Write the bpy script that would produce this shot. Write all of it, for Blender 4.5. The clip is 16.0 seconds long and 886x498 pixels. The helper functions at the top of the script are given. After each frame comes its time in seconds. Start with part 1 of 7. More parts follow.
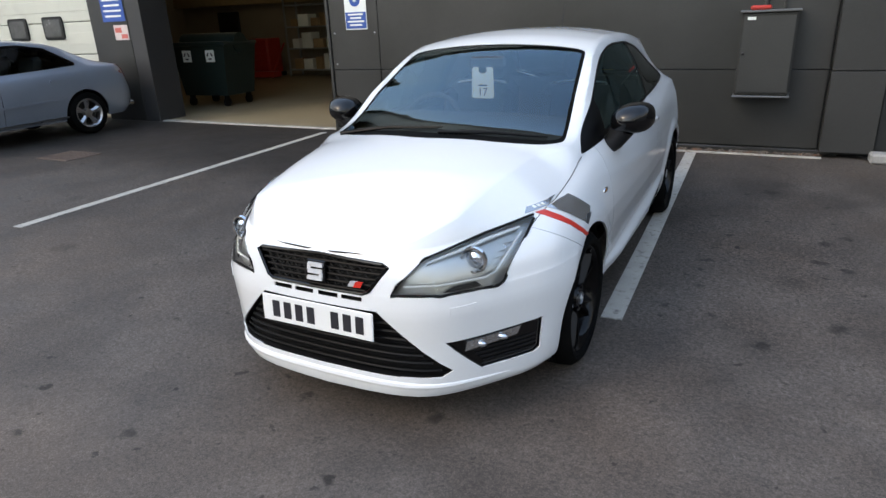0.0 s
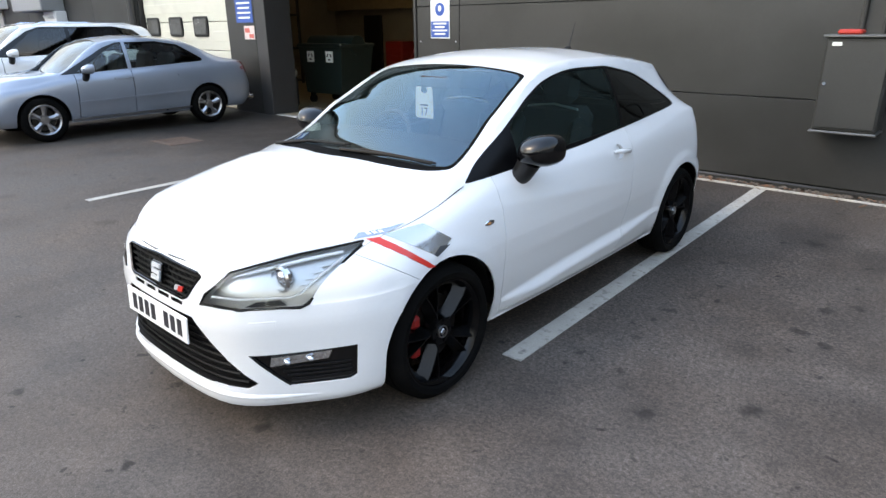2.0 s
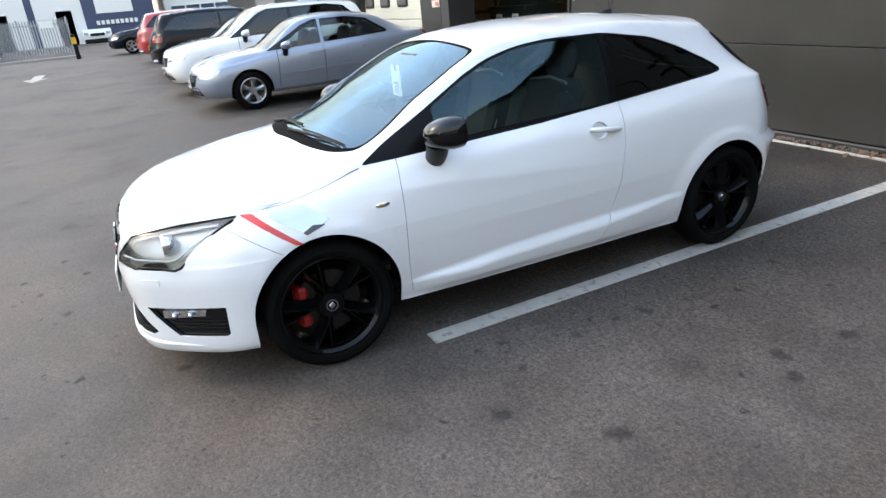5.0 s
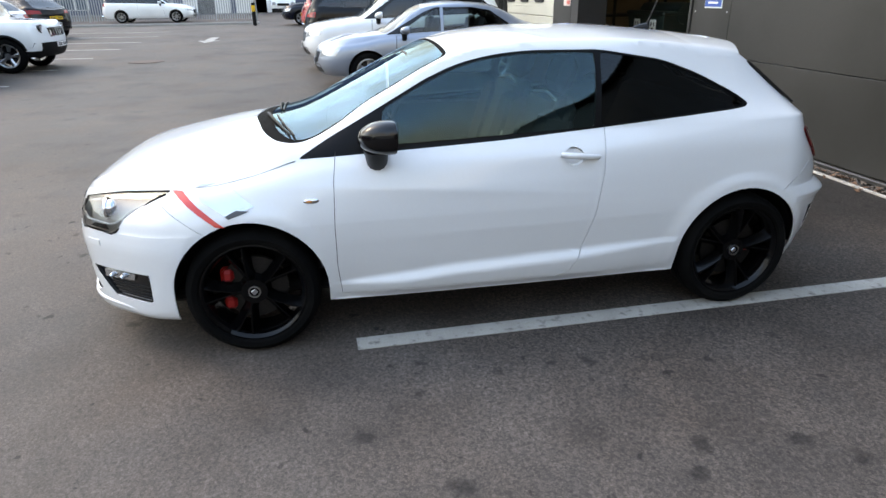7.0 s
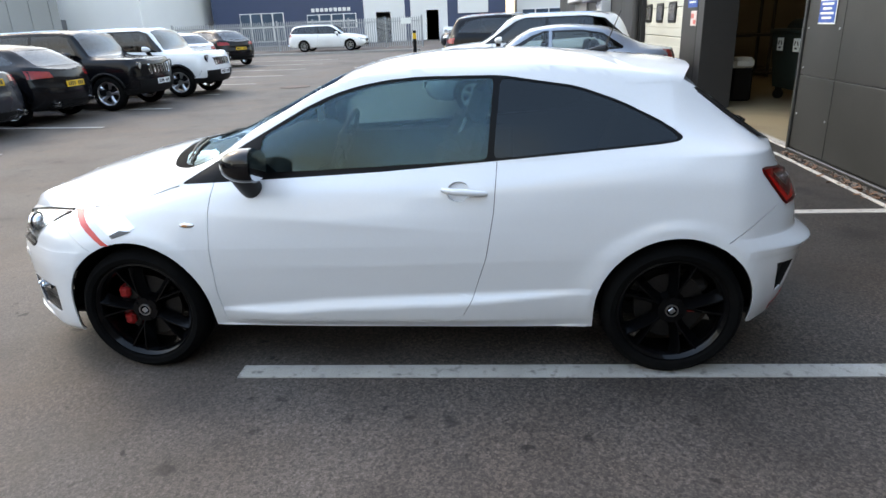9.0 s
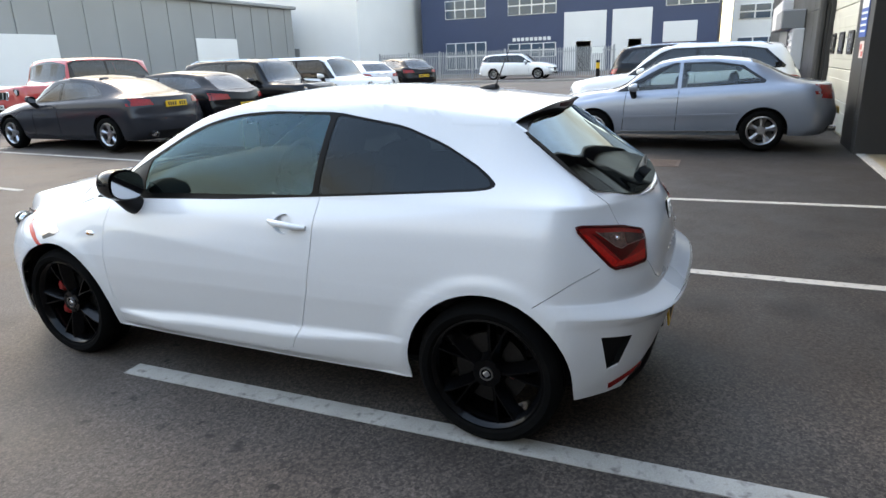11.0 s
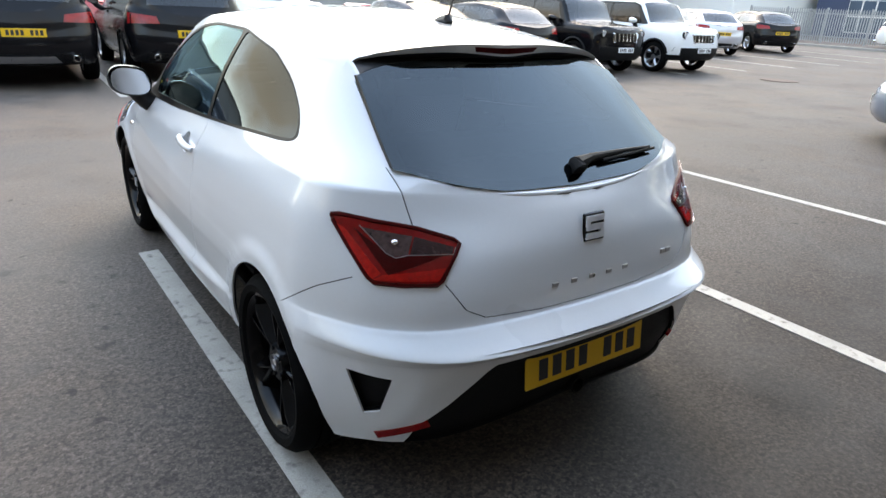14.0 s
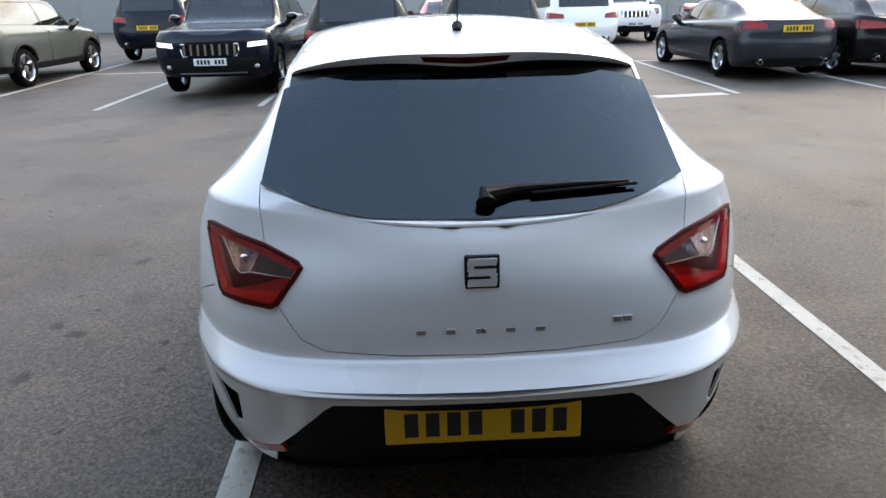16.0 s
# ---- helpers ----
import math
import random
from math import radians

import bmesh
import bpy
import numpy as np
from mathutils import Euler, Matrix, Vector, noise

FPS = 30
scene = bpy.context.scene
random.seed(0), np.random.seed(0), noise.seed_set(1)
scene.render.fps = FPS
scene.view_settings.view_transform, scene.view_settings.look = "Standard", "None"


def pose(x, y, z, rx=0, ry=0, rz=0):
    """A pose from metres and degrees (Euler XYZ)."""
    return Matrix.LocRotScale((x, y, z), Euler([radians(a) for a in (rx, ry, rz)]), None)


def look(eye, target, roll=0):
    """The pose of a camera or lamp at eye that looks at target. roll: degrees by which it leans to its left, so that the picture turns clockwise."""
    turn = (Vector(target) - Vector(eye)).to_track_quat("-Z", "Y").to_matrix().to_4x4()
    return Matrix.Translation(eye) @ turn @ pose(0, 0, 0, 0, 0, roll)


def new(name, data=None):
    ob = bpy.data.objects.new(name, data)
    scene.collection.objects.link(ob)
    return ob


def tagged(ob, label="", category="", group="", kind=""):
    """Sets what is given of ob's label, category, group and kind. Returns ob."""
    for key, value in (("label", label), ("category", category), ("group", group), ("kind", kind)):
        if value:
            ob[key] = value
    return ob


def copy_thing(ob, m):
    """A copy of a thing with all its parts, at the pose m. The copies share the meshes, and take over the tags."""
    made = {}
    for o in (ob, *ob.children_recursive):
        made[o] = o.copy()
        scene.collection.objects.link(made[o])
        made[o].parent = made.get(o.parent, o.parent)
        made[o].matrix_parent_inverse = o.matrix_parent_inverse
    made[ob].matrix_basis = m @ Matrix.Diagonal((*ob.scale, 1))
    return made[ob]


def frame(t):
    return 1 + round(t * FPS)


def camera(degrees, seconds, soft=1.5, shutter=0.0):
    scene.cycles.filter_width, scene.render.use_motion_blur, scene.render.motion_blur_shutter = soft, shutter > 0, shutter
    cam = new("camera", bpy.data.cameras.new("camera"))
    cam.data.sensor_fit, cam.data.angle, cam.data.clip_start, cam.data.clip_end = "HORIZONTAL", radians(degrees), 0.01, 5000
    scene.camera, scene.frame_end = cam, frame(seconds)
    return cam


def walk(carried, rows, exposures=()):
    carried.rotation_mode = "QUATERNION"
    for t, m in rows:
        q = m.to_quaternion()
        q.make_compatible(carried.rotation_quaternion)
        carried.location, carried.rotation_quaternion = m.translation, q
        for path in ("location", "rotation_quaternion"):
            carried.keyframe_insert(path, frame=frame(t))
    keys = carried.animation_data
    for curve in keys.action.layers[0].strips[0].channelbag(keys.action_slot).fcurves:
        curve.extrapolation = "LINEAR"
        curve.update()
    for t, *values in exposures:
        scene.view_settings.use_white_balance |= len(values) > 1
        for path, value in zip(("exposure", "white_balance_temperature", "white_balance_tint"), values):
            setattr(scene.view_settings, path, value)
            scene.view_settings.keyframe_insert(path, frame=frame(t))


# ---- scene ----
cam = camera(70.4, 16.0)
PATH = [
    (0, (0.657, 0.366, 1.523), (-0.213, 2.028, 0.829), -2.4),
    (0.5, (0.883, 0.49, 1.532), (-0.123, 2.086, 0.869), -2.4),
    (1, (1.102, 0.705, 1.543), (0.007, 2.238, 0.871), 1.5),
    (1.5, (1.355, 0.917, 1.538), (0.169, 2.388, 0.881), -1.4),
    (2, (1.654, 1.099, 1.567), (0.396, 2.502, 0.897), -0.6),
    (2.5, (1.731, 1.262, 1.543), (0.368, 2.571, 0.888), -2.5),
    (3, (1.852, 1.485, 1.559), (0.466, 2.74, 0.848), -1.5),
    (3.5, (2.085, 1.665, 1.564), (0.541, 2.739, 0.883), -4.3),
    (3.7, (2.191, 1.761, 1.577), (0.626, 2.783, 0.866), -3.7),
    (5.8, (2.675, 2.691, 1.6), (0.892, 3.268, 0.903), -2.9),
    (6, (2.673, 2.773, 1.586), (0.878, 3.357, 0.926), 0.3),
    (6.5, (2.655, 2.998, 1.596), (0.851, 3.487, 0.884), -2.3),
    (7, (2.773, 3.322, 1.59), (0.95, 3.655, 0.838), -0.7),
    (7.5, (2.764, 3.588, 1.571), (0.915, 3.788, 0.834), -2.4),
    (8, (2.695, 3.913, 1.572), (0.852, 4.144, 0.831), -2.0),
    (8.5, (2.683, 4.292, 1.58), (0.816, 4.288, 0.861), -1.6),
    (9, (2.627, 4.657, 1.551), (0.753, 4.465, 0.878), -2.4),
    (9.5, (2.5, 5.039, 1.556), (0.645, 4.773, 0.856), -0.6),
    (10, (2.457, 5.481, 1.582), (0.633, 4.987, 0.927), -0.1),
    (10.2, (2.426, 5.632, 1.578), (0.616, 5.081, 0.929), -2.0),
    (12.3, (1.483, 6.814, 1.466), (-0.012, 5.642, 0.837), 2.4),
    (12.5, (1.372, 6.851, 1.492), (-0.066, 5.668, 0.762), 0.9),
    (13, (1.111, 7.02, 1.467), (-0.137, 5.657, 0.701), 0.6),
    (13.5, (0.893, 7.166, 1.49), (-0.228, 5.656, 0.81), -0.9),
    (14, (0.606, 7.203, 1.465), (-0.466, 5.681, 0.733), 2.9),
    (14.5, (0.306, 7.237, 1.453), (-0.487, 5.578, 0.667), 0.3),
    (15, (-0.006, 7.36, 1.485), (-0.491, 5.57, 0.733), -2.6),
    (15.5, (-0.286, 7.387, 1.508), (-0.549, 5.552, 0.777), 0.9),
    (15.8, (-0.492, 7.4, 1.488), (-0.66, 5.548, 0.753), -0.4),
    (16, (-0.638, 7.416, 1.483), (-0.712, 5.557, 0.75), -1.2),
]
EXPOSURES = [(0.0, -0.3, 8350, 10), (0.5, -0.42, 8350, 10), (1.0, -0.46, 8450, 10), (1.5, 0.2, 8550, 10), (2.0, 0.26, 8500, 10), (2.5, 0.38, 8500, 10), (3.0, 0.28, 8550, 10), (3.5, 0.4, 8650, 10), (7.0, 0.24, 8710, 10), (7.5, 0.44, 8760, 10), (8.0, 0.36, 8760, 10), (8.5, 0.55, 8660, 10), (9.0, 0.28, 8760, 10), (9.5, 0.26, 8710, 10), (12.5, 0.34, 9050, 10), (13.0, 0.84, 9050, 10), (13.5, 0.66, 9050, 10), (14.0, 0.62, 9050, 10), (14.5, 0.9, 9050, 10), (15.0, 0.66, 8900, 10), (15.5, 0.58, 8800, 10), (16.0, 0.4, 8700, 10)]
walk(cam, [(t, look(eye, target, roll)) for t, eye, target, roll in PATH], EXPOSURES)

# ---- light: a bright, thinly clouded sky ----
SUN_UP, SUN_ROUND = 38.0, 215.0
world = bpy.data.worlds.new("sky")
scene.world = world
world.use_nodes = True
wn = world.node_tree.nodes
sky = wn.new("ShaderNodeTexSky")
sky.sky_type, sky.sun_disc = "NISHITA", False
sky.sun_elevation, sky.sun_rotation = radians(SUN_UP), radians(SUN_ROUND)
sky.dust_density, sky.air_density, sky.ozone_density = 0.8, 1.2, 2.5
wn["Background"].inputs["Strength"].default_value = 0.15
cloud_at = wn.new("ShaderNodeTexCoord")
cloud = wn.new("ShaderNodeTexNoise")
cloud.inputs["Scale"].default_value, cloud.inputs["Detail"].default_value = 2.2, 5
cloud_ramp = wn.new("ShaderNodeValToRGB")
cloud_ramp.color_ramp.elements[0].position, cloud_ramp.color_ramp.elements[1].position = 0.36, 0.62
cloud_mix = wn.new("ShaderNodeMix")
cloud_mix.data_type = "RGBA"
cloud_mix.inputs["B"].default_value = (8.0, 7.9, 7.7, 1)
wl = world.node_tree.links
wl.new(cloud_at.outputs["Generated"], cloud.inputs["Vector"])
wl.new(cloud.outputs["Fac"], cloud_ramp.inputs["Fac"])
high = wn.new("ShaderNodeSeparateXYZ")
thin = wn.new("ShaderNodeMapRange")
thin.inputs["From Min"].default_value, thin.inputs["From Max"].default_value = 0.3, 0.75
thin.inputs["To Min"].default_value, thin.inputs["To Max"].default_value = 1.0, 0.04
veil = wn.new("ShaderNodeMath")
veil.operation = "MULTIPLY"
wl.new(cloud_at.outputs["Generated"], high.inputs[0])
wl.new(high.outputs["Z"], thin.inputs["Value"])
wl.new(cloud_ramp.outputs["Color"], veil.inputs[0])
wl.new(thin.outputs["Result"], veil.inputs[1])
haze = wn.new("ShaderNodeMapRange")
haze.inputs["From Min"].default_value, haze.inputs["From Max"].default_value = 0.0, 0.4
haze.inputs["To Min"].default_value, haze.inputs["To Max"].default_value = 0.75, 0.0
most = wn.new("ShaderNodeMath")
most.operation = "MAXIMUM"
wl.new(high.outputs["Z"], haze.inputs["Value"])
wl.new(veil.outputs[0], most.inputs[0])
wl.new(haze.outputs["Result"], most.inputs[1])
wl.new(most.outputs[0], cloud_mix.inputs["Factor"])
bright = wn.new("ShaderNodeVectorMath")
bright.operation = "SCALE"
bright.inputs["Scale"].default_value = 6.0
wl.new(sky.outputs["Color"], bright.inputs[0])
wl.new(bright.outputs[0], cloud_mix.inputs["A"])
wl.new(cloud_mix.outputs["Result"], wn["Background"].inputs["Color"])
sun = new("sun", bpy.data.lights.new("sun", "SUN"))
sun.data.energy, sun.data.angle, sun.data.color = 0.6, radians(16), (1.0, 0.96, 0.9)
sun_at = Vector((math.sin(radians(SUN_ROUND)) * math.cos(radians(SUN_UP)), math.cos(radians(SUN_ROUND)) * math.cos(radians(SUN_UP)), math.sin(radians(SUN_UP))))
sun.matrix_world = look(sun_at * 50, (0, 0, 0))


# ---- materials ----
def material(name, base, rough=0.5, metal=0.0, vary=0.12, scale=6.0, fine=90.0, bump=0.0, coat=0.0, stain=None, stain_scale=1.5, stain_at=(0.55, 0.7), rand=0.0, spec=0.5):
    """A surface with coarse and fine variation; stain: a second colour in blotches; rand: difference from piece to piece."""
    m = bpy.data.materials.new(name)
    m.use_nodes = True
    nt = m.node_tree
    b = nt.nodes["Principled BSDF"]
    b.inputs["Metallic"].default_value = metal
    b.inputs["Coat Weight"].default_value, b.inputs["Coat Roughness"].default_value = coat, 0.04
    b.inputs["Specular IOR Level"].default_value = spec
    at = nt.nodes.new("ShaderNodeTexCoord")

    def noise_node(s, detail):
        n = nt.nodes.new("ShaderNodeTexNoise")
        n.inputs["Scale"].default_value, n.inputs["Detail"].default_value = s, detail
        nt.links.new(at.outputs["Object"], n.inputs["Vector"])
        return n

    coarse, grain = noise_node(scale, 5), noise_node(fine, 3)
    add = nt.nodes.new("ShaderNodeMath")
    add.operation = "ADD"
    nt.links.new(coarse.outputs["Fac"], add.inputs[0])
    nt.links.new(grain.outputs["Fac"], add.inputs[1])
    span = nt.nodes.new("ShaderNodeMapRange")
    span.inputs["From Min"].default_value, span.inputs["From Max"].default_value = 0.55, 1.45
    span.inputs["To Min"].default_value, span.inputs["To Max"].default_value = 1 - vary, 1 + vary
    nt.links.new(add.outputs[0], span.inputs["Value"])
    value = span.outputs["Result"]
    if rand:
        info = nt.nodes.new("ShaderNodeObjectInfo")
        r = nt.nodes.new("ShaderNodeMapRange")
        r.inputs["To Min"].default_value, r.inputs["To Max"].default_value = 1 - rand, 1 + rand
        nt.links.new(info.outputs["Random"], r.inputs["Value"])
        mul = nt.nodes.new("ShaderNodeMath")
        mul.operation = "MULTIPLY"
        nt.links.new(value, mul.inputs[0])
        nt.links.new(r.outputs["Result"], mul.inputs[1])
        value = mul.outputs[0]
    colour = nt.nodes.new("ShaderNodeVectorMath")
    colour.operation = "SCALE"
    colour.inputs[0].default_value = base
    nt.links.new(value, colour.inputs["Scale"])
    out = colour.outputs[0]
    if stain:
        blot = noise_node(stain_scale, 6)
        ramp = nt.nodes.new("ShaderNodeValToRGB")
        ramp.color_ramp.elements[0].position, ramp.color_ramp.elements[1].position = stain_at
        nt.links.new(blot.outputs["Fac"], ramp.inputs["Fac"])
        mix = nt.nodes.new("ShaderNodeMix")
        mix.data_type = "RGBA"
        mix.inputs["B"].default_value = (*stain, 1)
        nt.links.new(ramp.outputs["Color"], mix.inputs["Factor"])
        nt.links.new(out, mix.inputs["A"])
        out = mix.outputs["Result"]
    nt.links.new(out, b.inputs["Base Color"])
    rr = nt.nodes.new("ShaderNodeMapRange")
    rr.inputs["To Min"].default_value, rr.inputs["To Max"].default_value = max(rough - 0.08, 0.02), min(rough + 0.08, 1)
    nt.links.new(coarse.outputs["Fac"], rr.inputs["Value"])
    nt.links.new(rr.outputs["Result"], b.inputs["Roughness"])
    if bump:
        bp = nt.nodes.new("ShaderNodeBump")
        bp.inputs["Strength"].default_value, bp.inputs["Distance"].default_value = min(bump, 1), 0.01
        nt.links.new(add.outputs[0], bp.inputs["Height"])
        nt.links.new(bp.outputs["Normal"], b.inputs["Normal"])
    return m


def glass(name, tint, ior=1.5, rough=0.0, gloss=(1, 1, 1)):
    """Thin pane: tinted see-through, with gloss by Fresnel."""
    m = bpy.data.materials.new(name)
    m.use_nodes = True
    nt = m.node_tree
    nt.nodes.remove(nt.nodes["Principled BSDF"])
    t, g, f, mx = (nt.nodes.new("ShaderNode" + k) for k in ("BsdfTransparent", "BsdfGlossy", "Fresnel", "MixShader"))
    t.inputs["Color"].default_value = (*tint, 1)
    g.inputs["Roughness"].default_value = rough
    g.inputs["Color"].default_value = (*gloss, 1)
    f.inputs["IOR"].default_value = ior
    nt.links.new(f.outputs[0], mx.inputs[0])
    nt.links.new(t.outputs[0], mx.inputs[1])
    nt.links.new(g.outputs[0], mx.inputs[2])
    nt.links.new(mx.outputs[0], nt.nodes["Material Output"].inputs["Surface"])
    return m


def glow(name, colour, power):
    m = bpy.data.materials.new(name)
    m.use_nodes = True
    b = m.node_tree.nodes["Principled BSDF"]
    b.inputs["Base Color"].default_value = (*colour, 1)
    b.inputs["Emission Color"].default_value = (*colour, 1)
    b.inputs["Emission Strength"].default_value = power
    return m


OIL = ((0.76, 3.38, 0.06), (1.1, 3.69, 0.07), (1.05, 4.62, 0.06), (1.2, 4.53, 0.045), (-0.4, 2.25, 0.045), (0.41, 4.27, 0.035), (0.42, 4.43, 0.045), (0.52, 3.63, 0.035), (0.41, 4.01, 0.035), (0.28, 3.66, 0.03), (1.1, 5.01, 0.06), (1.24, 5.15, 0.05),
       (0.51, 4.98, 0.035), (0.77, 6.26, 0.09), (-1.88, 6.2, 0.24), (-1.96, 6.7, 0.22), (-0.99, 2.19, 0.04), (-1.48, 1.65, 0.05), (-1.92, 1.47, 0.04), (-1.95, 7.21, 0.18), (-3.18, 7.36, 0.18), (-3.81, 6.99, 0.18), (0.39, 5.43, 0.045), (-2.37, 5.39, 0.22))


def asphalt_material():
    m = bpy.data.materials.new("asphalt")
    m.use_nodes = True
    nt = m.node_tree
    b = nt.nodes["Principled BSDF"]
    at = nt.nodes.new("ShaderNodeTexCoord")

    def tex(kind, s, **kw):
        n = nt.nodes.new(kind)
        n.inputs["Scale"].default_value = s
        for k, v in kw.items():
            n.inputs[k].default_value = v
        nt.links.new(at.outputs["Object"], n.inputs["Vector"])
        return n

    def ramp(src, a, c, lo, hi):
        r = nt.nodes.new("ShaderNodeMapRange")
        r.inputs["From Min"].default_value, r.inputs["From Max"].default_value = a, c
        r.inputs["To Min"].default_value, r.inputs["To Max"].default_value = lo, hi
        nt.links.new(src, r.inputs["Value"])
        return r.outputs["Result"]

    def mul(a, c):
        n = nt.nodes.new("ShaderNodeMath")
        n.operation = "MULTIPLY"
        nt.links.new(a, n.inputs[0])
        nt.links.new(c, n.inputs[1])
        return n.outputs[0]

    chip = tex("ShaderNodeTexNoise", 48.0, Detail=4.0, Roughness=0.7)
    wide, mid, speck = tex("ShaderNodeTexNoise", 0.35, Detail=6.0), tex("ShaderNodeTexNoise", 2.2, Detail=8.0, Roughness=0.65), tex("ShaderNodeTexVoronoi", 130.0)
    grit = tex("ShaderNodeTexNoise", 260.0, Detail=2.0)
    spots = tex("ShaderNodeTexNoise", 9.0, Detail=5.0, Roughness=0.62)
    blots = tex("ShaderNodeTexVoronoi", 2.3)
    worn = tex("ShaderNodeTexNoise", 0.9, Detail=3.0)
    v = mul(ramp(wide.outputs["Fac"], 0.3, 0.7, 0.8, 1.15), ramp(mid.outputs["Fac"], 0.3, 0.7, 0.68, 1.3))
    v = mul(v, ramp(speck.outputs["Distance"], 0.0, 0.8, 1.22, 0.74))
    v = mul(v, ramp(grit.outputs["Fac"], 0.3, 0.7, 0.72, 1.28))
    v = mul(v, ramp(spots.outputs["Fac"], 0.645, 0.69, 1.0, 0.4))
    wob = nt.nodes.new("ShaderNodeVectorMath")
    wob.operation = "MULTIPLY_ADD"
    wob.inputs[1].default_value = (0.12, 0.12, 0.12)
    warp = tex("ShaderNodeTexNoise", 14.0, Detail=3.0)
    nt.links.new(warp.outputs["Color"], wob.inputs[0])
    nt.links.new(at.outputs["Object"], wob.inputs[2])
    nt.links.new(wob.outputs[0], blots.inputs["Vector"])
    split = nt.nodes.new("ShaderNodeSeparateColor")
    nt.links.new(blots.outputs["Color"], split.inputs[0])
    some = ramp(split.outputs[0], 0.0, 0.8, 0.24, -0.02)
    less = nt.nodes.new("ShaderNodeMath")
    less.operation = "SUBTRACT"
    nt.links.new(blots.outputs["Distance"], less.inputs[0])
    nt.links.new(some, less.inputs[1])
    v = mul(v, ramp(less.outputs[0], -0.08, 0.06, 0.72, 1.0))
    drops = tex("ShaderNodeTexVoronoi", 5.0)
    nt.links.new(wob.outputs[0], drops.inputs["Vector"])
    part_of = nt.nodes.new("ShaderNodeSeparateColor")
    nt.links.new(drops.outputs["Color"], part_of.inputs[0])
    few = nt.nodes.new("ShaderNodeMath")
    few.operation = "SUBTRACT"
    nt.links.new(drops.outputs["Distance"], few.inputs[0])
    nt.links.new(ramp(part_of.outputs[1], 0.0, 0.42, 0.15, -0.03), few.inputs[1])
    v = mul(v, ramp(few.outputs[0], -0.03, 0.015, 0.3, 1.0))
    v = mul(v, ramp(worn.outputs["Fac"], 0.5, 0.7, 1.0, 0.7))
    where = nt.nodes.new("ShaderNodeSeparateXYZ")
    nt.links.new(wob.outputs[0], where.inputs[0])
    # stain and painted shade in one: the colour darkens towards the workshop wall
    shade_wear = mul(ramp(where.outputs["Y"], 1.6, 5.2, 0.0, 1.0), ramp(where.outputs["Y"], 7.6, 9.0, 1.0, 0.8))
    shade_wear = mul(shade_wear, ramp(where.outputs["X"], 0.0, 1.4, 1.0, 0.5))
    shade_wear = mul(shade_wear, ramp(wide.outputs["Fac"], 0.3, 0.6, 0.7, 1.0))
    v = mul(v, ramp(shade_wear, 0.0, 1.0, 1.0, 0.55))
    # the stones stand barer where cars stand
    bare = mul(ramp(chip.outputs["Fac"], 0.35, 0.65, -1.0, 1.0), ramp(shade_wear, 0.0, 1.0, 0.16, 0.5))
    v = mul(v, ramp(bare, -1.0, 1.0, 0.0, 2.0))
    stones = tex("ShaderNodeTexVoronoi", 95.0)
    each = nt.nodes.new("ShaderNodeSeparateColor")
    nt.links.new(stones.outputs["Color"], each.inputs[0])
    bare = mul(ramp(each.outputs[0], 0.0, 1.0, -1.0, 1.0), ramp(shade_wear, 0.0, 1.0, 0.08, 0.55))
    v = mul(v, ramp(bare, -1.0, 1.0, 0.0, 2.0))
    # painted shade: colour darkened again under and behind the hatchback's rear
    rear_shade = mul(ramp(where.outputs["Y"], 5.0, 6.0, 0.0, 1.0), ramp(where.outputs["X"], -0.5, -1.1, 0.0, 1.0))
    v = mul(v, ramp(rear_shade, 0.0, 1.0, 1.0, 0.42))
    # drips and patches of oil that lie where cars have stood
    for x, y, r in OIL:
        near = nt.nodes.new("ShaderNodeVectorMath")
        near.operation = "DISTANCE"
        near.inputs[1].default_value = (x + 0.06, y + 0.06, 0.06)
        nt.links.new(wob.outputs[0], near.inputs[0])
        v = mul(v, ramp(near.outputs["Value"], r * 0.4, r, 0.42 if r < 0.1 else 0.5, 1.0))
    tone = nt.nodes.new("ShaderNodeVectorMath")
    tone.operation = "SCALE"
    tone.inputs[0].default_value = (0.1, 0.084, 0.073)
    nt.links.new(v, tone.inputs["Scale"])
    soil = nt.nodes.new("ShaderNodeMix")
    soil.data_type = "RGBA"
    soil.blend_type = "MULTIPLY"
    soil.inputs["B"].default_value = (1.06, 0.98, 0.91, 1)
    dust = tex("ShaderNodeTexNoise", 0.6, Detail=5.0, Roughness=0.6)
    nt.links.new(ramp(dust.outputs["Fac"], 0.42, 0.62, 0.0, 1.0), soil.inputs["Factor"])
    nt.links.new(tone.outputs[0], soil.inputs["A"])
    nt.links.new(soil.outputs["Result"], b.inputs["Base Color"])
    nt.links.new(ramp(mid.outputs["Fac"], 0.3, 0.7, 0.62, 0.85), b.inputs["Roughness"])
    bp = nt.nodes.new("ShaderNodeBump")
    b.inputs["Specular IOR Level"].default_value = 0.3
    bp.inputs["Strength"].default_value, bp.inputs["Distance"].default_value = 0.16, 0.005
    nt.links.new(chip.outputs["Fac"], bp.inputs["Height"])
    nt.links.new(bp.outputs["Normal"], b.inputs["Normal"])
    return m


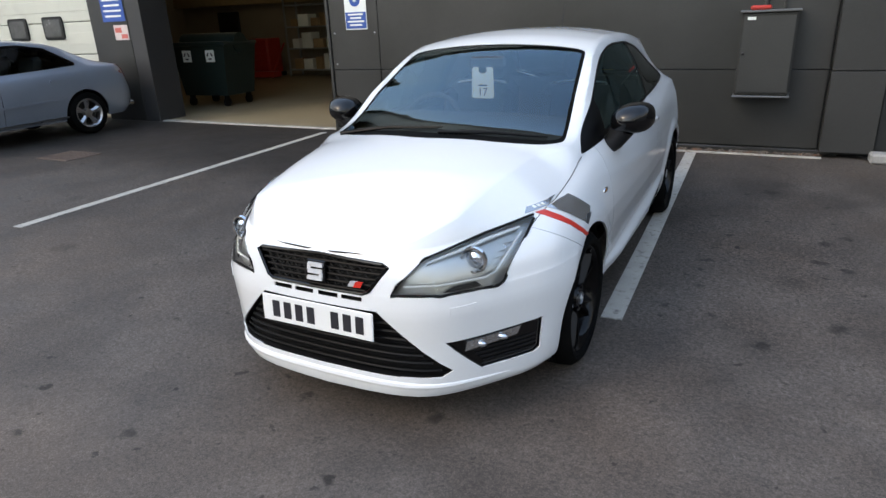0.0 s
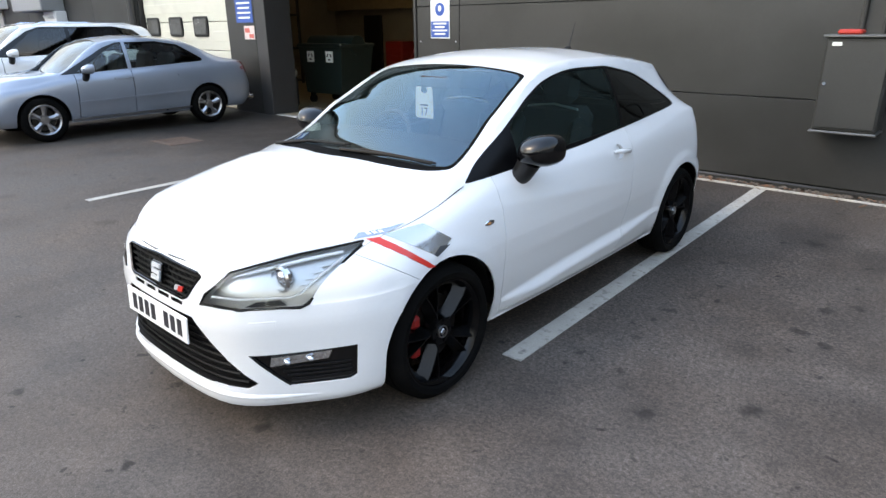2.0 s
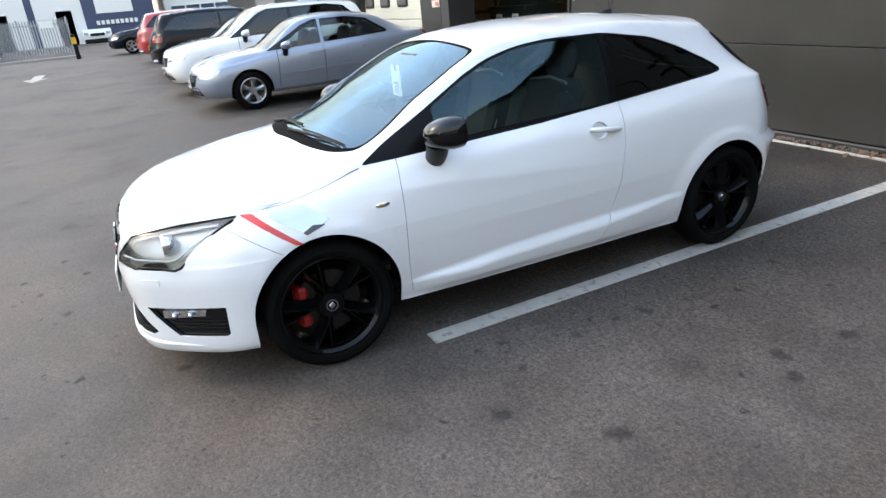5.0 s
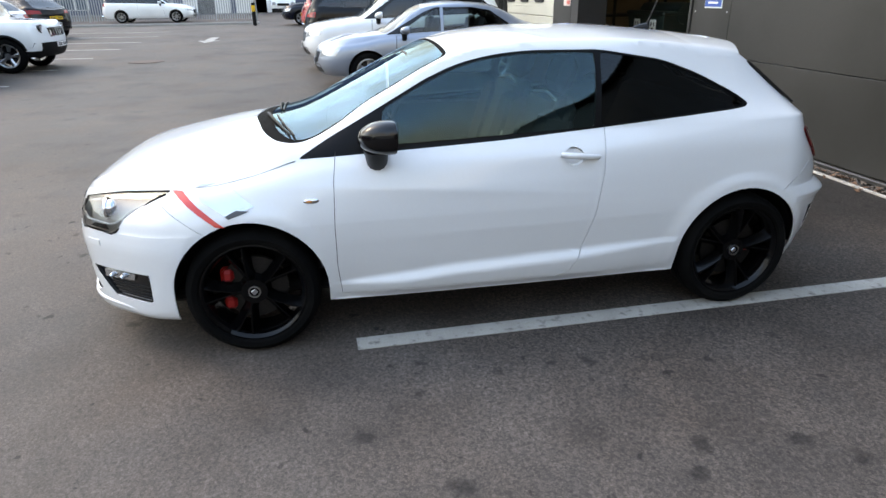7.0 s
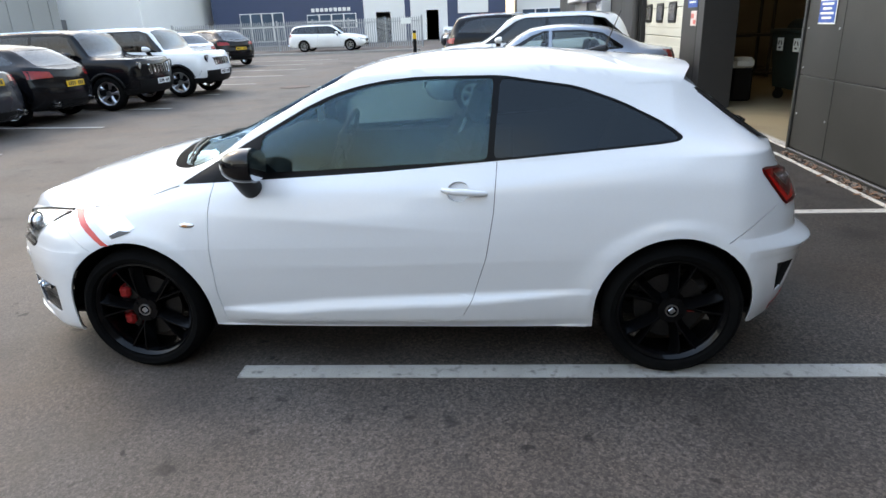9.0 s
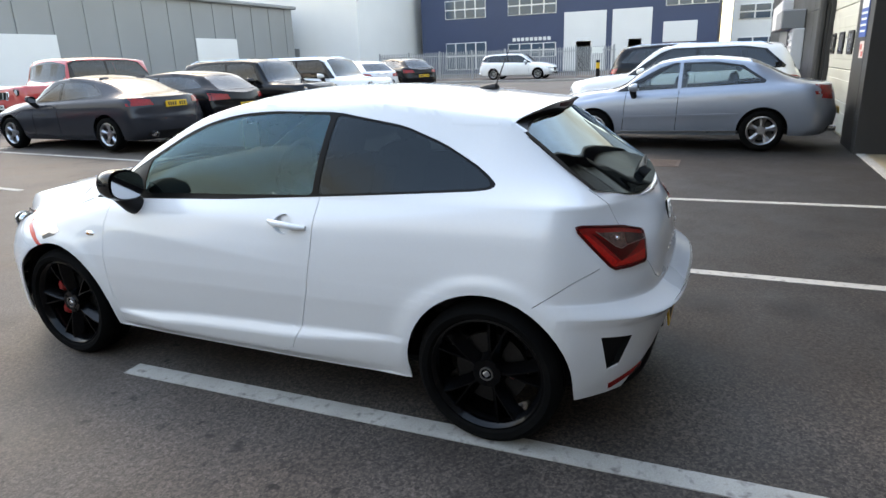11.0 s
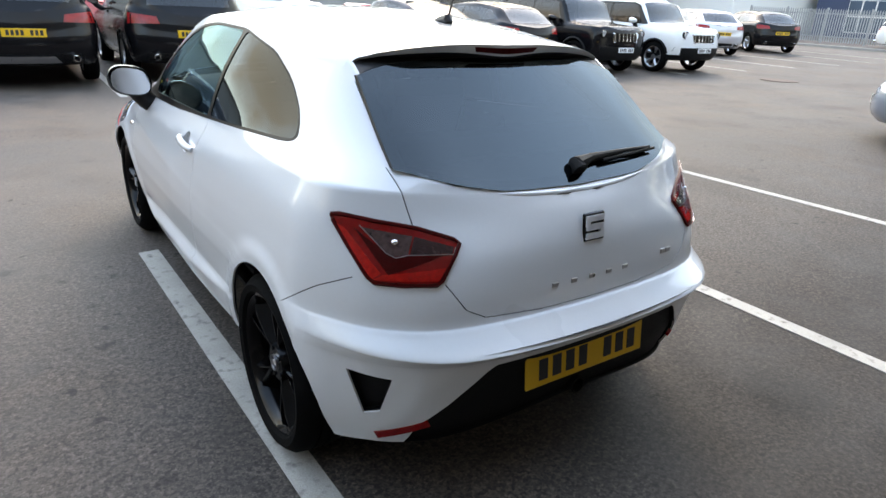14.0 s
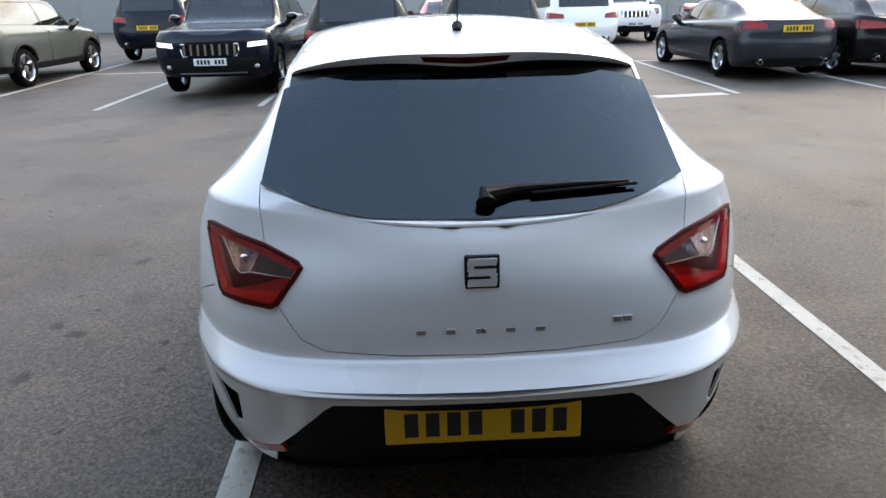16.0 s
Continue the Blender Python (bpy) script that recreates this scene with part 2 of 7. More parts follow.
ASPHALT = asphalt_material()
LINE = material("line_paint", (0.37, 0.35, 0.315), 0.75, vary=0.25, scale=5, fine=160, bump=0.3, stain=(0.12, 0.11, 0.1), stain_scale=22, stain_at=(0.56, 0.78), spec=0.3)
CLAD = material("cladding", (0.027, 0.0266, 0.0253), 0.42, vary=0.14, scale=1.2, fine=40, stain=(0.012, 0.0122, 0.0105), stain_scale=0.8, stain_at=(0.46, 0.72), rand=0.08)
CLAD_DARK = material("dark_steel", (0.028, 0.028, 0.029), 0.45, vary=0.15, scale=2)
CREAM = material("cream_door", (0.53, 0.53, 0.46), 0.5, vary=0.08, scale=2, stain=(0.43, 0.42, 0.37), stain_scale=1.1)
CONCRETE = material("concrete", (0.3, 0.29, 0.27), 0.85, vary=0.2, scale=3, bump=0.4)
SHOP_FLOOR = material("shop_floor", (0.27, 0.22, 0.14), 0.4, vary=0.2, scale=1.5, stain=(0.2, 0.16, 0.1), stain_scale=0.8)
SHOP_WALL = material("shop_wall", (0.27, 0.23, 0.17), 0.8, vary=0.15, scale=2)
WHITE = material("white_paint", (0.72, 0.73, 0.735), 0.3, vary=0.015, scale=1, coat=1.0)
BLACK_GLOSS = material("black_gloss", (0.003, 0.003, 0.0034), 0.14, vary=0.2, coat=0.25, spec=0.3)
BLACK_SATIN = material("black_satin", (0.008, 0.008, 0.009), 0.45, vary=0.2, bump=0.05, spec=0.35)
BLACK_PLASTIC = material("black_plastic", (0.006, 0.006, 0.0065), 0.6, vary=0.2, fine=200, bump=0.15, spec=0.18)
RUBBER = material("tyre_rubber", (0.0032, 0.0032, 0.0032), 0.85, vary=0.25, fine=150, bump=0.2, stain=(0.006, 0.0057, 0.0052), stain_scale=4, spec=0.07)
CHROME = material("chrome", (0.75, 0.76, 0.78), 0.12, 1.0, vary=0.05)
ALLOY = material("alloy", (0.45, 0.45, 0.46), 0.3, 1.0, vary=0.1)
RIM_BLACK = material("black_rim", (0.002, 0.002, 0.0023), 0.16, vary=0.2, coat=0.12, spec=0.16)
DISC = material("brake_disc", (0.045, 0.044, 0.043), 0.4, 1.0, vary=0.2, scale=15)
RED_CALIPER = material("red_caliper", (0.26, 0.009, 0.008), 0.35, vary=0.1)
RED_DECAL = material("red_decal", (0.62, 0.03, 0.02), 0.3, vary=0.04, coat=0.5)
GREY_DECAL = material("grey_decal", (0.66, 0.66, 0.665), 0.16, 0.9, vary=0.05)
DARK_DECAL = material("dark_grey_decal", (0.05, 0.052, 0.055), 0.3, vary=0.05)
PALE_DECAL = material("pale_grey_decal", (0.5, 0.51, 0.53), 0.2, 0.85, vary=0.05)
PAPER = material("paper", (0.75, 0.78, 0.75), 0.6, vary=0.04)
INK = material("ink", (0.015, 0.015, 0.02), 0.5, vary=0.1)
BLUE_INK = material("blue_ink", (0.02, 0.08, 0.32), 0.5, vary=0.1)
SIGN_RED = material("sign_red", (0.55, 0.12, 0.1), 0.5, vary=0.2)
PLATE_WHITE = material("plate_white", (0.75, 0.75, 0.74), 0.3, vary=0.03)
PLATE_YELLOW = material("plate_yellow", (0.72, 0.42, 0.02), 0.3, vary=0.04)
TAIL_RED = material("tail_red", (0.3, 0.006, 0.006), 0.12, vary=0.35, scale=40, coat=0.35, spec=0.3)
TAIL_BRIGHT = material("tail_bright_red", (0.6, 0.014, 0.01), 0.12, vary=0.3, scale=60, coat=0.35, spec=0.3)
TAIL_CLEAR = material("tail_clear", (0.13, 0.095, 0.09), 0.16, 0.6, vary=0.8, scale=60, coat=0.4)
SEAT = material("seat_cloth", (0.05, 0.05, 0.055), 0.85, vary=0.2, fine=200, bump=0.3)
SEAT_TRIM = material("seat_piping", (0.45, 0.45, 0.44), 0.7)
CABIN = material("cabin_plastic", (0.03, 0.03, 0.032), 0.7, vary=0.15, bump=0.1)
HEADLINER = material("headliner", (0.4, 0.4, 0.39), 0.9, vary=0.06)
BIN_GREEN = material("bin_plastic", (0.008, 0.019, 0.017), 0.5, vary=0.2)
GALV = material("galvanised", (0.34, 0.36, 0.38), 0.5, 0.5, vary=0.2, scale=4)
BOX_GREY = material("cabinet_grey", (0.03, 0.03, 0.028), 0.4, vary=0.15, scale=4, stain=(0.02, 0.02, 0.017), stain_scale=2)
STEEL_EDGE = material("bare_steel_edge", (0.16, 0.16, 0.155), 0.35, 0.6, vary=0.3, scale=9)
TOOL_RED = material("tool_red", (0.4, 0.03, 0.02), 0.4, vary=0.2)
CARD = material("cardboard", (0.35, 0.24, 0.13), 0.8, vary=0.15)
STONE = material("gravel", (0.11, 0.09, 0.075), 0.9, vary=0.4, scale=20)
LEAF = material("dry_leaf", (0.13, 0.065, 0.035), 0.8, vary=0.4, scale=20)
TUBE_LIGHT = glow("lit_tube", (1.0, 0.85, 0.6), 9)
GLASS_CLEAR = glass("clear_glass", (0.46, 0.64, 0.65), 1.62, gloss=(0.62, 0.92, 1.0))
GLASS_SCREEN = glass("windscreen_glass", (0.84, 0.92, 0.9), 1.95, gloss=(0.62, 0.86, 1.0))
GLASS_SIDE = glass("rear_side_glass", (0.06, 0.068, 0.075), 1.42, gloss=(0.85, 0.95, 1.0))
GLASS_DARK = glass("privacy_glass", (0.07, 0.078, 0.085), 1.5, gloss=(0.74, 0.9, 1.0))
MIRROR = material("mirror_glass", (0.6, 0.62, 0.65), 0.03, 1.0, vary=0.02)
GLASS_LENS = glass("lamp_lens", (0.93, 0.95, 0.95), 1.5)


# ---- mesh helpers ----
class Geo:
    """Gathers verts and faces of one mesh."""

    def __init__(self):
        self.v, self.f = [], []

    def add(self, verts, faces):
        n = len(self.v)
        self.v += [tuple(p) for p in verts]
        self.f += [tuple(i + n for i in f) for f in faces]
        return self

    def box(self, c, size, r=0.0, m=None):
        h = [s / 2 for s in size]
        r = min([r] + [0.45 * s for s in size])
        corners = [(sx, sy, sz) for sx in (-1, 1) for sy in (-1, 1) for sz in (-1, 1)]
        if r <= 0:
            vs = [Vector([s * a for s, a in zip(cn, h)]) for cn in corners]
            fs = [(0, 1, 3, 2), (4, 6, 7, 5), (0, 4, 5, 1), (2, 3, 7, 6), (0, 2, 6, 4), (1, 5, 7, 3)]
        else:
            vs = [Vector([s * (a - (0 if k == ax else r)) for ax, (s, a) in enumerate(zip(cn, h))]) for cn in corners for k in range(3)]
            fs = [tuple(3 * i + k for i in q) for q, k in (((0, 1, 3, 2), 0), ((4, 6, 7, 5), 0), ((0, 4, 5, 1), 1), ((2, 3, 7, 6), 1), ((0, 2, 6, 4), 2), ((1, 5, 7, 3), 2))]
            for i, cn in enumerate(corners):
                fs.append((3 * i, 3 * i + 1, 3 * i + 2))
                for ax in range(3):
                    j = i ^ (4 >> ax)
                    if j > i:
                        k, l = [a for a in range(3) if a != ax]
                        fs.append((3 * i + k, 3 * j + k, 3 * j + l, 3 * i + l))
        vs = [(m @ p if m else p) + Vector(c) for p in vs]
        return self.add(vs, fs)

    def lathe(self, profile, axis="x", c=(0, 0, 0), seg=32, closed=False):
        """profile: (along the axis, radius)."""
        vs, fs, n = [], [], len(profile)
        for i in range(seg):
            a = 2 * math.pi * i / seg
            for h, r in profile:
                p = (h, r * math.cos(a), r * math.sin(a))
                p = {"x": p, "y": (p[1], p[0], p[2]), "z": (p[1], p[2], p[0])}[axis]
                vs.append((p[0] + c[0], p[1] + c[1], p[2] + c[2]))
        for i in range(seg):
            for k in range(n if closed else n - 1):
                j, l = (i + 1) % seg, (k + 1) % n
                fs.append((i * n + k, j * n + k, j * n + l, i * n + l))
        return self.add(vs, fs)

    def cyl(self, c, r, depth, axis="z", seg=20, r2=None):
        r2 = r if r2 is None else r2
        return self.lathe([(-depth / 2, 0.0001), (-depth / 2, r), (depth / 2, r2), (depth / 2, 0.0001)], axis, c, seg)

    def tube(self, pts, r, seg=8, close=False):
        pts = [Vector(p) for p in pts]
        vs, fs, n = [], [], len(pts)
        rs = r if isinstance(r, (list, tuple)) else [r] * n
        for i, p in enumerate(pts):
            d = (pts[min(i + 1, n - 1)] - pts[max(i - 1, 0)]) if not close else pts[(i + 1) % n] - pts[i - 1]
            d.normalize()
            side = d.cross(Vector((0, 0, 1)) if abs(d.z) < 0.9 else Vector((1, 0, 0))).normalized()
            up = side.cross(d)
            vs += [p + rs[i] * (math.cos(2 * math.pi * k / seg) * side + math.sin(2 * math.pi * k / seg) * up) for k in range(seg)]
        for i in range(n if close else n - 1):
            j = (i + 1) % n
            fs += [(i * seg + k, i * seg + (k + 1) % seg, j * seg + (k + 1) % seg, j * seg + k) for k in range(seg)]
        if not close:
            fs += [tuple(range(seg)), tuple((n - 1) * seg + k for k in range(seg))]
        return self.add(vs, fs)

    def prism(self, poly, fn, a, b):
        """poly (p, q) pushed from depth a to b; fn(p, q, d) gives the place."""
        n = len(poly)
        return self.add([fn(p, q, a) for p, q in poly] + [fn(p, q, b) for p, q in poly],
                        [tuple(range(n)), tuple(range(n, 2 * n))] + [(i, (i + 1) % n, n + (i + 1) % n, n + i) for i in range(n)])

    def ball(self, c, size, seg=16, rings=10, pw=1.0):
        prof = [(-math.cos(math.pi * k / rings), max(math.sin(math.pi * k / rings), 1e-4) ** pw) for k in range(rings + 1)]
        vs, fs = [], []
        g = Geo().lathe(prof, "z", (0, 0, 0), seg)
        return self.add([(x * size[0] + c[0], y * size[1] + c[1], z * size[2] + c[2]) for x, y, z in g.v], g.f)


def finish(me, mats, angle=35):
    for m in mats if isinstance(mats, (list, tuple)) else [mats]:
        me.materials.append(m)
    me.polygons.foreach_set("use_smooth", [True] * len(me.polygons))
    me.set_sharp_from_angle(angle=radians(angle))


def mesh_of(name, geo, mats, angle=35):
    bm = bmesh.new()
    vs = [bm.verts.new(p) for p in geo.v]
    for f in geo.f:
        if len(set(f)) > 2:
            try:
                bm.faces.new([vs[i] for i in f])
            except ValueError:
                pass
    bmesh.ops.remove_doubles(bm, verts=bm.verts, dist=0.0002)
    bmesh.ops.recalc_face_normals(bm, faces=bm.faces)
    me = bpy.data.meshes.new(name)
    bm.to_mesh(me)
    bm.free()
    finish(me, mats, angle)
    return me


def part(name, geo, mat, parent=None, label="", at=None, angle=35):
    """One mesh object from a Geo or a ready mesh, under a thing or a part."""
    ob = new(name, geo if isinstance(geo, bpy.types.Mesh) else mesh_of(name, geo, mat, angle))
    if parent:
        ob.parent = parent
    if at:
        ob.matrix_basis = at
    return tagged(ob, label)


def thing(name, label, category, at=None, group="", kind=""):
    ob = new(name)
    ob.matrix_basis = at or Matrix()
    return tagged(ob, label, category, group, kind)


def curve(*keys):
    """A smooth function through (t, value) keys."""
    ts, vs = np.array([k[0] for k in keys], float), np.array([k[1] for k in keys], float)
    d = np.diff(vs) / np.diff(ts)
    m = np.zeros(len(ts))
    if len(ts) > 2:
        m[1:-1] = np.where(d[1:] * d[:-1] > 0, 2 * d[1:] * d[:-1] / np.where(d[1:] + d[:-1] == 0, 1, d[1:] + d[:-1]), 0)
    m[0], m[-1] = d[0], d[-1]

    def f(t):
        t = np.clip(t, ts[0], ts[-1])
        i = np.clip(np.searchsorted(ts, t, side="right") - 1, 0, len(ts) - 2)
        h = ts[i + 1] - ts[i]
        s = (t - ts[i]) / h
        return (2 * s**3 - 3 * s**2 + 1) * vs[i] + (s**3 - 2 * s**2 + s) * h * m[i] + (3 * s**2 - 2 * s**3) * vs[i + 1] + (s**3 - s**2) * h * m[i + 1]

    return f


# ---- vehicles: shared building ----
from mathutils.bvhtree import BVHTree


def corner_of(*keys):
    """A quarter of the plan of a bumper: keys run from (0, 0) in the middle to (1, 1) on the flank."""
    x, y = np.array([k[0] for k in keys]), np.array([k[1] for k in keys])
    way = np.concatenate([[0], np.cumsum(np.hypot(np.diff(x), np.diff(y)))])
    way /= way[-1]
    return lambda u: (curve(*zip(way, x))(u), curve(*zip(way, y))(u))


def loops_skin(loops, zc, xe, k, dent=None, n=(14, 56, 14), sub=5, ns=10, nt=10, corners=None, bulge=curve((0, 0.018), (9, 0.018))):
    """Half-body loops run from front centre to rear centre, bottom to shoulder; above them sections close over bonnet and roof."""
    nf, nm, nr = n
    rows = []
    for z0, z1, zm, z2, z3, yf, yr, w1, wm, w2, a, b in loops:
        th = np.linspace(0, np.pi / 2, nf + 1)
        t = np.linspace(0, 1, nm + 1)[1:-1]
        ease = lambda q: q * q * (3 - 2 * q)  # noqa: E731
        xm = np.where(t < 0.5, w1 + (wm - w1) * ease(np.clip(t * 2, 0, 1)), wm + (w2 - wm) * ease(np.clip(t * 2 - 1, 0, 1)))
        (fx, fy), (rx, ry) = [corner(th / (np.pi / 2)) for corner in corners] if corners else [(np.sin(th), 1 - np.cos(th))] * 2
        high = min(max((z3 - 0.78) / 0.13, 0), 1)
        rx, ry = rx + (np.sin(th) - rx) * high, ry + (1 - np.cos(th) - ry) * high
        x = np.concatenate([w1 * fx, xm, w2 * rx[::-1]])
        y = np.concatenate([yf + a * fy, yf + a + t * (yr - b - yf - a), yr - b * ry[::-1]])
        u = np.concatenate([th / (np.pi / 2), 1 + t, 3 - th[::-1] / (np.pi / 2)])
        z = curve((0, z0), (1, z1), (1.22, zm), (2, z2), (3, z3))(u)
        rows.append(np.stack([x, y, z], 1))
    rows = np.array(rows)
    pad = np.concatenate([[2 * rows[0] - rows[1]], rows, [2 * rows[-1] - rows[-2]]])
    lower = []
    for j in range(len(rows) - 1):
        p0, p1, p2, p3 = pad[j : j + 4]
        for s in range(sub):
            t = s / sub
            lower.append(0.5 * (2 * p1 + (p2 - p0) * t + (2 * p0 - 5 * p1 + 4 * p2 - p3) * t**2 + (3 * p1 - p0 - 3 * p2 + p3) * t**3))
    lower = np.array(lower + [rows[-1]])
    lower[:, 0, 0] = lower[:, -1, 0] = 0
    if dent:
        lower[:, 1:-1, 0] += dent(lower[:, 1:-1, 1], lower[:, 1:-1, 2])
    sh = lower[-1]
    y, xs, zs = sh[:, 1], sh[:, 0], sh[:, 2]
    c = zc(y)
    e = np.minimum(xe(y), 0.92 * xs)
    ze = zs + (c - zs) * k(y)
    tall = np.clip((ze - zs) / 0.3, 0, 1)
    upper = []
    for s in range(1, ns + 1):
        t = s / ns
        upper.append(np.stack([xs + (e - xs) * t + bulge(y) * tall * np.sin(np.pi * t), y, zs + (ze - zs) * t], 1))
    for s in range(1, nt + 1):
        t = s / nt
        upper.append(np.stack([e * (1 - t), y, ze + (c - ze) * (1 - (1 - t) ** 2.2)], 1))
    half = np.concatenate([lower, upper])
    full = np.concatenate([half, (half * [-1, 1, 1])[-2::-1]])
    nv, nu = full.shape[:2]
    bm = bmesh.new()
    vs = [[bm.verts.new(p) for p in line] for line in full.tolist()]
    for i in range(nv - 1):
        for j in range(nu - 1):
            bm.faces.new((vs[i][j], vs[i][j + 1], vs[i + 1][j + 1], vs[i + 1][j]))
    bmesh.ops.remove_doubles(bm, verts=bm.verts, dist=0.0004)
    bmesh.ops.recalc_face_normals(bm, faces=bm.faces)
    if sum(f.normal.z * f.calc_area() for f in bm.faces if f.calc_center_median().z > 0.9) < 0:
        bmesh.ops.reverse_faces(bm, faces=bm.faces)
    bm.faces.layers.int.new("lab")
    return bm


SIDE = (Vector((0, 1, 0)), Vector((0, 0, 1)))
FACE = (Vector((1, 0, 0)), Vector((0, 0, 1)))
PLAN = (Vector((1, 0, 0)), Vector((0, 1, 0)))


def mirrored(axes):
    return tuple(Vector((-a.x, a.y, a.z)) for a in axes)


def cut(bm, poly, axes, lab, where):
    """Splits the faces for which where(centre) holds along a convex outline in the plane of two axes, and labels what lies inside."""
    a, b = axes
    area = sum(poly[i][0] * poly[(i + 1) % len(poly)][1] - poly[(i + 1) % len(poly)][0] * poly[i][1] for i in range(len(poly)))
    poly = poly if area > 0 else poly[::-1]
    lo = [min(p[i] for p in poly) for i in (0, 1)]
    hi = [max(p[i] for p in poly) for i in (0, 1)]
    faces = []
    for f in bm.faces:
        if where(f.calc_center_median()):
            ps, qs = [v.co.dot(a) for v in f.verts], [v.co.dot(b) for v in f.verts]
            if max(ps) > lo[0] and min(ps) < hi[0] and max(qs) > lo[1] and min(qs) < hi[1]:
                faces.append(f)
    for i in range(len(poly)):
        (p0, q0), (p1, q1) = poly[i], poly[(i + 1) % len(poly)]
        no = (q1 - q0) * a - (p1 - p0) * b
        if no.length < 1e-9 or not faces:
            continue
        no.normalize()
        m = np.array([[a.dot(a), a.dot(b)], [a.dot(b), b.dot(b)]])
        ca, cb = np.linalg.solve(m, [p0, q0])
        co = a * float(ca) + b * float(cb)
        geom = list({*faces, *(e for f in faces for e in f.edges), *(v for f in faces for v in f.verts)})
        got = bmesh.ops.bisect_plane(bm, geom=geom, plane_co=co, plane_no=no, dist=1e-6)["geom"]
        faces = [f for f in got if isinstance(f, bmesh.types.BMFace) and f.is_valid and (f.calc_center_median() - co).dot(no) < 0]
    layer = bm.faces.layers.int["lab"]
    for f in faces:
        f[layer] = lab
    return faces


def rounded(poly, r, n=3):
    """The outline with its corners rounded off."""
    out, m = [], len(poly)
    for i in range(m):
        a, p, b = (Vector(poly[(i + d) % m]) for d in (-1, 0, 1))
        da, db = min(r, 0.42 * (a - p).length), min(r, 0.42 * (b - p).length)
        s, e = p + (a - p).normalized() * da, p + (b - p).normalized() * db
        turn = abs((p - a).angle(b - p))
        k = n if turn > 0.35 else 1
        out += [tuple(s.lerp(p, t / k).lerp(p.lerp(e, t / k), t / k)) for t in range(k + 1)] if turn > 0.06 else [tuple(p)]
    return out


def both_sides(bm, poly, axes, lab, where=lambda c: True):
    cut(bm, poly, axes, lab, lambda c: c.x > 0.001 and where(c))
    cut(bm, poly, mirrored(axes), lab, lambda c: c.x < -0.001 and where(Vector((-c.x, c.y, c.z))))


def gap(bm, line, axes, where, width=0.003, lab=-1):
    """A shut line: a narrow slot along a polyline, on both sides."""
    for (p0, q0), (p1, q1) in zip(line, line[1:]):
        d = math.hypot(p1 - p0, q1 - q0)
        ux, uy = (p1 - p0) / d, (q1 - q0) / d
        h, o = width / 2, width * 0.3
        quad = [(p0 - ux * o - uy * h, q0 - uy * o + ux * h), (p0 - ux * o + uy * h, q0 - uy * o - ux * h), (p1 + ux * o + uy * h, q1 + uy * o - ux * h), (p1 + ux * o - uy * h, q1 + uy * o + ux * h)]
        both_sides(bm, quad, axes, lab, where)


def lift(name, bm, keep, mat, parent, label="", push=0.0, flange=0.012, flange_mat=None, angle=40, way=None):
    """The labelled faces as a mesh of their own, with edges turned inwards by flange; push moves it along its normals, or along way."""
    layer = bm.faces.layers.int["lab"]
    faces = [f for f in bm.faces if keep(f[layer], f)]
    if not faces:
        return None
    index, co, no = {}, [], []
    polys = []
    for f in faces:
        for v in f.verts:
            if v not in index:
                index[v] = len(co)
                co.append(v.co + (way or v.normal) * push)
                no.append(v.normal.copy())
        polys.append(tuple(index[v] for v in f.verts))
    mats = [mat]
    slots = [0] * len(polys)
    keep_no = [tuple(n) for n in no]
    if flange:
        seen = {}
        for p in polys:
            for i in range(len(p)):
                e = (p[i], p[(i + 1) % len(p)])
                key = (min(e), max(e))
                seen[key] = None if key in seen else e
        turned = {}

        def fold(i):
            if i not in turned:
                turned[i] = len(co)
                co.extend((co[i].copy(), co[i] - (way or no[i]) * flange))
                keep_no.extend(((0, 0, 0), (0, 0, 0)))
            return turned[i]

        for e in [e for e in seen.values() if e]:
            a, b = fold(e[0]), fold(e[1])
            polys.append((b, a, a + 1, b + 1))
            slots.append(1 if flange_mat else 0)
        if flange_mat:
            mats.append(flange_mat)
    me = bpy.data.meshes.new(name)
    me.from_pydata([tuple(c) for c in co], [], polys)
    me.update()
    finish(me, mats, angle)
    me.polygons.foreach_set("material_index", slots)
    me.normals_split_custom_set_from_vertices(keep_no)
    return part(name, me, None, parent, label)


def patch(tree, quad, origin, n=(6, 3), push=0.002, thick=0.003):
    """A four-cornered piece laid on a body: quad of (p, q), origin(p, q) gives the start and the way of the ray."""
    g, grid = Geo(), []
    nu, nv = n
    for i in range(nu + 1):
        for j in range(nv + 1):
            u, v = i / nu, j / nv
            p, q = [(1 - u) * (1 - v) * quad[0][c] + u * (1 - v) * quad[1][c] + u * v * quad[2][c] + (1 - u) * v * quad[3][c] for c in (0, 1)]
            o, d = origin(p, q)
            hit, normal, _, _ = tree.ray_cast(Vector(o), Vector(d))
            if hit is None:
                hit, normal, _, _ = tree.find_nearest(Vector(o) + Vector(d) * 1.0)
            if normal.dot(Vector(d)) > 0:
                normal = -normal
            grid.append((hit + normal * push, hit + normal * (push - thick)))
    w = nv + 1
    top = [g0 for g0, _ in grid]
    low = [g1 for _, g1 in grid]
    fs = [(i * w + j, (i + 1) * w + j, (i + 1) * w + j + 1, i * w + j + 1) for i in range(nu) for j in range(nv)]
    m = len(top)
    rim = [i * w for i in range(nu + 1)] + [nu * w + j for j in range(1, nv + 1)] + [i * w + nv for i in range(nu - 1, -1, -1)] + [j for j in range(nv - 1, 0, -1)]
    fs += [(rim[i], rim[(i + 1) % len(rim)], m + rim[(i + 1) % len(rim)], m + rim[i]) for i in range(len(rim))]
    return g.add(top + low, fs)


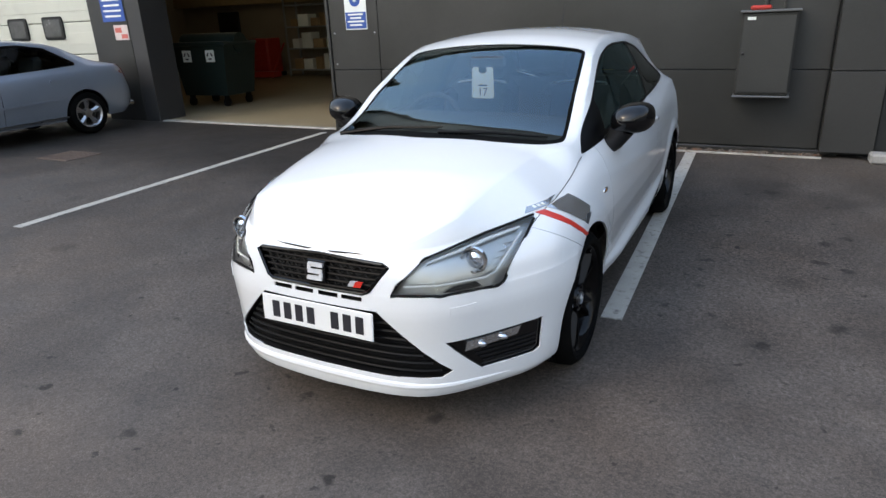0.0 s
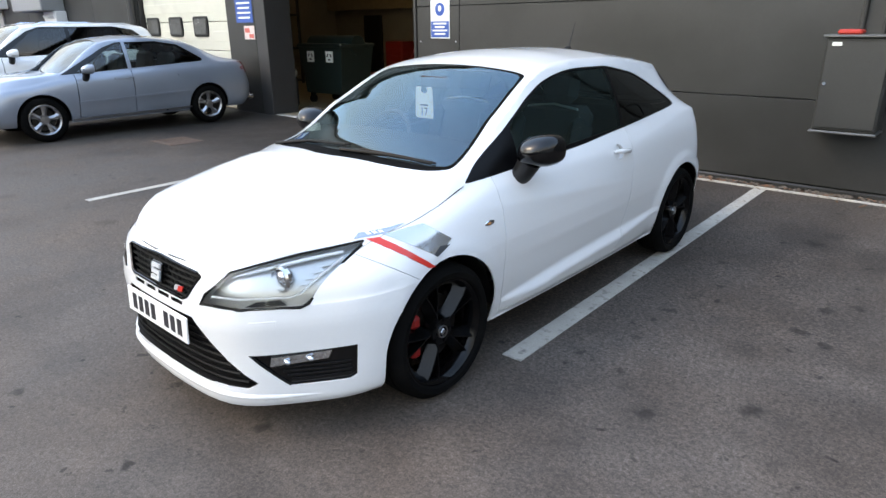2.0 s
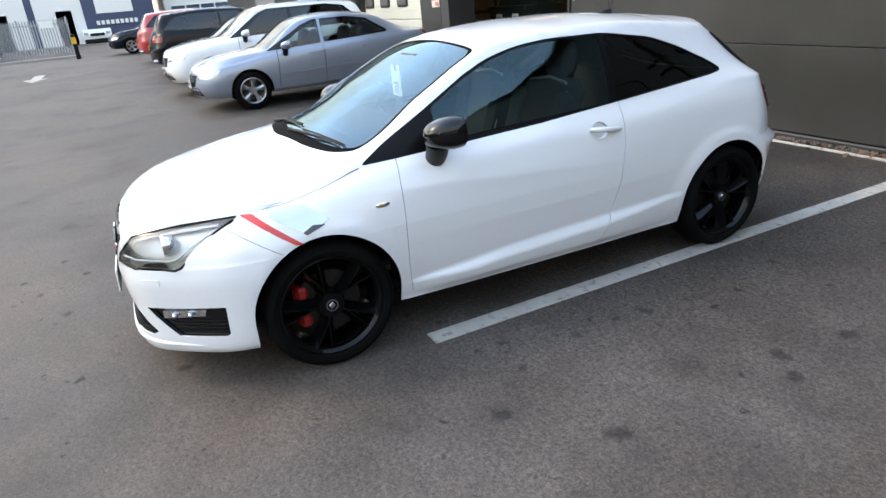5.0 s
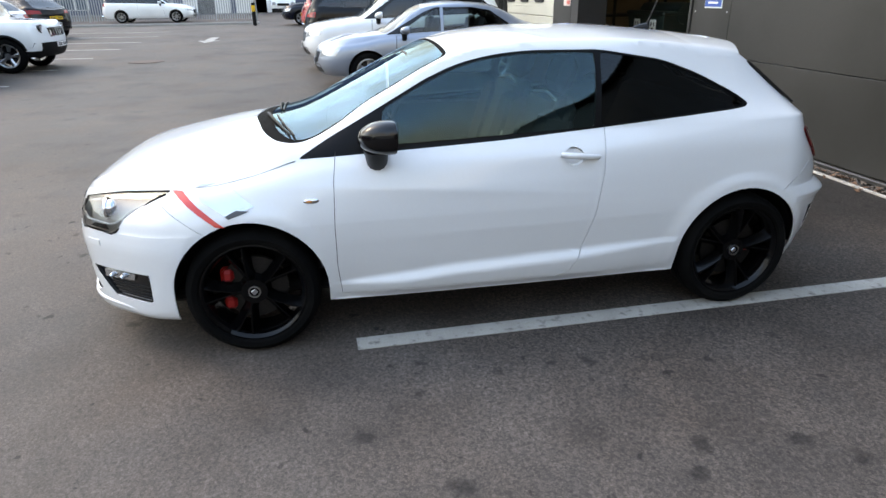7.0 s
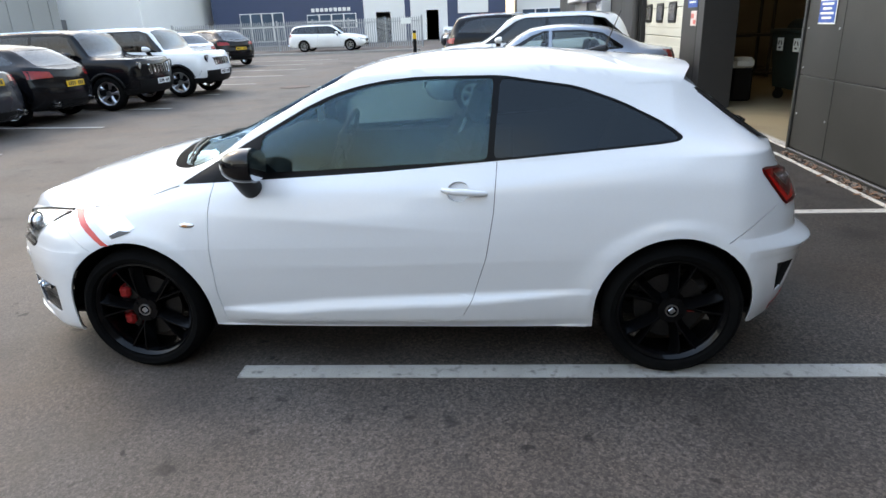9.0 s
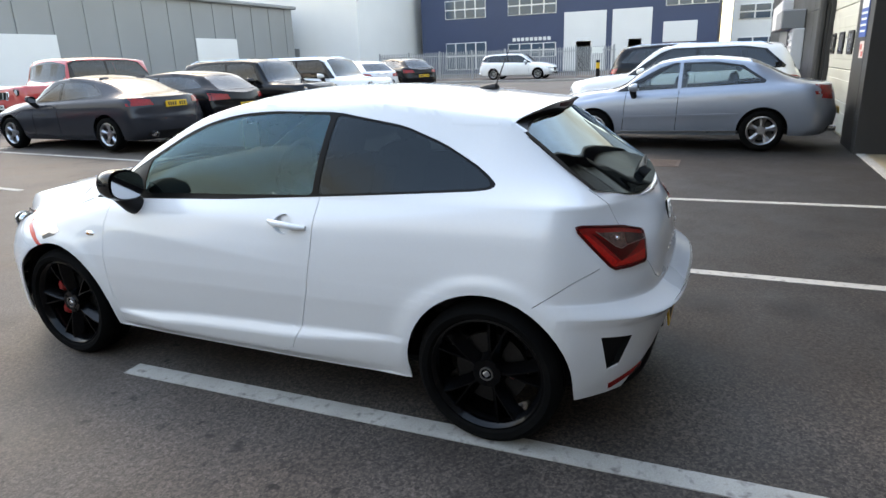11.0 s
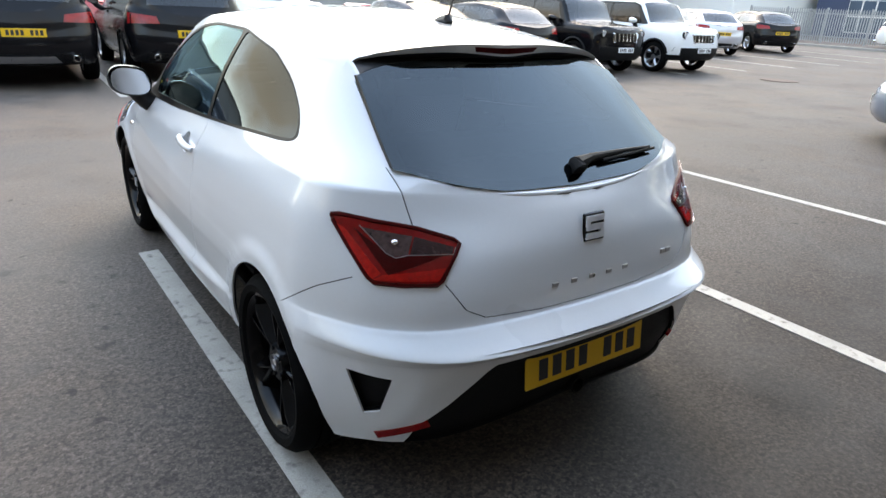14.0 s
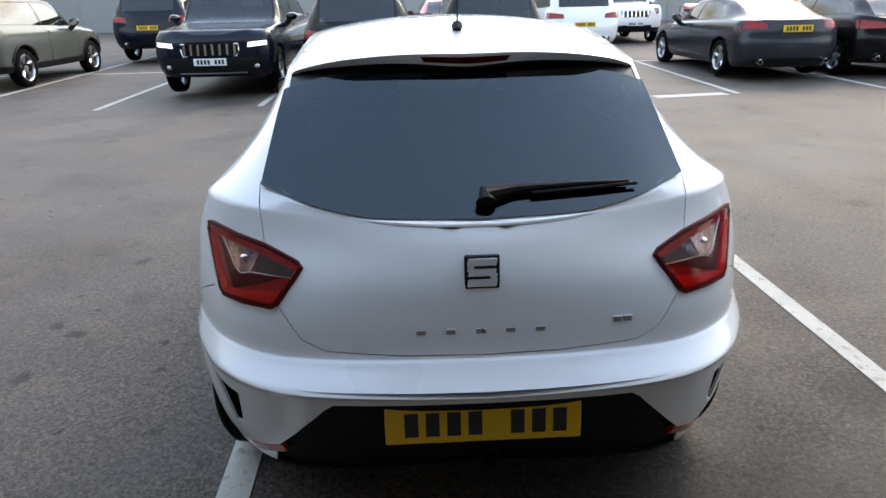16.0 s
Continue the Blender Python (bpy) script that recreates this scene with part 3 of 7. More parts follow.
def from_left(p, q):
    return (3, p, q), (-1, 0, 0)


def from_right(p, q):
    return (-3, p, q), (1, 0, 0)


def from_front(p, q):
    return (p, -3, q), (0, 1, 0)


def from_rear(p, q):
    return (p, 9, q), (0, -1, 0)


def on(tree, o, d):
    hit, normal, _, _ = tree.ray_cast(Vector(o), Vector(d))
    return hit, normal


WHEEL_MESHES = {}


def wheel_meshes(kind, r, width, rim_r, rim_mat, spokes):
    """Tyre, rim, disc and hub cap of a wheel whose outer face looks along +x."""
    if kind in WHEEL_MESHES:
        return WHEEL_MESHES[kind]
    h, twin = width / 2, kind == "hero"
    drop = 0.05 if twin else 0.03
    tyre = Geo().lathe([(-h * 0.8, rim_r), (-h * 0.95, rim_r + 0.012), (-h, (r + rim_r) / 2), (-h * 0.9, r - 0.022), (-h * 0.72, r - 0.005), (-h * 0.4, r - 0.001), (-h * 0.38, r - 0.008), (-h * 0.32, r - 0.008), (-h * 0.3, r), (-0.006, r), (-0.005, r - 0.008), (0.005, r - 0.008), (0.006, r), (h * 0.3, r), (h * 0.32, r - 0.008), (h * 0.38, r - 0.008), (h * 0.4, r - 0.001), (h * 0.72, r - 0.005), (h * 0.9, r - 0.022), (h, (r + rim_r) / 2), (h * 0.95, rim_r + 0.012), (h * 0.8, rim_r)], "x", seg=56)
    rim = Geo().lathe([(-h * 0.8, rim_r), (-h * 0.75, rim_r - 0.02), (h * 0.55, rim_r - 0.028), (h * 0.78, rim_r - 0.014), (h * 0.86, rim_r - 0.004), (h * 0.84, rim_r + 0.004), (h * 0.7, rim_r + 0.002)], "x", seg=48)
    for i in range(spokes):
        a0 = 2 * math.pi * i / spokes
        for da in ((-0.185, 0.185) if twin else (-0.13, 0.13) if spokes == 5 else (0,)):
            edge = 0.0 if spokes != 5 else (0.5 if da > 0 else -0.5)
            prof = []
            for s, wd, dep in ((0.04, 0.027, 0.5), (0.45, 0.019, 0.66), (0.8, 0.021, 0.74), (1.0, 0.028, 0.72)) if twin else ((0.04, 0.03, 0.5), (0.45, 0.019, 0.62), (0.8, 0.02, 0.72), (1.0, 0.03, 0.74)):
                rr, ang = s * (rim_r - 0.012), a0 + da * (0.35 + 0.9 * s)
                prof.append((rr, ang, wd * (r / 0.3), dep * h))
            vs = []
            for rr, ang, wd, dep in prof:
                c, s_ = math.cos(ang), math.sin(ang)
                for off, x in ((-wd, dep - drop), (-wd * edge - wd * 0.13, dep), (-wd * edge + wd * 0.13, dep), (wd, dep - drop)):
                    vs.append((x, rr * c - off * s_, rr * s_ + off * c))
            fs = [(4 * q + e, 4 * q + (e + 1) % 4, 4 * q + 4 + (e + 1) % 4, 4 * q + 4 + e) for q in range(3) for e in range(4)]
            rim.add(vs, fs + [(0, 1, 2, 3), (12, 13, 14, 15)])
    rim.cyl((h * 0.42, 0, 0), 0.075, 0.05, "x", 24, 0.06)
    for i in range(5):
        a = 2 * math.pi * (i + 0.5) / 5
        rim.cyl((h * 0.42 + 0.024, 0.05 * math.cos(a), 0.05 * math.sin(a)), 0.008, 0.012, "x", 6)
    cap = Geo().cyl((h * 0.42 + 0.028, 0, 0), 0.026, 0.008, "x", 20, 0.024)
    if twin:
        cap = Geo().lathe([(h * 0.42 + 0.026, 0.029), (h * 0.42 + 0.034, 0.028), (h * 0.42 + 0.034, 0.024), (h * 0.42 + 0.028, 0.023)], "x", seg=28)
        cap.box((h * 0.42 + 0.03, 0, 0), (0.008, 0.026, 0.024), 0.003)
    disc = Geo().lathe([(-0.012, 0.06), (-0.012, r * 0.5), (0.012, r * 0.5), (0.012, 0.06)], "x", seg=40)
    WHEEL_MESHES[kind] = [("tyre", mesh_of("tyre", tyre, RUBBER)), ("rim", mesh_of("rim", rim, rim_mat)), ("hub_cap", mesh_of("hub_cap", cap, ALLOY)), ("brake_disc", mesh_of("brake_disc", disc, DISC))]
    return WHEEL_MESHES[kind]


def add_wheels(car, kind, r, width, rim_r, rim_mat, spokes, ys, half_track, caliper=None):
    for y in ys:
        for side in (1, -1):
            hub = new("wheel")
            hub.parent = car
            turn = Matrix.Rotation(0 if side > 0 else math.pi, 4, "Z")
            hub.matrix_basis = Matrix.Translation((side * half_track, y, r)) @ turn @ Matrix.Rotation(0.63 if caliper and y < 2 else 0.5 + y, 4, "X")
            for nm, me in wheel_meshes(kind, r, width, rim_r, rim_mat, spokes):
                part(nm, me, None, hub)
            if caliper:
                g, d = Geo(), (-0.118 if y < 2 else 0.1)
                for z in ((-0.07, 0.07) if y < 2 else (0.0,)):
                    g.box((side * (half_track + 0.012), y + d, r + z), (0.05, 0.055, 0.06), 0.014)
                g.box((side * (half_track - 0.015), y + d * 1.1, r), (0.05, 0.05, 0.2 if y < 2 else 0.1), 0.014)
                part("brake_caliper", g, caliper, car, "red painted brake caliper")


def plate(parent, c, tilt, yaw, face, letters=((0, 4), (5, 3)), width=0.52, height=0.111):
    """Number plate whose characters are plain bars; its face looks along -y before it is turned."""
    p = part("number_plate", Geo().box((0, 0, 0), (width, 0.008, height), 0.003), face, parent, "", Matrix.Translation(c) @ Matrix.Rotation(yaw, 4, "Z") @ Matrix.Rotation(tilt, 4, "X"))
    for start, count in letters:
        for i in range(count):
            x = -width / 2 + 0.05 * width / 0.52 + (start + i + 0.35) * width * 0.108
            part("bar", Geo().box((x, -0.0045, 0), (width * 0.07, 0.003, height * 0.62), 0.001), INK, p)
    return p


def mirror_pair(car, c, size, shell, glass_mat=None):
    for side in (1, -1):
        g = Geo()
        prof = []
        for i in range(13):
            t = i / 12
            s = (1 - (1 - (0.02 + 0.98 * t)) ** 2.3) ** 0.5 * (1 - 0.05 * t**4)
            prof.append((t, s))
        n = 20
        vs, fs = [], []
        for t, s in prof:
            for kk in range(n):
                a = 2 * math.pi * kk / n
                ca, sa = math.cos(a), math.sin(a)
                px = math.copysign(abs(ca) ** 0.75, ca) * size[0] / 2 * s
                pz = math.copysign(abs(sa) ** 0.8, sa) * size[2] / 2 * s * (1.0 if sa > 0 else 0.85)
                vs.append((side * (c[0] + px), c[1] + (t - 0.5) * size[1] + 0.12 * px, c[2] + pz + 0.12 * px))
        m = len(prof)
        fs = [(i * n + kk, i * n + (kk + 1) % n, (i + 1) * n + (kk + 1) % n, (i + 1) * n + kk) for i in range(m - 1) for kk in range(n)] + [tuple(range(n)), tuple((m - 1) * n + kk for kk in range(n))]
        g.add(vs, fs)
        mirror = part("door_mirror", g, shell, car)
        foot = Geo().tube([(side * (c[0] - size[0] * 0.15), c[1], c[2] - size[2] * 0.2), (side * (c[0] - size[0] * 0.36), c[1] + 0.008, c[2] - size[2] * 0.6), (side * (c[0] - size[0] * 0.62), c[1] + 0.012, c[2] - size[2] * 0.88), (side * (c[0] - size[0] * 1.1), c[1] + 0.015, c[2] - size[2] * 1.15)], [0.058, 0.05, 0.047, 0.05], 14)
        part("mirror_foot", foot, BLACK_SATIN, mirror)
        part("mirror_glass", Geo().add([(side * (c[0] + (abs(p[0]) - c[0]) * 0.88), p[1] + 0.016 - 0.14 * (abs(p[0]) - c[0]) + 0.1 * (p[2] - c[2]), c[2] + (p[2] - c[2]) * 0.88) for p in [vs[(m - 1) * n + kk] for kk in range(n)]], [tuple(range(n))]), MIRROR, mirror)


# ---- the white three-door hatchback ----
HERO_AT = (-0.79, 2.05, 0.0)
HUB_F, HUB_R, TYRE_R = 0.879, 3.352, 0.309


NOSE_PLAN = corner_of((0, 0), (0.2, 0.006), (0.35, 0.022), (0.49, 0.065), (0.6, 0.145), (0.66, 0.22), (0.72, 0.315), (0.84, 0.53), (0.92, 0.69), (0.97, 0.83), (1, 1))
TAIL_PLAN = corner_of((0, 0), (0.2, 0.006), (0.4, 0.03), (0.567, 0.075), (0.68, 0.15), (0.77, 0.26), (0.86, 0.43), (0.945, 0.7), (0.985, 0.87), (1, 1))


def hero_skin():
    loops = [
        (0.165, 0.19, 0.225, 0.225, 0.285, 0.035, 3.95, 0.768, 0.775, 0.77, 0.50, 0.36),
        (0.205, 0.235, 0.305, 0.32, 0.39, 0.028, 3.985, 0.795, 0.80, 0.80, 0.52, 0.38),
        (0.36, 0.40, 0.41, 0.44, 0.47, 0.028, 4.01, 0.82, 0.822, 0.814, 0.55, 0.39),
        (0.46, 0.50, 0.51, 0.54, 0.54, 0.022, 4.032, 0.832, 0.835, 0.82, 0.57, 0.40),
        (0.49, 0.53, 0.54, 0.565, 0.561, 0.02, 4.047, 0.834, 0.838, 0.822, 0.575, 0.41),
        (0.51, 0.55, 0.56, 0.583, 0.5695, 0.02, 4.060, 0.835, 0.838, 0.823, 0.58, 0.42),
        (0.53, 0.57, 0.58, 0.601, 0.5745, 0.021, 4.0605, 0.835, 0.838, 0.823, 0.585, 0.42),
        (0.57, 0.61, 0.62, 0.638, 0.628, 0.026, 3.998, 0.834, 0.838, 0.822, 0.595, 0.39),
        (0.585, 0.625, 0.64, 0.658, 0.648, 0.029, 3.982, 0.832, 0.837, 0.821, 0.60, 0.39),
        (0.63, 0.68, 0.69, 0.72, 0.73, 0.04, 3.972, 0.82, 0.832, 0.82, 0.61, 0.39),
        (0.67, 0.735, 0.77, 0.80, 0.83, 0.052, 3.955, 0.79, 0.825, 0.81, 0.62, 0.38),
        (0.70, 0.775, 0.86, 0.90, 0.91, 0.065, 3.92, 0.75, 0.80, 0.79, 0.62, 0.36),
        (0.72, 0.80, 0.92, 1.0, 0.96, 0.08, 3.88, 0.71, 0.745, 0.745, 0.60, 0.30),
    ]
    zc = curve((0.08, 0.72), (0.14, 0.775), (0.3, 0.855), (0.5, 0.912), (0.75, 0.965), (1.0, 1.005), (1.08, 1.02), (1.5, 1.20), (1.88, 1.365), (2.05, 1.405), (2.35, 1.43), (2.64, 1.43), (3.0, 1.405), (3.2, 1.38), (3.34, 1.36), (3.42, 1.315), (3.645, 1.13), (3.88, 0.96))
    xe = curve((0, 0.45), (0.9, 0.56), (1.1, 0.665), (1.5, 0.625), (1.95, 0.56), (2.4, 0.55), (2.9, 0.54), (3.25, 0.535), (3.4, 0.53), (3.5, 0.525), (3.65, 0.515), (3.8, 0.49), (3.88, 0.3))
    k = curve((0, 0.85), (0.8, 0.72), (1.05, 0.5), (1.18, 0.38), (1.5, 0.78), (1.9, 0.9), (2.3, 0.885), (2.9, 0.87), (3.3, 0.85), (3.5, 0.85), (3.7, 0.8), (3.88, 0.5))

    def dent(y, z):
        # a crease falls along wing and door, a second climbs over the rear wheel, a third rises above the sill
        ramp = lambda v, a, b: np.clip((v - a) / (b - a), 0, 1)  # noqa: E731
        waist = np.interp(y, [0.5, 0.72, 1.27, 1.58, 2.03, 2.31, 2.7], [0.822, 0.815, 0.791, 0.772, 0.735, 0.711, 0.69])
        over, under = np.clip((z - waist) / 0.12, 0, 1), np.clip((waist - z) / 0.3, 0, 1)
        ridge = 0.012 * np.where(z > waist, (1 - over) ** 1.5, (1 - under) ** 1.3) * ramp(y, 0.72, 1.3) * ramp(y, 2.75, 2.2)
        hip = np.interp(y, [2.4, 2.55, 3.0, 3.49, 3.7], [0.872, 0.885, 0.938, 1.0, 1.014])
        over, under = np.clip((z - hip) / 0.1, 0, 1), np.clip((hip - z) / 0.2, 0, 1)
        ridge += 0.008 * np.where(z > hip, (1 - over) ** 1.5, (1 - under) ** 1.3) * ramp(y, 2.4, 2.9) * ramp(y, 3.75, 3.5)
        low = np.interp(y, [1.3, 1.8, 2.22, 2.87], [0.328, 0.376, 0.396, 0.418])
        taper = ramp(y, 1.27, 1.6) * ramp(y, 3.0, 2.4)
        tall = 0.042 * taper + 0.006
        wedge = 0.036 * np.sqrt(taper) * np.clip((low - z) / tall, 0, 1) * ramp(z, 0.2, 0.27)
        flare = 0.0
        for h in (HUB_F, HUB_R):
            q = ramp(np.hypot(y - h, z - 0.315), 0.435, 0.375)
            flare = flare + (0.013 if h > 2 else 0.008) * q * q * (3 - 2 * q)
        return ridge + wedge + flare

    return loops_skin(loops, zc, xe, k, dent, n=(18, 72, 18), sub=9, ns=12, nt=12, corners=(NOSE_PLAN, TAIL_PLAN), bulge=curve((0, 0.018), (1.3, 0.024), (2.5, 0.024), (3.3, -0.016), (3.9, -0.02)))


def arch(c, z, r, n=22):
    ring = [(c + r * math.cos(a), z + r * math.sin(a)) for a in [math.pi * i / n for i in range(n + 1)]]
    return ring + [(c - r * 0.985, -0.1), (c + r * 0.985, -0.1)]


TAIL_AXES = (Vector((0.8, -0.6, 0)), Vector((0, 0, 1)))
(BODY, DOOR, BONNET, TAILGATE, TRIM, WIN_F, WIN_R, SCREEN, REAR_GLASS, LAMP, TAIL, GRILLE, INTAKE, FOG, DIFFUSER, VENT, HEAD, REFLECT, SCUTTLE, RECESS) = range(20)


def hero():
    car = thing("parked_hatchback", "white three-door hatchback with black wheels and a red wing decal", "car", Matrix.Translation(HERO_AT))
    bm = hero_skin()
    bm.normal_update()
    tree = BVHTree.FromBMesh(bm)
    front, rear, side_ok = (lambda c: c.y < 0.75), (lambda c: c.y > 3.3), (lambda c: c.x > 0.35)
    # panels
    both_sides(bm, [(1.285, 0.262), (2.34, 0.262), (2.42, 0.295), (2.47, 0.39), (2.53, 0.58), (2.565, 0.78), (2.585, 1.04), (1.30, 0.95)], SIDE, DOOR, side_ok)
    cut(bm, [(-0.2, -0.06), (0.2, -0.06), (0.42, 0.12), (0.56, 0.25), (0.645, 0.385), (0.69, 0.5), (0.71, 0.7), (0.715, 0.95), (0.715, 1.2), (-0.715, 1.2), (-0.715, 0.95), (-0.71, 0.7), (-0.69, 0.5), (-0.645, 0.385), (-0.56, 0.25), (-0.42, 0.12)], PLAN, BONNET, lambda c: c.z > 0.7 and c.y < 1.3)
    cut(bm, [(-0.57, 1.04), (-0.53, 0.8), (-0.46, 0.69), (-0.4, 0.66), (0, 0.645), (0.4, 0.66), (0.46, 0.69), (0.53, 0.8), (0.57, 1.04), (0.555, 1.5), (-0.555, 1.5)], FACE, TAILGATE, lambda c: c.y > 3.37)
    both_sides(bm, [(2.415 + 0.05 * math.cos(a), 0.872 + 0.042 * math.sin(a)) for a in [math.pi * i / 10 for i in range(20)]], SIDE, RECESS, side_ok)
    # openings
    for h, r in ((HUB_F - 0.002, 0.349), (HUB_R, 0.347)):
        both_sides(bm, arch(h, 0.315, r), SIDE, -2, lambda c: c.x > 0.3 and c.z < 0.8)
    # glass
    outer = [(1.125, 0.905), (2.1, 0.955), (2.58, 0.99), (3.3, 1.043), (3.35, 1.052), (3.37, 1.068), (3.3, 1.12), (3.115, 1.213), (2.93, 1.28), (2.6, 1.335), (2.25, 1.34), (2.1, 1.33), (1.98, 1.311), (1.86, 1.28), (1.71, 1.218), (1.51, 1.112), (1.32, 1.013)]
    both_sides(bm, rounded(outer, 0.03), SIDE, TRIM, lambda c: c.x > 0.3 and c.z > 0.85)
    both_sides(bm, rounded([(1.512, 0.954), (2.538, 0.996), (2.57, 1.326), (2.25, 1.331), (2.1, 1.32), (1.98, 1.301), (1.868, 1.27), (1.715, 1.207), (1.525, 1.107)], 0.025), SIDE, WIN_F, lambda c: c.x > 0.3 and c.z > 0.85)
    both_sides(bm, rounded([(2.566, 0.999), (3.3, 1.053), (3.353, 1.063), (3.293, 1.115), (3.111, 1.206), (2.927, 1.273), (2.6, 1.327)], 0.03), SIDE, WIN_R, lambda c: c.x > 0.3 and c.z > 0.85)
    cut(bm, rounded([(-0.628, 1.12), (-0.56, 1.035), (-0.4, 0.965), (0, 0.9), (0.4, 0.965), (0.56, 1.035), (0.628, 1.12), (0.528, 1.84), (0.48, 1.865), (0, 1.87), (-0.48, 1.865), (-0.528, 1.84)], 0.05), PLAN, SCUTTLE, lambda c: c.z > 0.9 and c.y < 2.1)
    cut(bm, rounded([(-0.605, 1.155), (-0.545, 1.085), (-0.4, 1.03), (0, 0.985), (0.4, 1.03), (0.545, 1.085), (0.605, 1.155), (0.51, 1.82), (0.47, 1.845), (0, 1.85), (-0.47, 1.845), (-0.51, 1.82)], 0.04), PLAN, SCREEN, lambda c: c.z > 0.9 and c.y < 2.1)
    cut(bm, [(-0.522, 1.24), (0.522, 1.24), (0.515, 1.33), (-0.515, 1.33)], FACE, HEAD, lambda c: c.y > 3.36)
    cut(bm, [(-0.56, 1.052), (-0.42, 0.999), (-0.3, 0.983), (0, 0.975), (0.3, 0.983), (0.42, 0.999), (0.56, 1.052), (0.54, 1.236), (0.46, 1.264), (0.25, 1.288), (-0.25, 1.288), (-0.46, 1.264), (-0.54, 1.236)], FACE, REAR_GLASS, lambda c: c.y > 3.36 and c.z > 0.93)
    # lamps and grilles
    both_sides(bm, [(0.318, 0.588), (0.645, 0.593), (0.66, 0.604), (0.688, 0.74), (0.688, 0.774), (0.678, 0.786), (0.56, 0.763), (0.42, 0.717), (0.342, 0.63)], FACE, LAMP, front)
    both_sides(bm, rounded([(-1.977, 0.866), (-1.925, 0.764), (-1.745, 0.766), (-1.617, 0.934), (-1.855, 0.9)], 0.022, 4), TAIL_AXES, TAIL, lambda c: c.y > 3.5)
    cut(bm, [(-0.285, 0.7), (0, 0.71), (0.285, 0.7), (0.308, 0.688), (0.235, 0.595), (0.21, 0.582), (-0.21, 0.582), (-0.235, 0.595), (-0.308, 0.688)], FACE, GRILLE, front)
    cut(bm, [(-0.265, 0.525), (0.265, 0.525), (0.52, 0.283), (0.485, 0.258), (-0.485, 0.258), (-0.52, 0.283)], FACE, INTAKE, front)
    both_sides(bm, [(0.5, 0.404), (0.767, 0.422), (0.758, 0.288), (0.745, 0.274), (0.6, 0.268)], FACE, FOG, front)
    for i in range(2):
        both_sides(bm, [(0.012 + 0.105 * i, 0.556), (0.1 + 0.105 * i, 0.556), (0.1 + 0.105 * i, 0.572), (0.012 + 0.105 * i, 0.572)], FACE, INTAKE, front)
    cut(bm, [(-0.6, 0.2), (0.6, 0.2), (0.572, 0.333), (0.41, 0.512), (0.385, 0.53), (-0.385, 0.53), (-0.41, 0.512), (-0.572, 0.333)], FACE, DIFFUSER, rear)
    both_sides(bm, [(-1.68, 0.515), (-1.812, 0.505), (-1.775, 0.38), (-1.727, 0.362)], TAIL_AXES, VENT, rear)
    both_sides(bm, [(-1.755, 0.288), (-1.765, 0.258), (-1.92, 0.322), (-1.912, 0.347)], TAIL_AXES, REFLECT, rear)
    # shut lines
    gap(bm, [(1.30, 0.93), (1.283, 0.82), (1.273, 0.62), (1.272, 0.42), (1.285, 0.262), (2.34, 0.262), (2.42, 0.295), (2.47, 0.39), (2.53, 0.58), (2.565, 0.78), (2.582, 0.99)], SIDE, lambda c: c.x > 0.5 and c.z < 1.0)
    gap(bm, [(0.69, 0.5), (0.71, 0.7), (0.715, 0.95), (0.712, 1.12)], PLAN, lambda c: c.z > 0.7 and c.y < 1.14)
    gap(bm, [(0.49, 0.757), (0.58, 0.7), (0.7, 0.622)], SIDE, lambda c: c.x > 0.4 and c.z < 0.79, 0.0022)
    gap(bm, [(3.55, 0.635), (3.69, 0.73), (3.775, 0.775)], SIDE, lambda c: c.x > 0.4)
    gap(bm, [(0.575, 1.04), (0.555, 0.9)], FACE, lambda c: c.y > 3.5)
    gap(bm, [(0.512, 0.765), (0.46, 0.69), (0.4, 0.66), (0.2, 0.648), (0.0, 0.645)], FACE, lambda c: c.y > 3.7)
    bm.normal_update()
    lab = lambda *n: (lambda l, f: l in n)  # noqa: E731
    left = lambda n: (lambda l, f: l == n and f.calc_center_median().x > 0)  # noqa: E731
    right = lambda n: (lambda l, f: l == n and f.calc_center_median().x < 0)  # noqa: E731
    lift("body", bm, lab(BODY), WHITE, car, flange=0.007)
    lift("bonnet", bm, lab(BONNET), WHITE, car)
    tailgate = lift("tailgate", bm, lab(TAILGATE), WHITE, car)
    for pick in (left, right):
        lift("door", bm, pick(DOOR), WHITE, car)
        lift("handle_recess", bm, pick(RECESS), WHITE, car, push=-0.022, flange=-0.022, way=Vector((1 if pick is left else -1, 0, 0)))
        lift("window_trim", bm, pick(TRIM), BLACK_TRIM, car, "black window surround", push=-0.002, flange=0.02)
        for n, g in ((WIN_F, GLASS_CLEAR), (WIN_R, GLASS_SIDE)):
            pane = lift("side_window", bm, pick(n), g, car, "", push=-0.005, flange=0)
            pane.visible_shadow = False
        lens = lift("headlight", bm, pick(LAMP), GLASS_LENS, car, "clear angular headlight with dark inner surround", push=0.0, flange=0)
        lens.visible_shadow = False
        lift("lamp_bowl", bm, pick(LAMP), CHROME_DARK, lens, push=-0.045, flange=-0.046, flange_mat=CHROME_DARK, way=Vector((0.3 if pick is left else -0.3, -0.85, 0.3)))
        tail = lift("tail_lamp", bm, pick(TAIL), TAIL_RED, car, "red tail lamp with clear upper section", push=0.004, flange=0.02)
        lift("fog_surround", bm, pick(FOG), BLACK_GLOSS, car, "black fog lamp surround", push=-0.016, flange=-0.015, flange_mat=BLACK_SATIN, way=Vector((0.5 if pick is left else -0.5, -0.86, 0)))
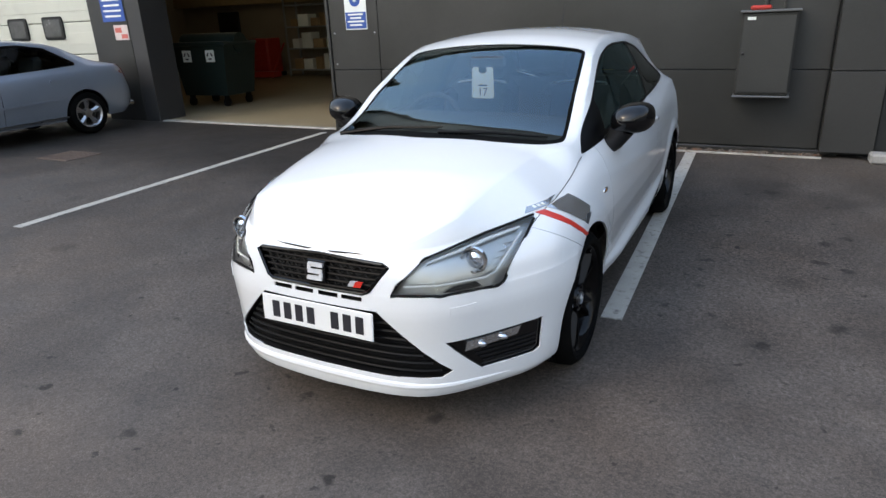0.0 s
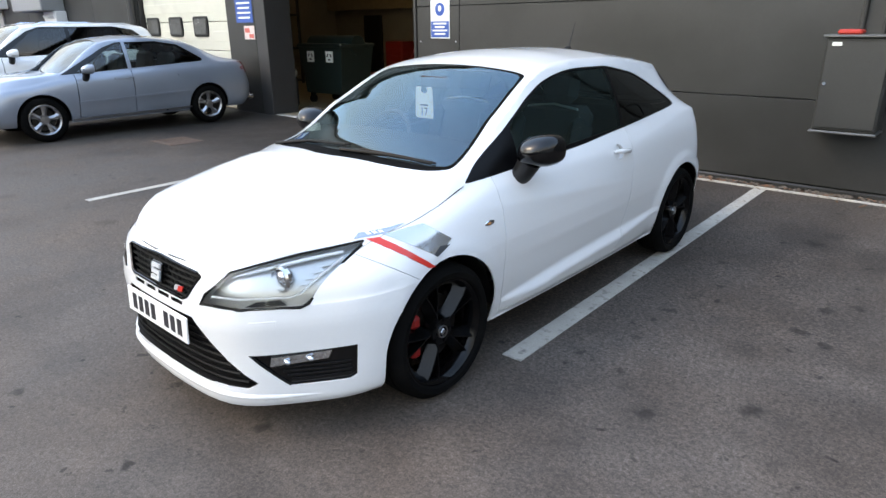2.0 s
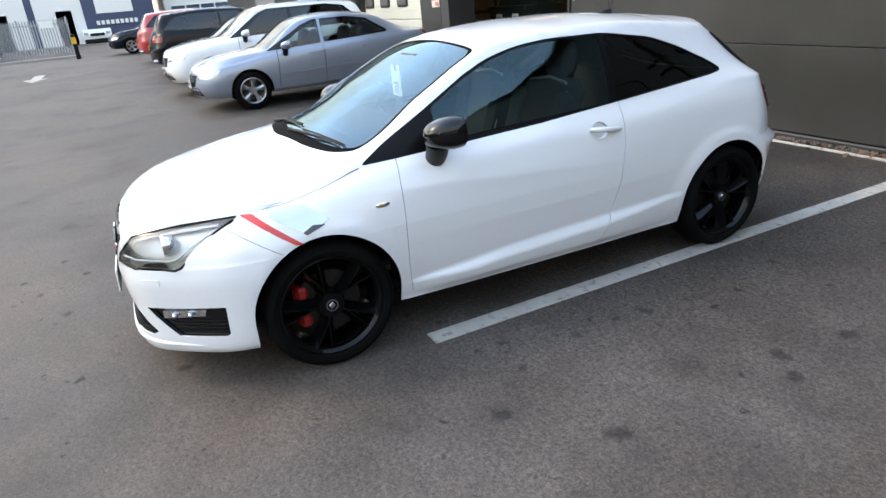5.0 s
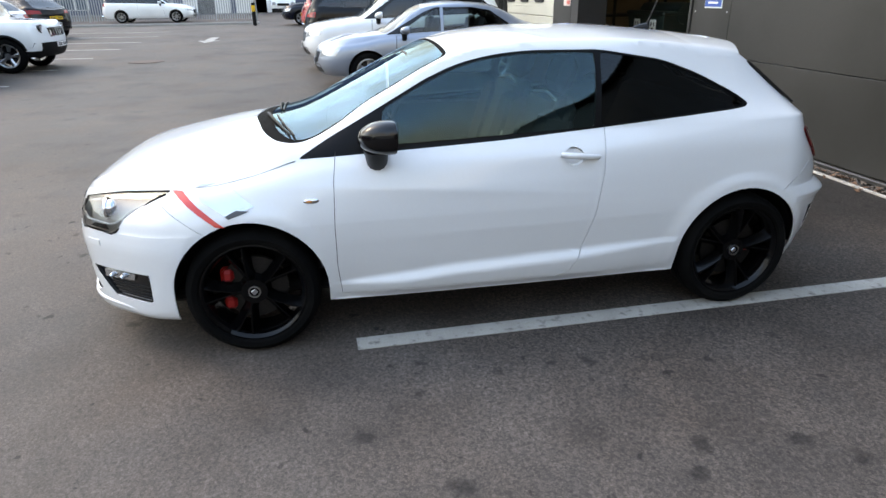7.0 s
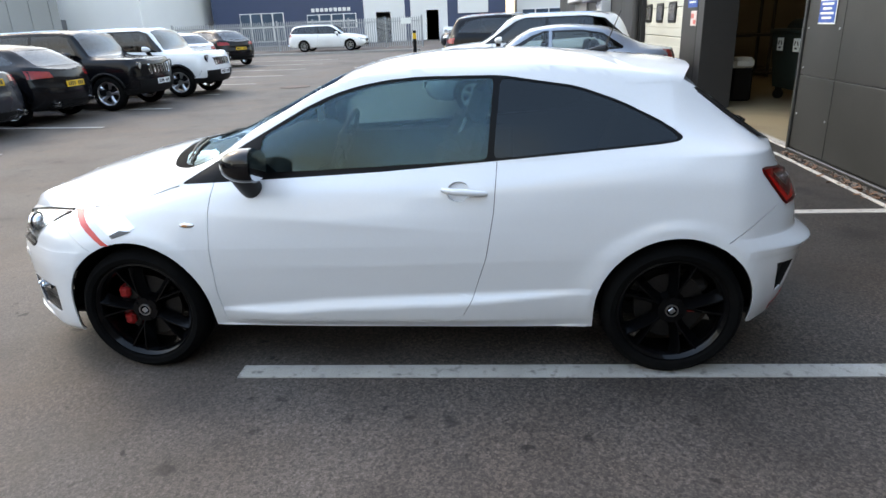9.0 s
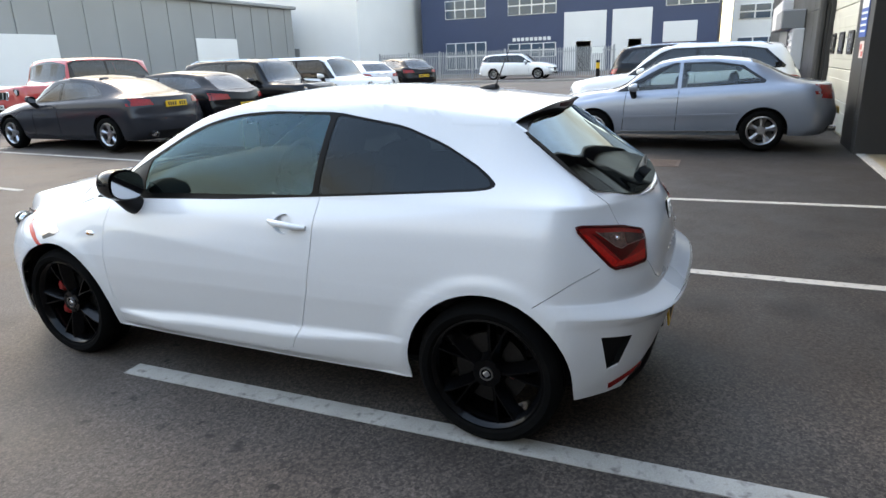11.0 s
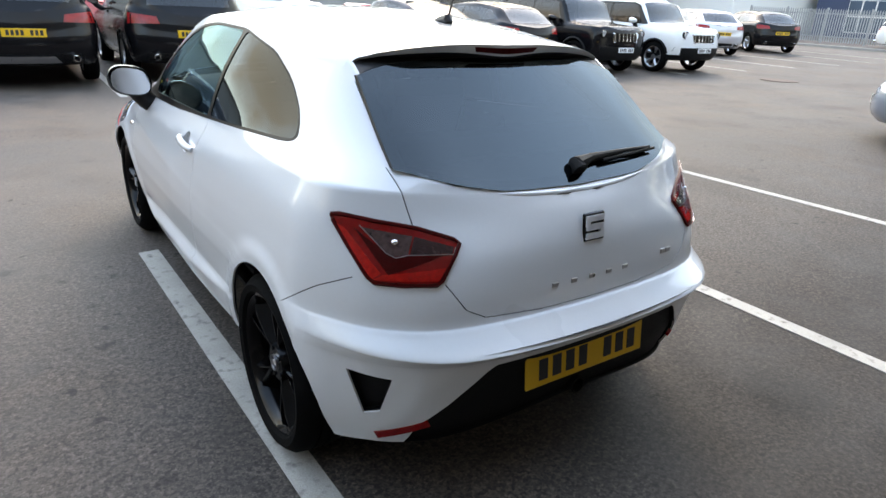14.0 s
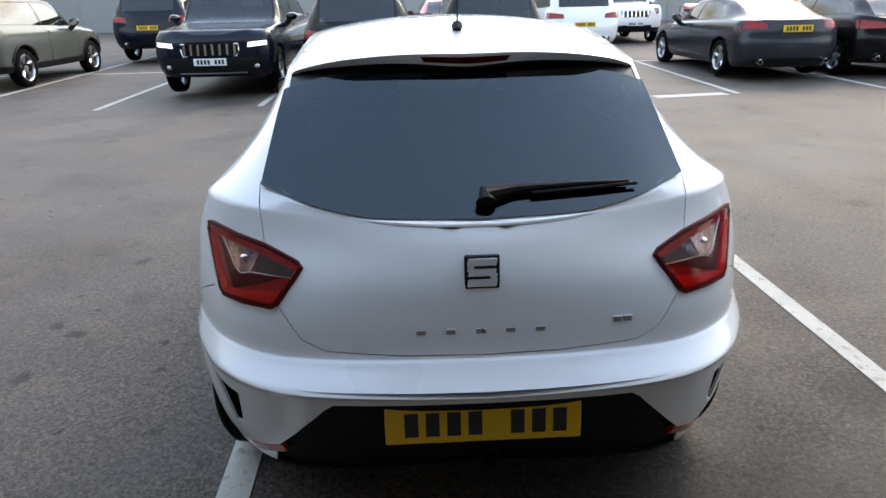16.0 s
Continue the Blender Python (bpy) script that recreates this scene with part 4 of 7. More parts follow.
        lift("bumper_vent", bm, pick(VENT), BLACK_PLASTIC, car, push=-0.03, flange=-0.029, way=Vector((0.6 if pick is left else -0.6, 0.8, 0)))
        lift("reflector", bm, pick(REFLECT), TAIL_RED, car, push=0.002)
        sgn = 1 if pick is left else -1
        diag = lambda p, q, s=sgn: ((s * (0.8 * p + 0.6 * 6), -0.6 * p + 0.8 * 6, q), (-0.6 * s, -0.8, 0))  # noqa: E731
        part("clear_section", patch(tree, [(-1.71, 0.901), (-1.845, 0.881), (-1.838, 0.839), (-1.79, 0.834)], diag, (8, 4), 0.007), TAIL_CLEAR, tail)
        part("clear_section", patch(tree, [(-1.85, 0.88), (-1.955, 0.855), (-1.952, 0.84), (-1.842, 0.84)], diag, (8, 3), 0.007), TAIL_SMOKE, tail)
        part("inner_lens", patch(tree, [(-1.69, 0.9), (-1.785, 0.835), (-1.93, 0.836), (-1.79, 0.79)], diag, (8, 4), 0.006), TAIL_DARK, tail)
        part("light_bar", patch(tree, [(-1.638, 0.908), (-1.665, 0.898), (-1.772, 0.792), (-1.745, 0.776)], diag, (12, 3), 0.0065), TAIL_BRIGHT, tail)
        cover = lift("lens_cover", bm, pick(TAIL), TAIL_COVER, tail, "clear outer lens", push=0.012, flange=0.006)
        cover.visible_shadow = False
        part("light_bar", patch(tree, [(-1.75, 0.776), (-1.775, 0.79), (-1.94, 0.808), (-1.922, 0.776)], diag, (10, 4), 0.0065), TAIL_BRIGHT, tail)
        trim = []
        for p, q in ((-1.705, 0.905), (-1.742, 0.874), (-1.78, 0.842), (-1.806, 0.831), (-1.838, 0.838), (-1.907, 0.838), (-1.955, 0.838), (-1.96, 0.853)):
            h2, n2 = on(tree, *diag(p, q))
            trim.append(h2 + (n2 if n2.y > 0 else -n2) * 0.007)
        part("lamp_trim", Geo().tube(trim, 0.0014, 5), ALLOY, tail)
        edge = [(-1.97, 0.862), (-1.962, 0.838), (-1.932, 0.775), (-1.918, 0.766), (-1.83, 0.766), (-1.755, 0.768), (-1.735, 0.782), (-1.68, 0.85), (-1.632, 0.914), (-1.628, 0.928), (-1.65, 0.93), (-1.75, 0.916), (-1.855, 0.9), (-1.955, 0.872)]
        seal = []
        for p, q in edge:
            h2, n2 = on(tree, *diag(p, q))
            seal.append(h2 + (n2 if n2.y > 0 else -n2) * 0.003)
        part("lamp_seal", Geo().tube(seal, 0.0065, 6, True), TAIL_DARK, tail)
        h2, n2 = on(tree, *diag(-1.8, 0.868))
        part("bulb", Geo().ball(h2 + (n2 if n2.y > 0 else -n2) * 0.004, (0.012, 0.012, 0.009), 12, 8), CHROME, tail)
        # headlight insides: projector, light guide and inner fin
        hit, normal = on(tree, (sgn * 0.56, -3, 0.69), (0, 1, 0))
        g = Geo().lathe([(0.0, 0.052), (-0.012, 0.05), (-0.012, 0.043), (0.02, 0.04)], "y", hit + Vector((0, 0.028, 0)), 28)
        part("projector_ring", g, CHROME, lens)
        part("projector_lens", Geo().ball(hit + Vector((0, 0.045, 0)), (0.04, 0.032, 0.04), 20, 10), LENS_GLASS, lens)
        rows = []
        for p, q in ((0.362, 0.624), (0.48, 0.627), (0.612, 0.63), (0.636, 0.642), (0.656, 0.7), (0.669, 0.752)):
            h2, n2 = on(tree, (sgn * p, -3, q), (0, 1, 0))
            rows.append(h2 - n2 * 0.014)
        brow = []
        for p, q in ((0.344, 0.632), (0.42, 0.717), (0.49, 0.741), (0.56, 0.763), (0.62, 0.775), (0.678, 0.786)):
            h2, n2 = on(tree, (sgn * p, -3, q), (0, 1, 0))
            brow.append(h2 + n2 * 0.001)
        part("lamp_seal", Geo().tube(brow, 0.005, 6), BLACK_TRIM, lens)
        part("light_guide", Geo().tube(rows, 0.0045, 8), LIGHT_GUIDE, lens)
        strip = []
        for p, q in ((0.43, 0.706), (0.5, 0.729), (0.58, 0.752), (0.655, 0.767)):
            h2, n2 = on(tree, (sgn * p, -3, q), (0, 1, 0))
            strip.append(h2 - n2 * 0.014)
        part("light_guide", Geo().tube(strip, [0.004, 0.006, 0.008, 0.006], 8), LIGHT_GUIDE, lens)
        seal = [on(tree, (sgn * p, -3, q), (0, 1, 0)) for p, q in ((0.342, 0.63), (0.32, 0.59), (0.49, 0.592), (0.644, 0.594), (0.659, 0.605), (0.687, 0.74), (0.686, 0.775))]
        part("lamp_seal", Geo().tube([h2 + n2 * 0.0 for h2, n2 in seal], 0.006, 6), BLACK_TRIM, lens)
        for i in range(5):
            x0, z0 = 0.612 + 0.0065 * i, 0.652 + 0.02 * i
            part("inner_fin", patch(tree, [(sgn * x0, z0), (sgn * (x0 + 0.03), z0 + 0.003), (sgn * (x0 + 0.032), z0 + 0.008), (sgn * x0, z0 + 0.005)], from_front, (2, 1), -0.024), FIN, lens)
        part("inner_fin", patch(tree, [(sgn * 0.5, 0.6), (sgn * 0.61, 0.603), (sgn * 0.59, 0.622), (sgn * 0.53, 0.618)], from_front, (6, 2), -0.02), BLACK_SATIN, lens)
        # fog lamp
        fog = part("fog_lamp", patch(tree, [(sgn * 0.556, 0.352), (sgn * 0.7, 0.374), (sgn * 0.71, 0.406), (sgn * 0.562, 0.39)], from_front, (8, 3), -0.006, 0.008), FOG_FACE, car)
        for x, z, w in ((0.6, 0.372, 0.022), (0.655, 0.383, 0.026)):
            hit, normal = on(tree, (sgn * x, -3, z), (0, 1, 0))
            part("fog_lens", Geo().ball(hit - normal * 0.004, (w, 0.012, 0.013), 14, 8), LENS_GLASS, fog)
        for z in (0.29, 0.308, 0.326, 0.344):
            part("surround_rib", patch(tree, [(sgn * (0.605 - (z - 0.29) * 0.5), z), (sgn * 0.75, z + 0.004), (sgn * 0.75, z + 0.009), (sgn * (0.605 - (z - 0.29) * 0.5), z + 0.005)], from_front, (8, 1), -0.008, 0.006), BLACK_SATIN, car)
        # washer flap
        part("washer_cover", patch(tree, [(sgn * 0.52, 0.515), (sgn * 0.59, 0.52), (sgn * 0.59, 0.55), (sgn * 0.52, 0.545)], from_front, (3, 2), 0.003), WHITE, car)
    lift("bonnet_seal", bm, lab(-1, BODY, BONNET, DOOR, TAILGATE), BLACK_SATIN, car, push=-0.013, flange=0)
    pane = lift("windscreen", bm, lab(SCREEN), GLASS_SCREEN, car, push=-0.002, flange=0.012, flange_mat=BLACK_SATIN)
    pane.visible_shadow = False
    rear_window(car, tree)
    lift("window_head", bm, lab(HEAD), BLACK_SATIN, car, "black bed under the spoiler", push=-0.002, flange=0)
    lift("scuttle_panel", bm, lab(SCUTTLE), RUBBER, car, push=-0.003, flange=0.01)
    lift("grille_back", bm, lab(GRILLE), BLACK_PLASTIC, car, push=-0.035, flange=-0.035, flange_mat=BLACK_GLOSS, way=Vector((0, -1, 0)))
    lift("intake_back", bm, lab(INTAKE), BLACK_PLASTIC, car, push=-0.05, flange=-0.049, way=Vector((0, -1, 0)))
    lift("diffuser", bm, lab(DIFFUSER), BLACK_PLASTIC, car, "black rear diffuser", push=-0.02, flange=-0.019, way=Vector((0, 1, 0)))
    hero_details(car, tree, tailgate)
    bm.free()
    return car


def rear_window(car, tree):
    """One evenly curved pane, with a black printed border behind its edge."""
    foot = curve((0, 0.972), (0.25, 0.978), (0.376, 0.995), (0.58, 1.043))
    nu, nv, top = 30, 16, 1.3
    pane, border = Geo(), Geo()

    # even curves down the middle and down the edge of the opening
    zs = np.linspace(1.06, 1.29, 12)
    half_at = lambda z: 0.568 + (0.535 - 0.568) * (z - 1.045) / (top - 1.045)  # noqa: E731
    middle = np.polyfit(zs, [on(tree, (0, 9, z), (0, -1, 0))[0].y for z in zs], 2)
    ends = [(z, on(tree, (half_at(z) * 0.98, 9, z), (0, -1, 0))[0]) for z in np.linspace(1.06, 1.23, 12)]
    border_y = np.polyfit([z for z, p in ends if p], [p.y for z, p in ends if p], 1)
    proud = max(on(tree, (0, 9, 0.968), (0, -1, 0))[0].y - float(np.polyval(middle, 0.968)), 0)

    def at(u, v, out):
        x = u * (0.568 + (0.535 - 0.568) * v + 0.01 * v * (1 - v))
        z = float(foot(abs(x))) * (1 - v) + (top - 0.048 * u**4) * v
        mid = float(np.polyval(middle, z)) + proud * (1 - v)
        end = float(np.polyval(border_y, max(z, 1.045)))
        drop = float(np.polyval(middle, max(z, 1.045))) - end
        return Vector((x, mid - max(drop, 0) * abs(u) ** 2.2 + out * (1 - 0.5 * u**4) + 0.011 * math.exp(-(((abs(u) - 0.6) / 0.25) ** 2)) * (1 - v) ** 2, z))

    grid = [at(-1 + 2 * i / nu, j / nv, 0.009) for i in range(nu + 1) for j in range(nv + 1)]
    w = nv + 1
    # the foot of the pane stands just proud of the tailgate
    lift = []
    for i in range(nu + 1):
        need = 0.0
        for j in range(4):
            p = grid[i * w + j]
            hit = on(tree, (p.x * 0.995, 9, p.z), (0, -1, 0))
            if hit[0]:
                need = max(need, hit[0].y + 0.005 - p.y)
        lift.append(min(need, 0.03))
    wide = [max(lift[max(i - 1, 0) : i + 2]) for i in range(nu + 1)]
    for i in range(nu + 1):
        near = wide[max(i - 1, 0) : i + 2]
        for j in range(nv + 1):
            grid[i * w + j].y += sum(near) / len(near) * max(0.0, 1 - j / nv) ** 1.5
    # so do its upright edges
    need = [0.0] * (nv + 1)
    for i in (0, 1, 2, nu - 2, nu - 1, nu):
        for j in range(nv + 1):
            p = grid[i * w + j]
            hit = on(tree, (p.x * 0.99, 9, p.z), (0, -1, 0))
            if hit[0]:
                need[j] = max(need[j], min(hit[0].y + 0.004 - p.y, 0.03))
    for j in range(nv + 1):
        near = need[max(j - 2, 0) : j + 3]
        for i in range(nu + 1):
            grid[i * w + j].y += max(sum(near) / len(near), need[j]) * abs(2 * i / nu - 1) ** 4
    pane.add(grid, [(i * w + j, (i + 1) * w + j, (i + 1) * w + j + 1, i * w + j + 1) for i in range(nu) for j in range(nv)])
    ob = part("rear_window", pane, GLASS_DARK, car, "tinted rear window")
    ob.visible_shadow = False
    back = [p + Vector((0, -0.006, 0)) for p in grid]
    rim = [(i, j) for i in range(nu) for j in range(nv) if i in (0, nu - 1) or j in (0, nv - 1)]
    border.add(back, [(i * w + j, (i + 1) * w + j, (i + 1) * w + j + 1, i * w + j + 1) for i, j in rim])
    ring = [i * w for i in range(nu + 1)] + [nu * w + j for j in range(1, w)] + [i * w + nv for i in range(nu - 1, -1, -1)] + [j for j in range(nv - 1, 0, -1)]
    m = len(border.v)
    border.add([grid[i] for i in ring] + [grid[i] + Vector((0, -0.02, 0)) for i in ring], [(k, (k + 1) % len(ring), len(ring) + (k + 1) % len(ring), len(ring) + k) for k in range(len(ring))])
    part("window_border", border, BLACK_SATIN, ob)


BLACK_TRIM = material("black_trim", (0.0035, 0.0035, 0.004), 0.35, vary=0.2, spec=0.12)
FIN = material("lamp_fin", (0.5, 0.5, 0.49), 0.3, 0.7, vary=0.1)
CHROME_DARK = material("lamp_reflector", (0.5, 0.495, 0.485), 0.3, 0.75, vary=0.08, scale=12)
TAIL_COVER = glass("tail_cover", (1.0, 0.9, 0.9), 1.2)
TAIL_SMOKE = material("smoked_lens", (0.05, 0.03, 0.03), 0.1, 0.5, vary=0.5, scale=40, coat=0.4)
TAIL_DARK = material("dark_red_lens", (0.075, 0.004, 0.004), 0.3, vary=0.3, scale=40, coat=0.0, spec=0.1)
BADGE_SILVER = material("badge_silver", (0.7, 0.71, 0.73), 0.3, 0.4, vary=0.04)
LENS_GLASS = material("lens_glass", (0.5, 0.55, 0.62), 0.05, 0.8, vary=0.1, coat=1.0)
FOG_FACE = material("fog_reflector", (0.55, 0.56, 0.57), 0.12, 0.9, vary=0.6, scale=70, coat=0.6)
AMBER = material("amber_lens", (0.5, 0.22, 0.08), 0.15, 0.3, vary=0.2, scale=60, coat=0.5)
LIGHT_GUIDE = material("light_guide", (0.85, 0.87, 0.88), 0.2, vary=0.05)


def hero_details(car, tree, tailgate):
    # grille lattice, badge and trim
    for i in range(6):
        z = 0.592 + 0.022 * i
        w = 0.215 + 0.085 * min(i / 4.5, 1)
        pts = []
        for j in range(13):
            h, n = on(tree, (-w + 2 * w * j / 12, -3, z), (0, 1, 0))
            pts.append(h + Vector((0, 0.012, 0)))
        part("grille_bar", Geo().tube(pts, 0.0045, 6), BLACK_TRIM, car)
    lattice = Geo()
    for i in range(5):
        z = 0.592 + 0.022 * i
        w = 0.205 + 0.08 * min(i / 4.5, 1)
        m = 12
        for j in range(2 * m):
            x0, x1 = -w + 2 * w * j / (2 * m), -w + 2 * w * (j + 1) / (2 * m)
            za, zb = (z, z + 0.022) if j % 2 else (z + 0.022, z)
            a, b = on(tree, (x0, -3, za), (0, 1, 0))[0], on(tree, (x1, -3, zb), (0, 1, 0))[0]
            lattice.tube([a + Vector((0, 0.016, 0)), b + Vector((0, 0.016, 0))], 0.0032, 5)
    part("grille_lattice", lattice, BLACK_TRIM, car)
    rim = [on(tree, (x, -3, z), (0, 1, 0))[0] for x, z in ((-0.28, 0.697), (-0.15, 0.702), (0, 0.706), (0.15, 0.702), (0.28, 0.697), (0.302, 0.687), (0.235, 0.598), (0.21, 0.586), (0, 0.585), (-0.21, 0.586), (-0.235, 0.598), (-0.302, 0.687))]
    part("grille_surround", Geo().tube(rim, 0.007, 8, True), BLACK_GLOSS, car)

    def badge(parent, c, w, h, yaw, tilt):
        m = Matrix.Translation(c) @ Matrix.Rotation(yaw, 4, "Z") @ Matrix.Rotation(tilt, 4, "X")
        b = part("badge", Geo().box((0, 0.003, 0), (w, 0.008, h), 0.003), BLACK_GLOSS, parent, "chrome maker's badge", m)
        for dz, dx, ww in ((0.3, 0.0, 0.86), (0.0, 0.0, 0.8), (-0.3, 0.0, 0.86)):
            part("badge_bar", Geo().prism([(-ww * w / 2, dz * h - 0.1 * h), (ww * w / 2 * 0.9, dz * h - 0.1 * h), (ww * w / 2, dz * h + 0.1 * h), (-ww * w / 2 * 0.9, dz * h + 0.1 * h)], lambda p, q, d: (p, d, q), -0.008, 0.0), BADGE_SILVER, b)
        for x, z in ((-0.32, 0.15), (0.32, -0.15)):
            part("badge_bar", Geo().prism([(x * w - 0.11 * w, z * h - 0.11 * h), (x * w + 0.07 * w, z * h - 0.11 * h), (x * w + 0.11 * w, z * h + 0.11 * h), (x * w - 0.07 * w, z * h + 0.11 * h)], lambda p, q, d: (p, d, q), -0.0075, 0.0), BADGE_SILVER, b)
        return b

    badge(car, on(tree, (0, -3, 0.643), (0, 1, 0))[0] + Vector((0, -0.004, 0)), 0.085, 0.085, 0, -0.2)
    for dx, mat in ((0.0, BADGE_SILVER), (0.024, RED_DECAL)):
        h = on(tree, (0.165 + dx, -3, 0.617), (0, 1, 0))[0] + Vector((0, -0.004, 0))
        part("side_badge", Geo().prism([(-0.02, -0.011), (0.008, -0.011), (0.02, 0.011), (-0.008, 0.011)], lambda p, q, d, h=h: (h.x + p, h.y + d + 0.15 * p, h.z + q), 0, 0.006), mat, car)
    # lower intake bars
    for i in range(7):
        z = 0.282 + 0.032 * i
        w = 0.478 - (z - 0.282) * 0.92
        pts = [on(tree, (-w + 2 * w * j / 14, -3, z), (0, 1, 0))[0] + Vector((0, 0.018, 0)) for j in range(15)]
        part("intake_bar", Geo().tube(pts, 0.006, 6), BLACK_TRIM, car)
    seam = [on(tree, (0.15 * s / 8, -3, 0.7185), (0, 1, 0))[0] + Vector((0, 0.006, 0)) for s in range(-8, 9)]
    part("bonnet_lip", Geo().tube(seam, 0.0075, 8), WHITE, car)
    lip = [on(tree, (0.7 * s / 16, -3, 0.225), (0, 1, 0))[0] + Vector((0, 0.008, -0.004)) for s in range(-16, 17)]
    part("front_lip", Geo().tube(lip, [0.003 + 0.016 * (1 - (abs(s) / 16) ** 4) for s in range(-16, 17)], 10), WHITE, car)
    # plates
    h = on(tree, (0, -3, 0.468), (0, 1, 0))[0]
    plate(car, h + Vector((0, -0.012, 0)), -0.06, 0, PLATE_WHITE)
    h = on(tree, (0, 9, 0.448), (0, -1, 0))[0]
    plate(car, h + Vector((0, -0.008, 0)), -0.12, math.pi, PLATE_YELLOW)
    # rear: badge, lettering blocks, wiper, spoiler, exhaust
    h, n = on(tree, (0, 9, 0.86), (0, -1, 0))
    badge(tailgate, h + Vector((0, 0.006, 0)), 0.088, 0.088, math.pi, -0.16)
    for i in range(5):
        h, n = on(tree, (0.156 - 0.0755 * i, 9, 0.71), (0, -1, 0))
        part("letter_block", Geo().box(h + Vector((0, 0.0, 0)), (0.025, 0.006, 0.015), 0.002), ALLOY, tailgate)
    for dx in (0.0, 0.028):
        h, n = on(tree, (-0.345 - dx, 9, 0.722), (0, -1, 0))
        part("letter_block", Geo().box(h + Vector((0, 0.002, 0)), (0.024, 0.006, 0.018), 0.004), ALLOY, tailgate)
    glass_at = lambda x, z: on(tree, (x, 9, z), (0, -1, 0))[0] + on(tree, (x, 9, z), (0, -1, 0))[1] * 0.02  # noqa: E731
    wiper = part("rear_wiper", Geo().tube([glass_at(-0.02, 0.99), glass_at(-0.02, 1.005), glass_at(-0.1, 1.015), glass_at(-0.26, 1.02), glass_at(-0.4, 1.02)], [0.027, 0.025, 0.014, 0.008, 0.005], 10), BLACK_PLASTIC, car)
    part("wiper_blade", Geo().tube([glass_at(-0.14, 1.006), glass_at(-0.28, 1.011), glass_at(-0.42, 1.016)], 0.005, 6), BLACK_PLASTIC, wiper)
    # roof spoiler: a visor that follows the roof's section and runs out on the rear pillars
    nx, rows, under = 48, [], []

    def ring(phi, y):
        way = Vector((math.sin(phi), 0, math.cos(phi)))
        return on(tree, (0, y, 1.15), way)[0], way

    for i in range(nx + 1):
        phi = radians(-77 + 154 * i / nx)
        fade = 1 - max((abs(math.degrees(phi)) - 61) / 16, 0) ** 2
        p0, out = ring(phi, 3.1)
        p1, p2 = ring(phi, 3.2)[0], ring(phi, 3.3)[0]
        free = p2 + Vector((0, 3.485 - 0.05 * (p2.x / 0.5) ** 2 - 3.3, 0)) - out * 0.024
        tip = (ring(phi, 3.38)[0] + out * 0.001).lerp(free, fade)
        k = 0.15 + 0.85 * fade
        low = tip + Vector((0, -0.012 * fade - 0.002, 0)) - out * (0.006 + 0.032 * fade)
        rows += [p0 - out * 0.004, p0.lerp(p1, 0.4) + out * 0.003 * k, p1 + out * 0.005 * k, p2 + out * 0.006 * k, p2.lerp(tip, 0.5) + out * 0.006 * k, p2.lerp(tip, 0.9) + out * 0.002 * k, tip, tip + Vector((0, 0.001, 0)) - out * 0.004, low]
        rear = on(tree, (low.x * 0.985, 9, low.z - 0.03), (0, -1, 0))[0]
        back = max(low.y - (rear.y - 0.035), 0.01)
        foot = low + Vector((-0.015 * low.x, -back, -0.75 * back * fade))
        under += [low + Vector((0, -0.003, 0.001)), low.lerp(foot, 0.4), low.lerp(foot, 0.7), foot]
    w = 9
    spoiler = part("roof_spoiler", Geo().add(rows, [(i * w + j, (i + 1) * w + j, (i + 1) * w + j + 1, i * w + j + 1) for i in range(nx) for j in range(w - 1)]), WHITE, car, "white roof spoiler", angle=50)
    band = [(rows[i * w + 7], rows[i * w + 8]) for i in range(nx + 1) if abs(rows[i * w + 7].x) < 0.15]
    glassy = [q for a, b in band for q in (a.lerp(b, 0.2) + Vector((0, 0.004, 0)), a.lerp(b, 0.75) + Vector((0, 0.004, 0)), a.lerp(b, 0.75) + Vector((0, -0.02, 0)), a.lerp(b, 0.2) + Vector((0, -0.02, 0)))]
    m = len(band) - 1
    part("brake_light", Geo().add(glassy, [(4 * i + k, 4 * i + (k + 1) % 4, 4 * i + 4 + (k + 1) % 4, 4 * i + 4 + k) for i in range(m) for k in range(4)] + [(0, 1, 2, 3), tuple(4 * m + k for k in range(4))]), TAIL_DARK, spoiler)
    part("spoiler_underside", Geo().add(under, [(4 * i + k, 4 * i + 4 + k, 4 * i + 5 + k, 4 * i + 1 + k) for i in range(nx) for k in range(3)]), BLACK_SATIN, spoiler)
    part("tailpipe", Geo().lathe([(-0.06, 0.03), (0.06, 0.03), (0.062, 0.026), (-0.05, 0.024)], "y", (-0.02, 3.9, 0.3), 20), BLACK_PLASTIC, car)
    lip = [on(tree, (0.36 * k / 16, 9, 0.957 + 0.02 * (k / 16) ** 2), (0, -1, 0))[0] + Vector((0, -0.006, 0)) for k in range(-16, 17)]
    part("tailgate_lip", Geo().tube(lip, [0.002 + 0.0075 * (1 - (abs(k) / 16) ** 4) for k in range(-16, 17)], 10), WHITE, tailgate)
    # aerial
    base = on(tree, (0, 3.1, 3), (0, 0, -1))[0]
    aerial = part("aerial", Geo().tube([base + Vector((0, 0.03, 0.018)), base + Vector((0, 0.1, 0.19))], [0.004, 0.002], 6), BLACK_SATIN, car)
    part("aerial_base", Geo().tube([base + Vector((0, -0.05, 0.0)), base + Vector((0, -0.01, 0.008)), base + Vector((0, 0.03, 0.012)), base + Vector((0, 0.04, 0.0))], [0.012, 0.017, 0.02, 0.014], 8), BLACK_SATIN, aerial)
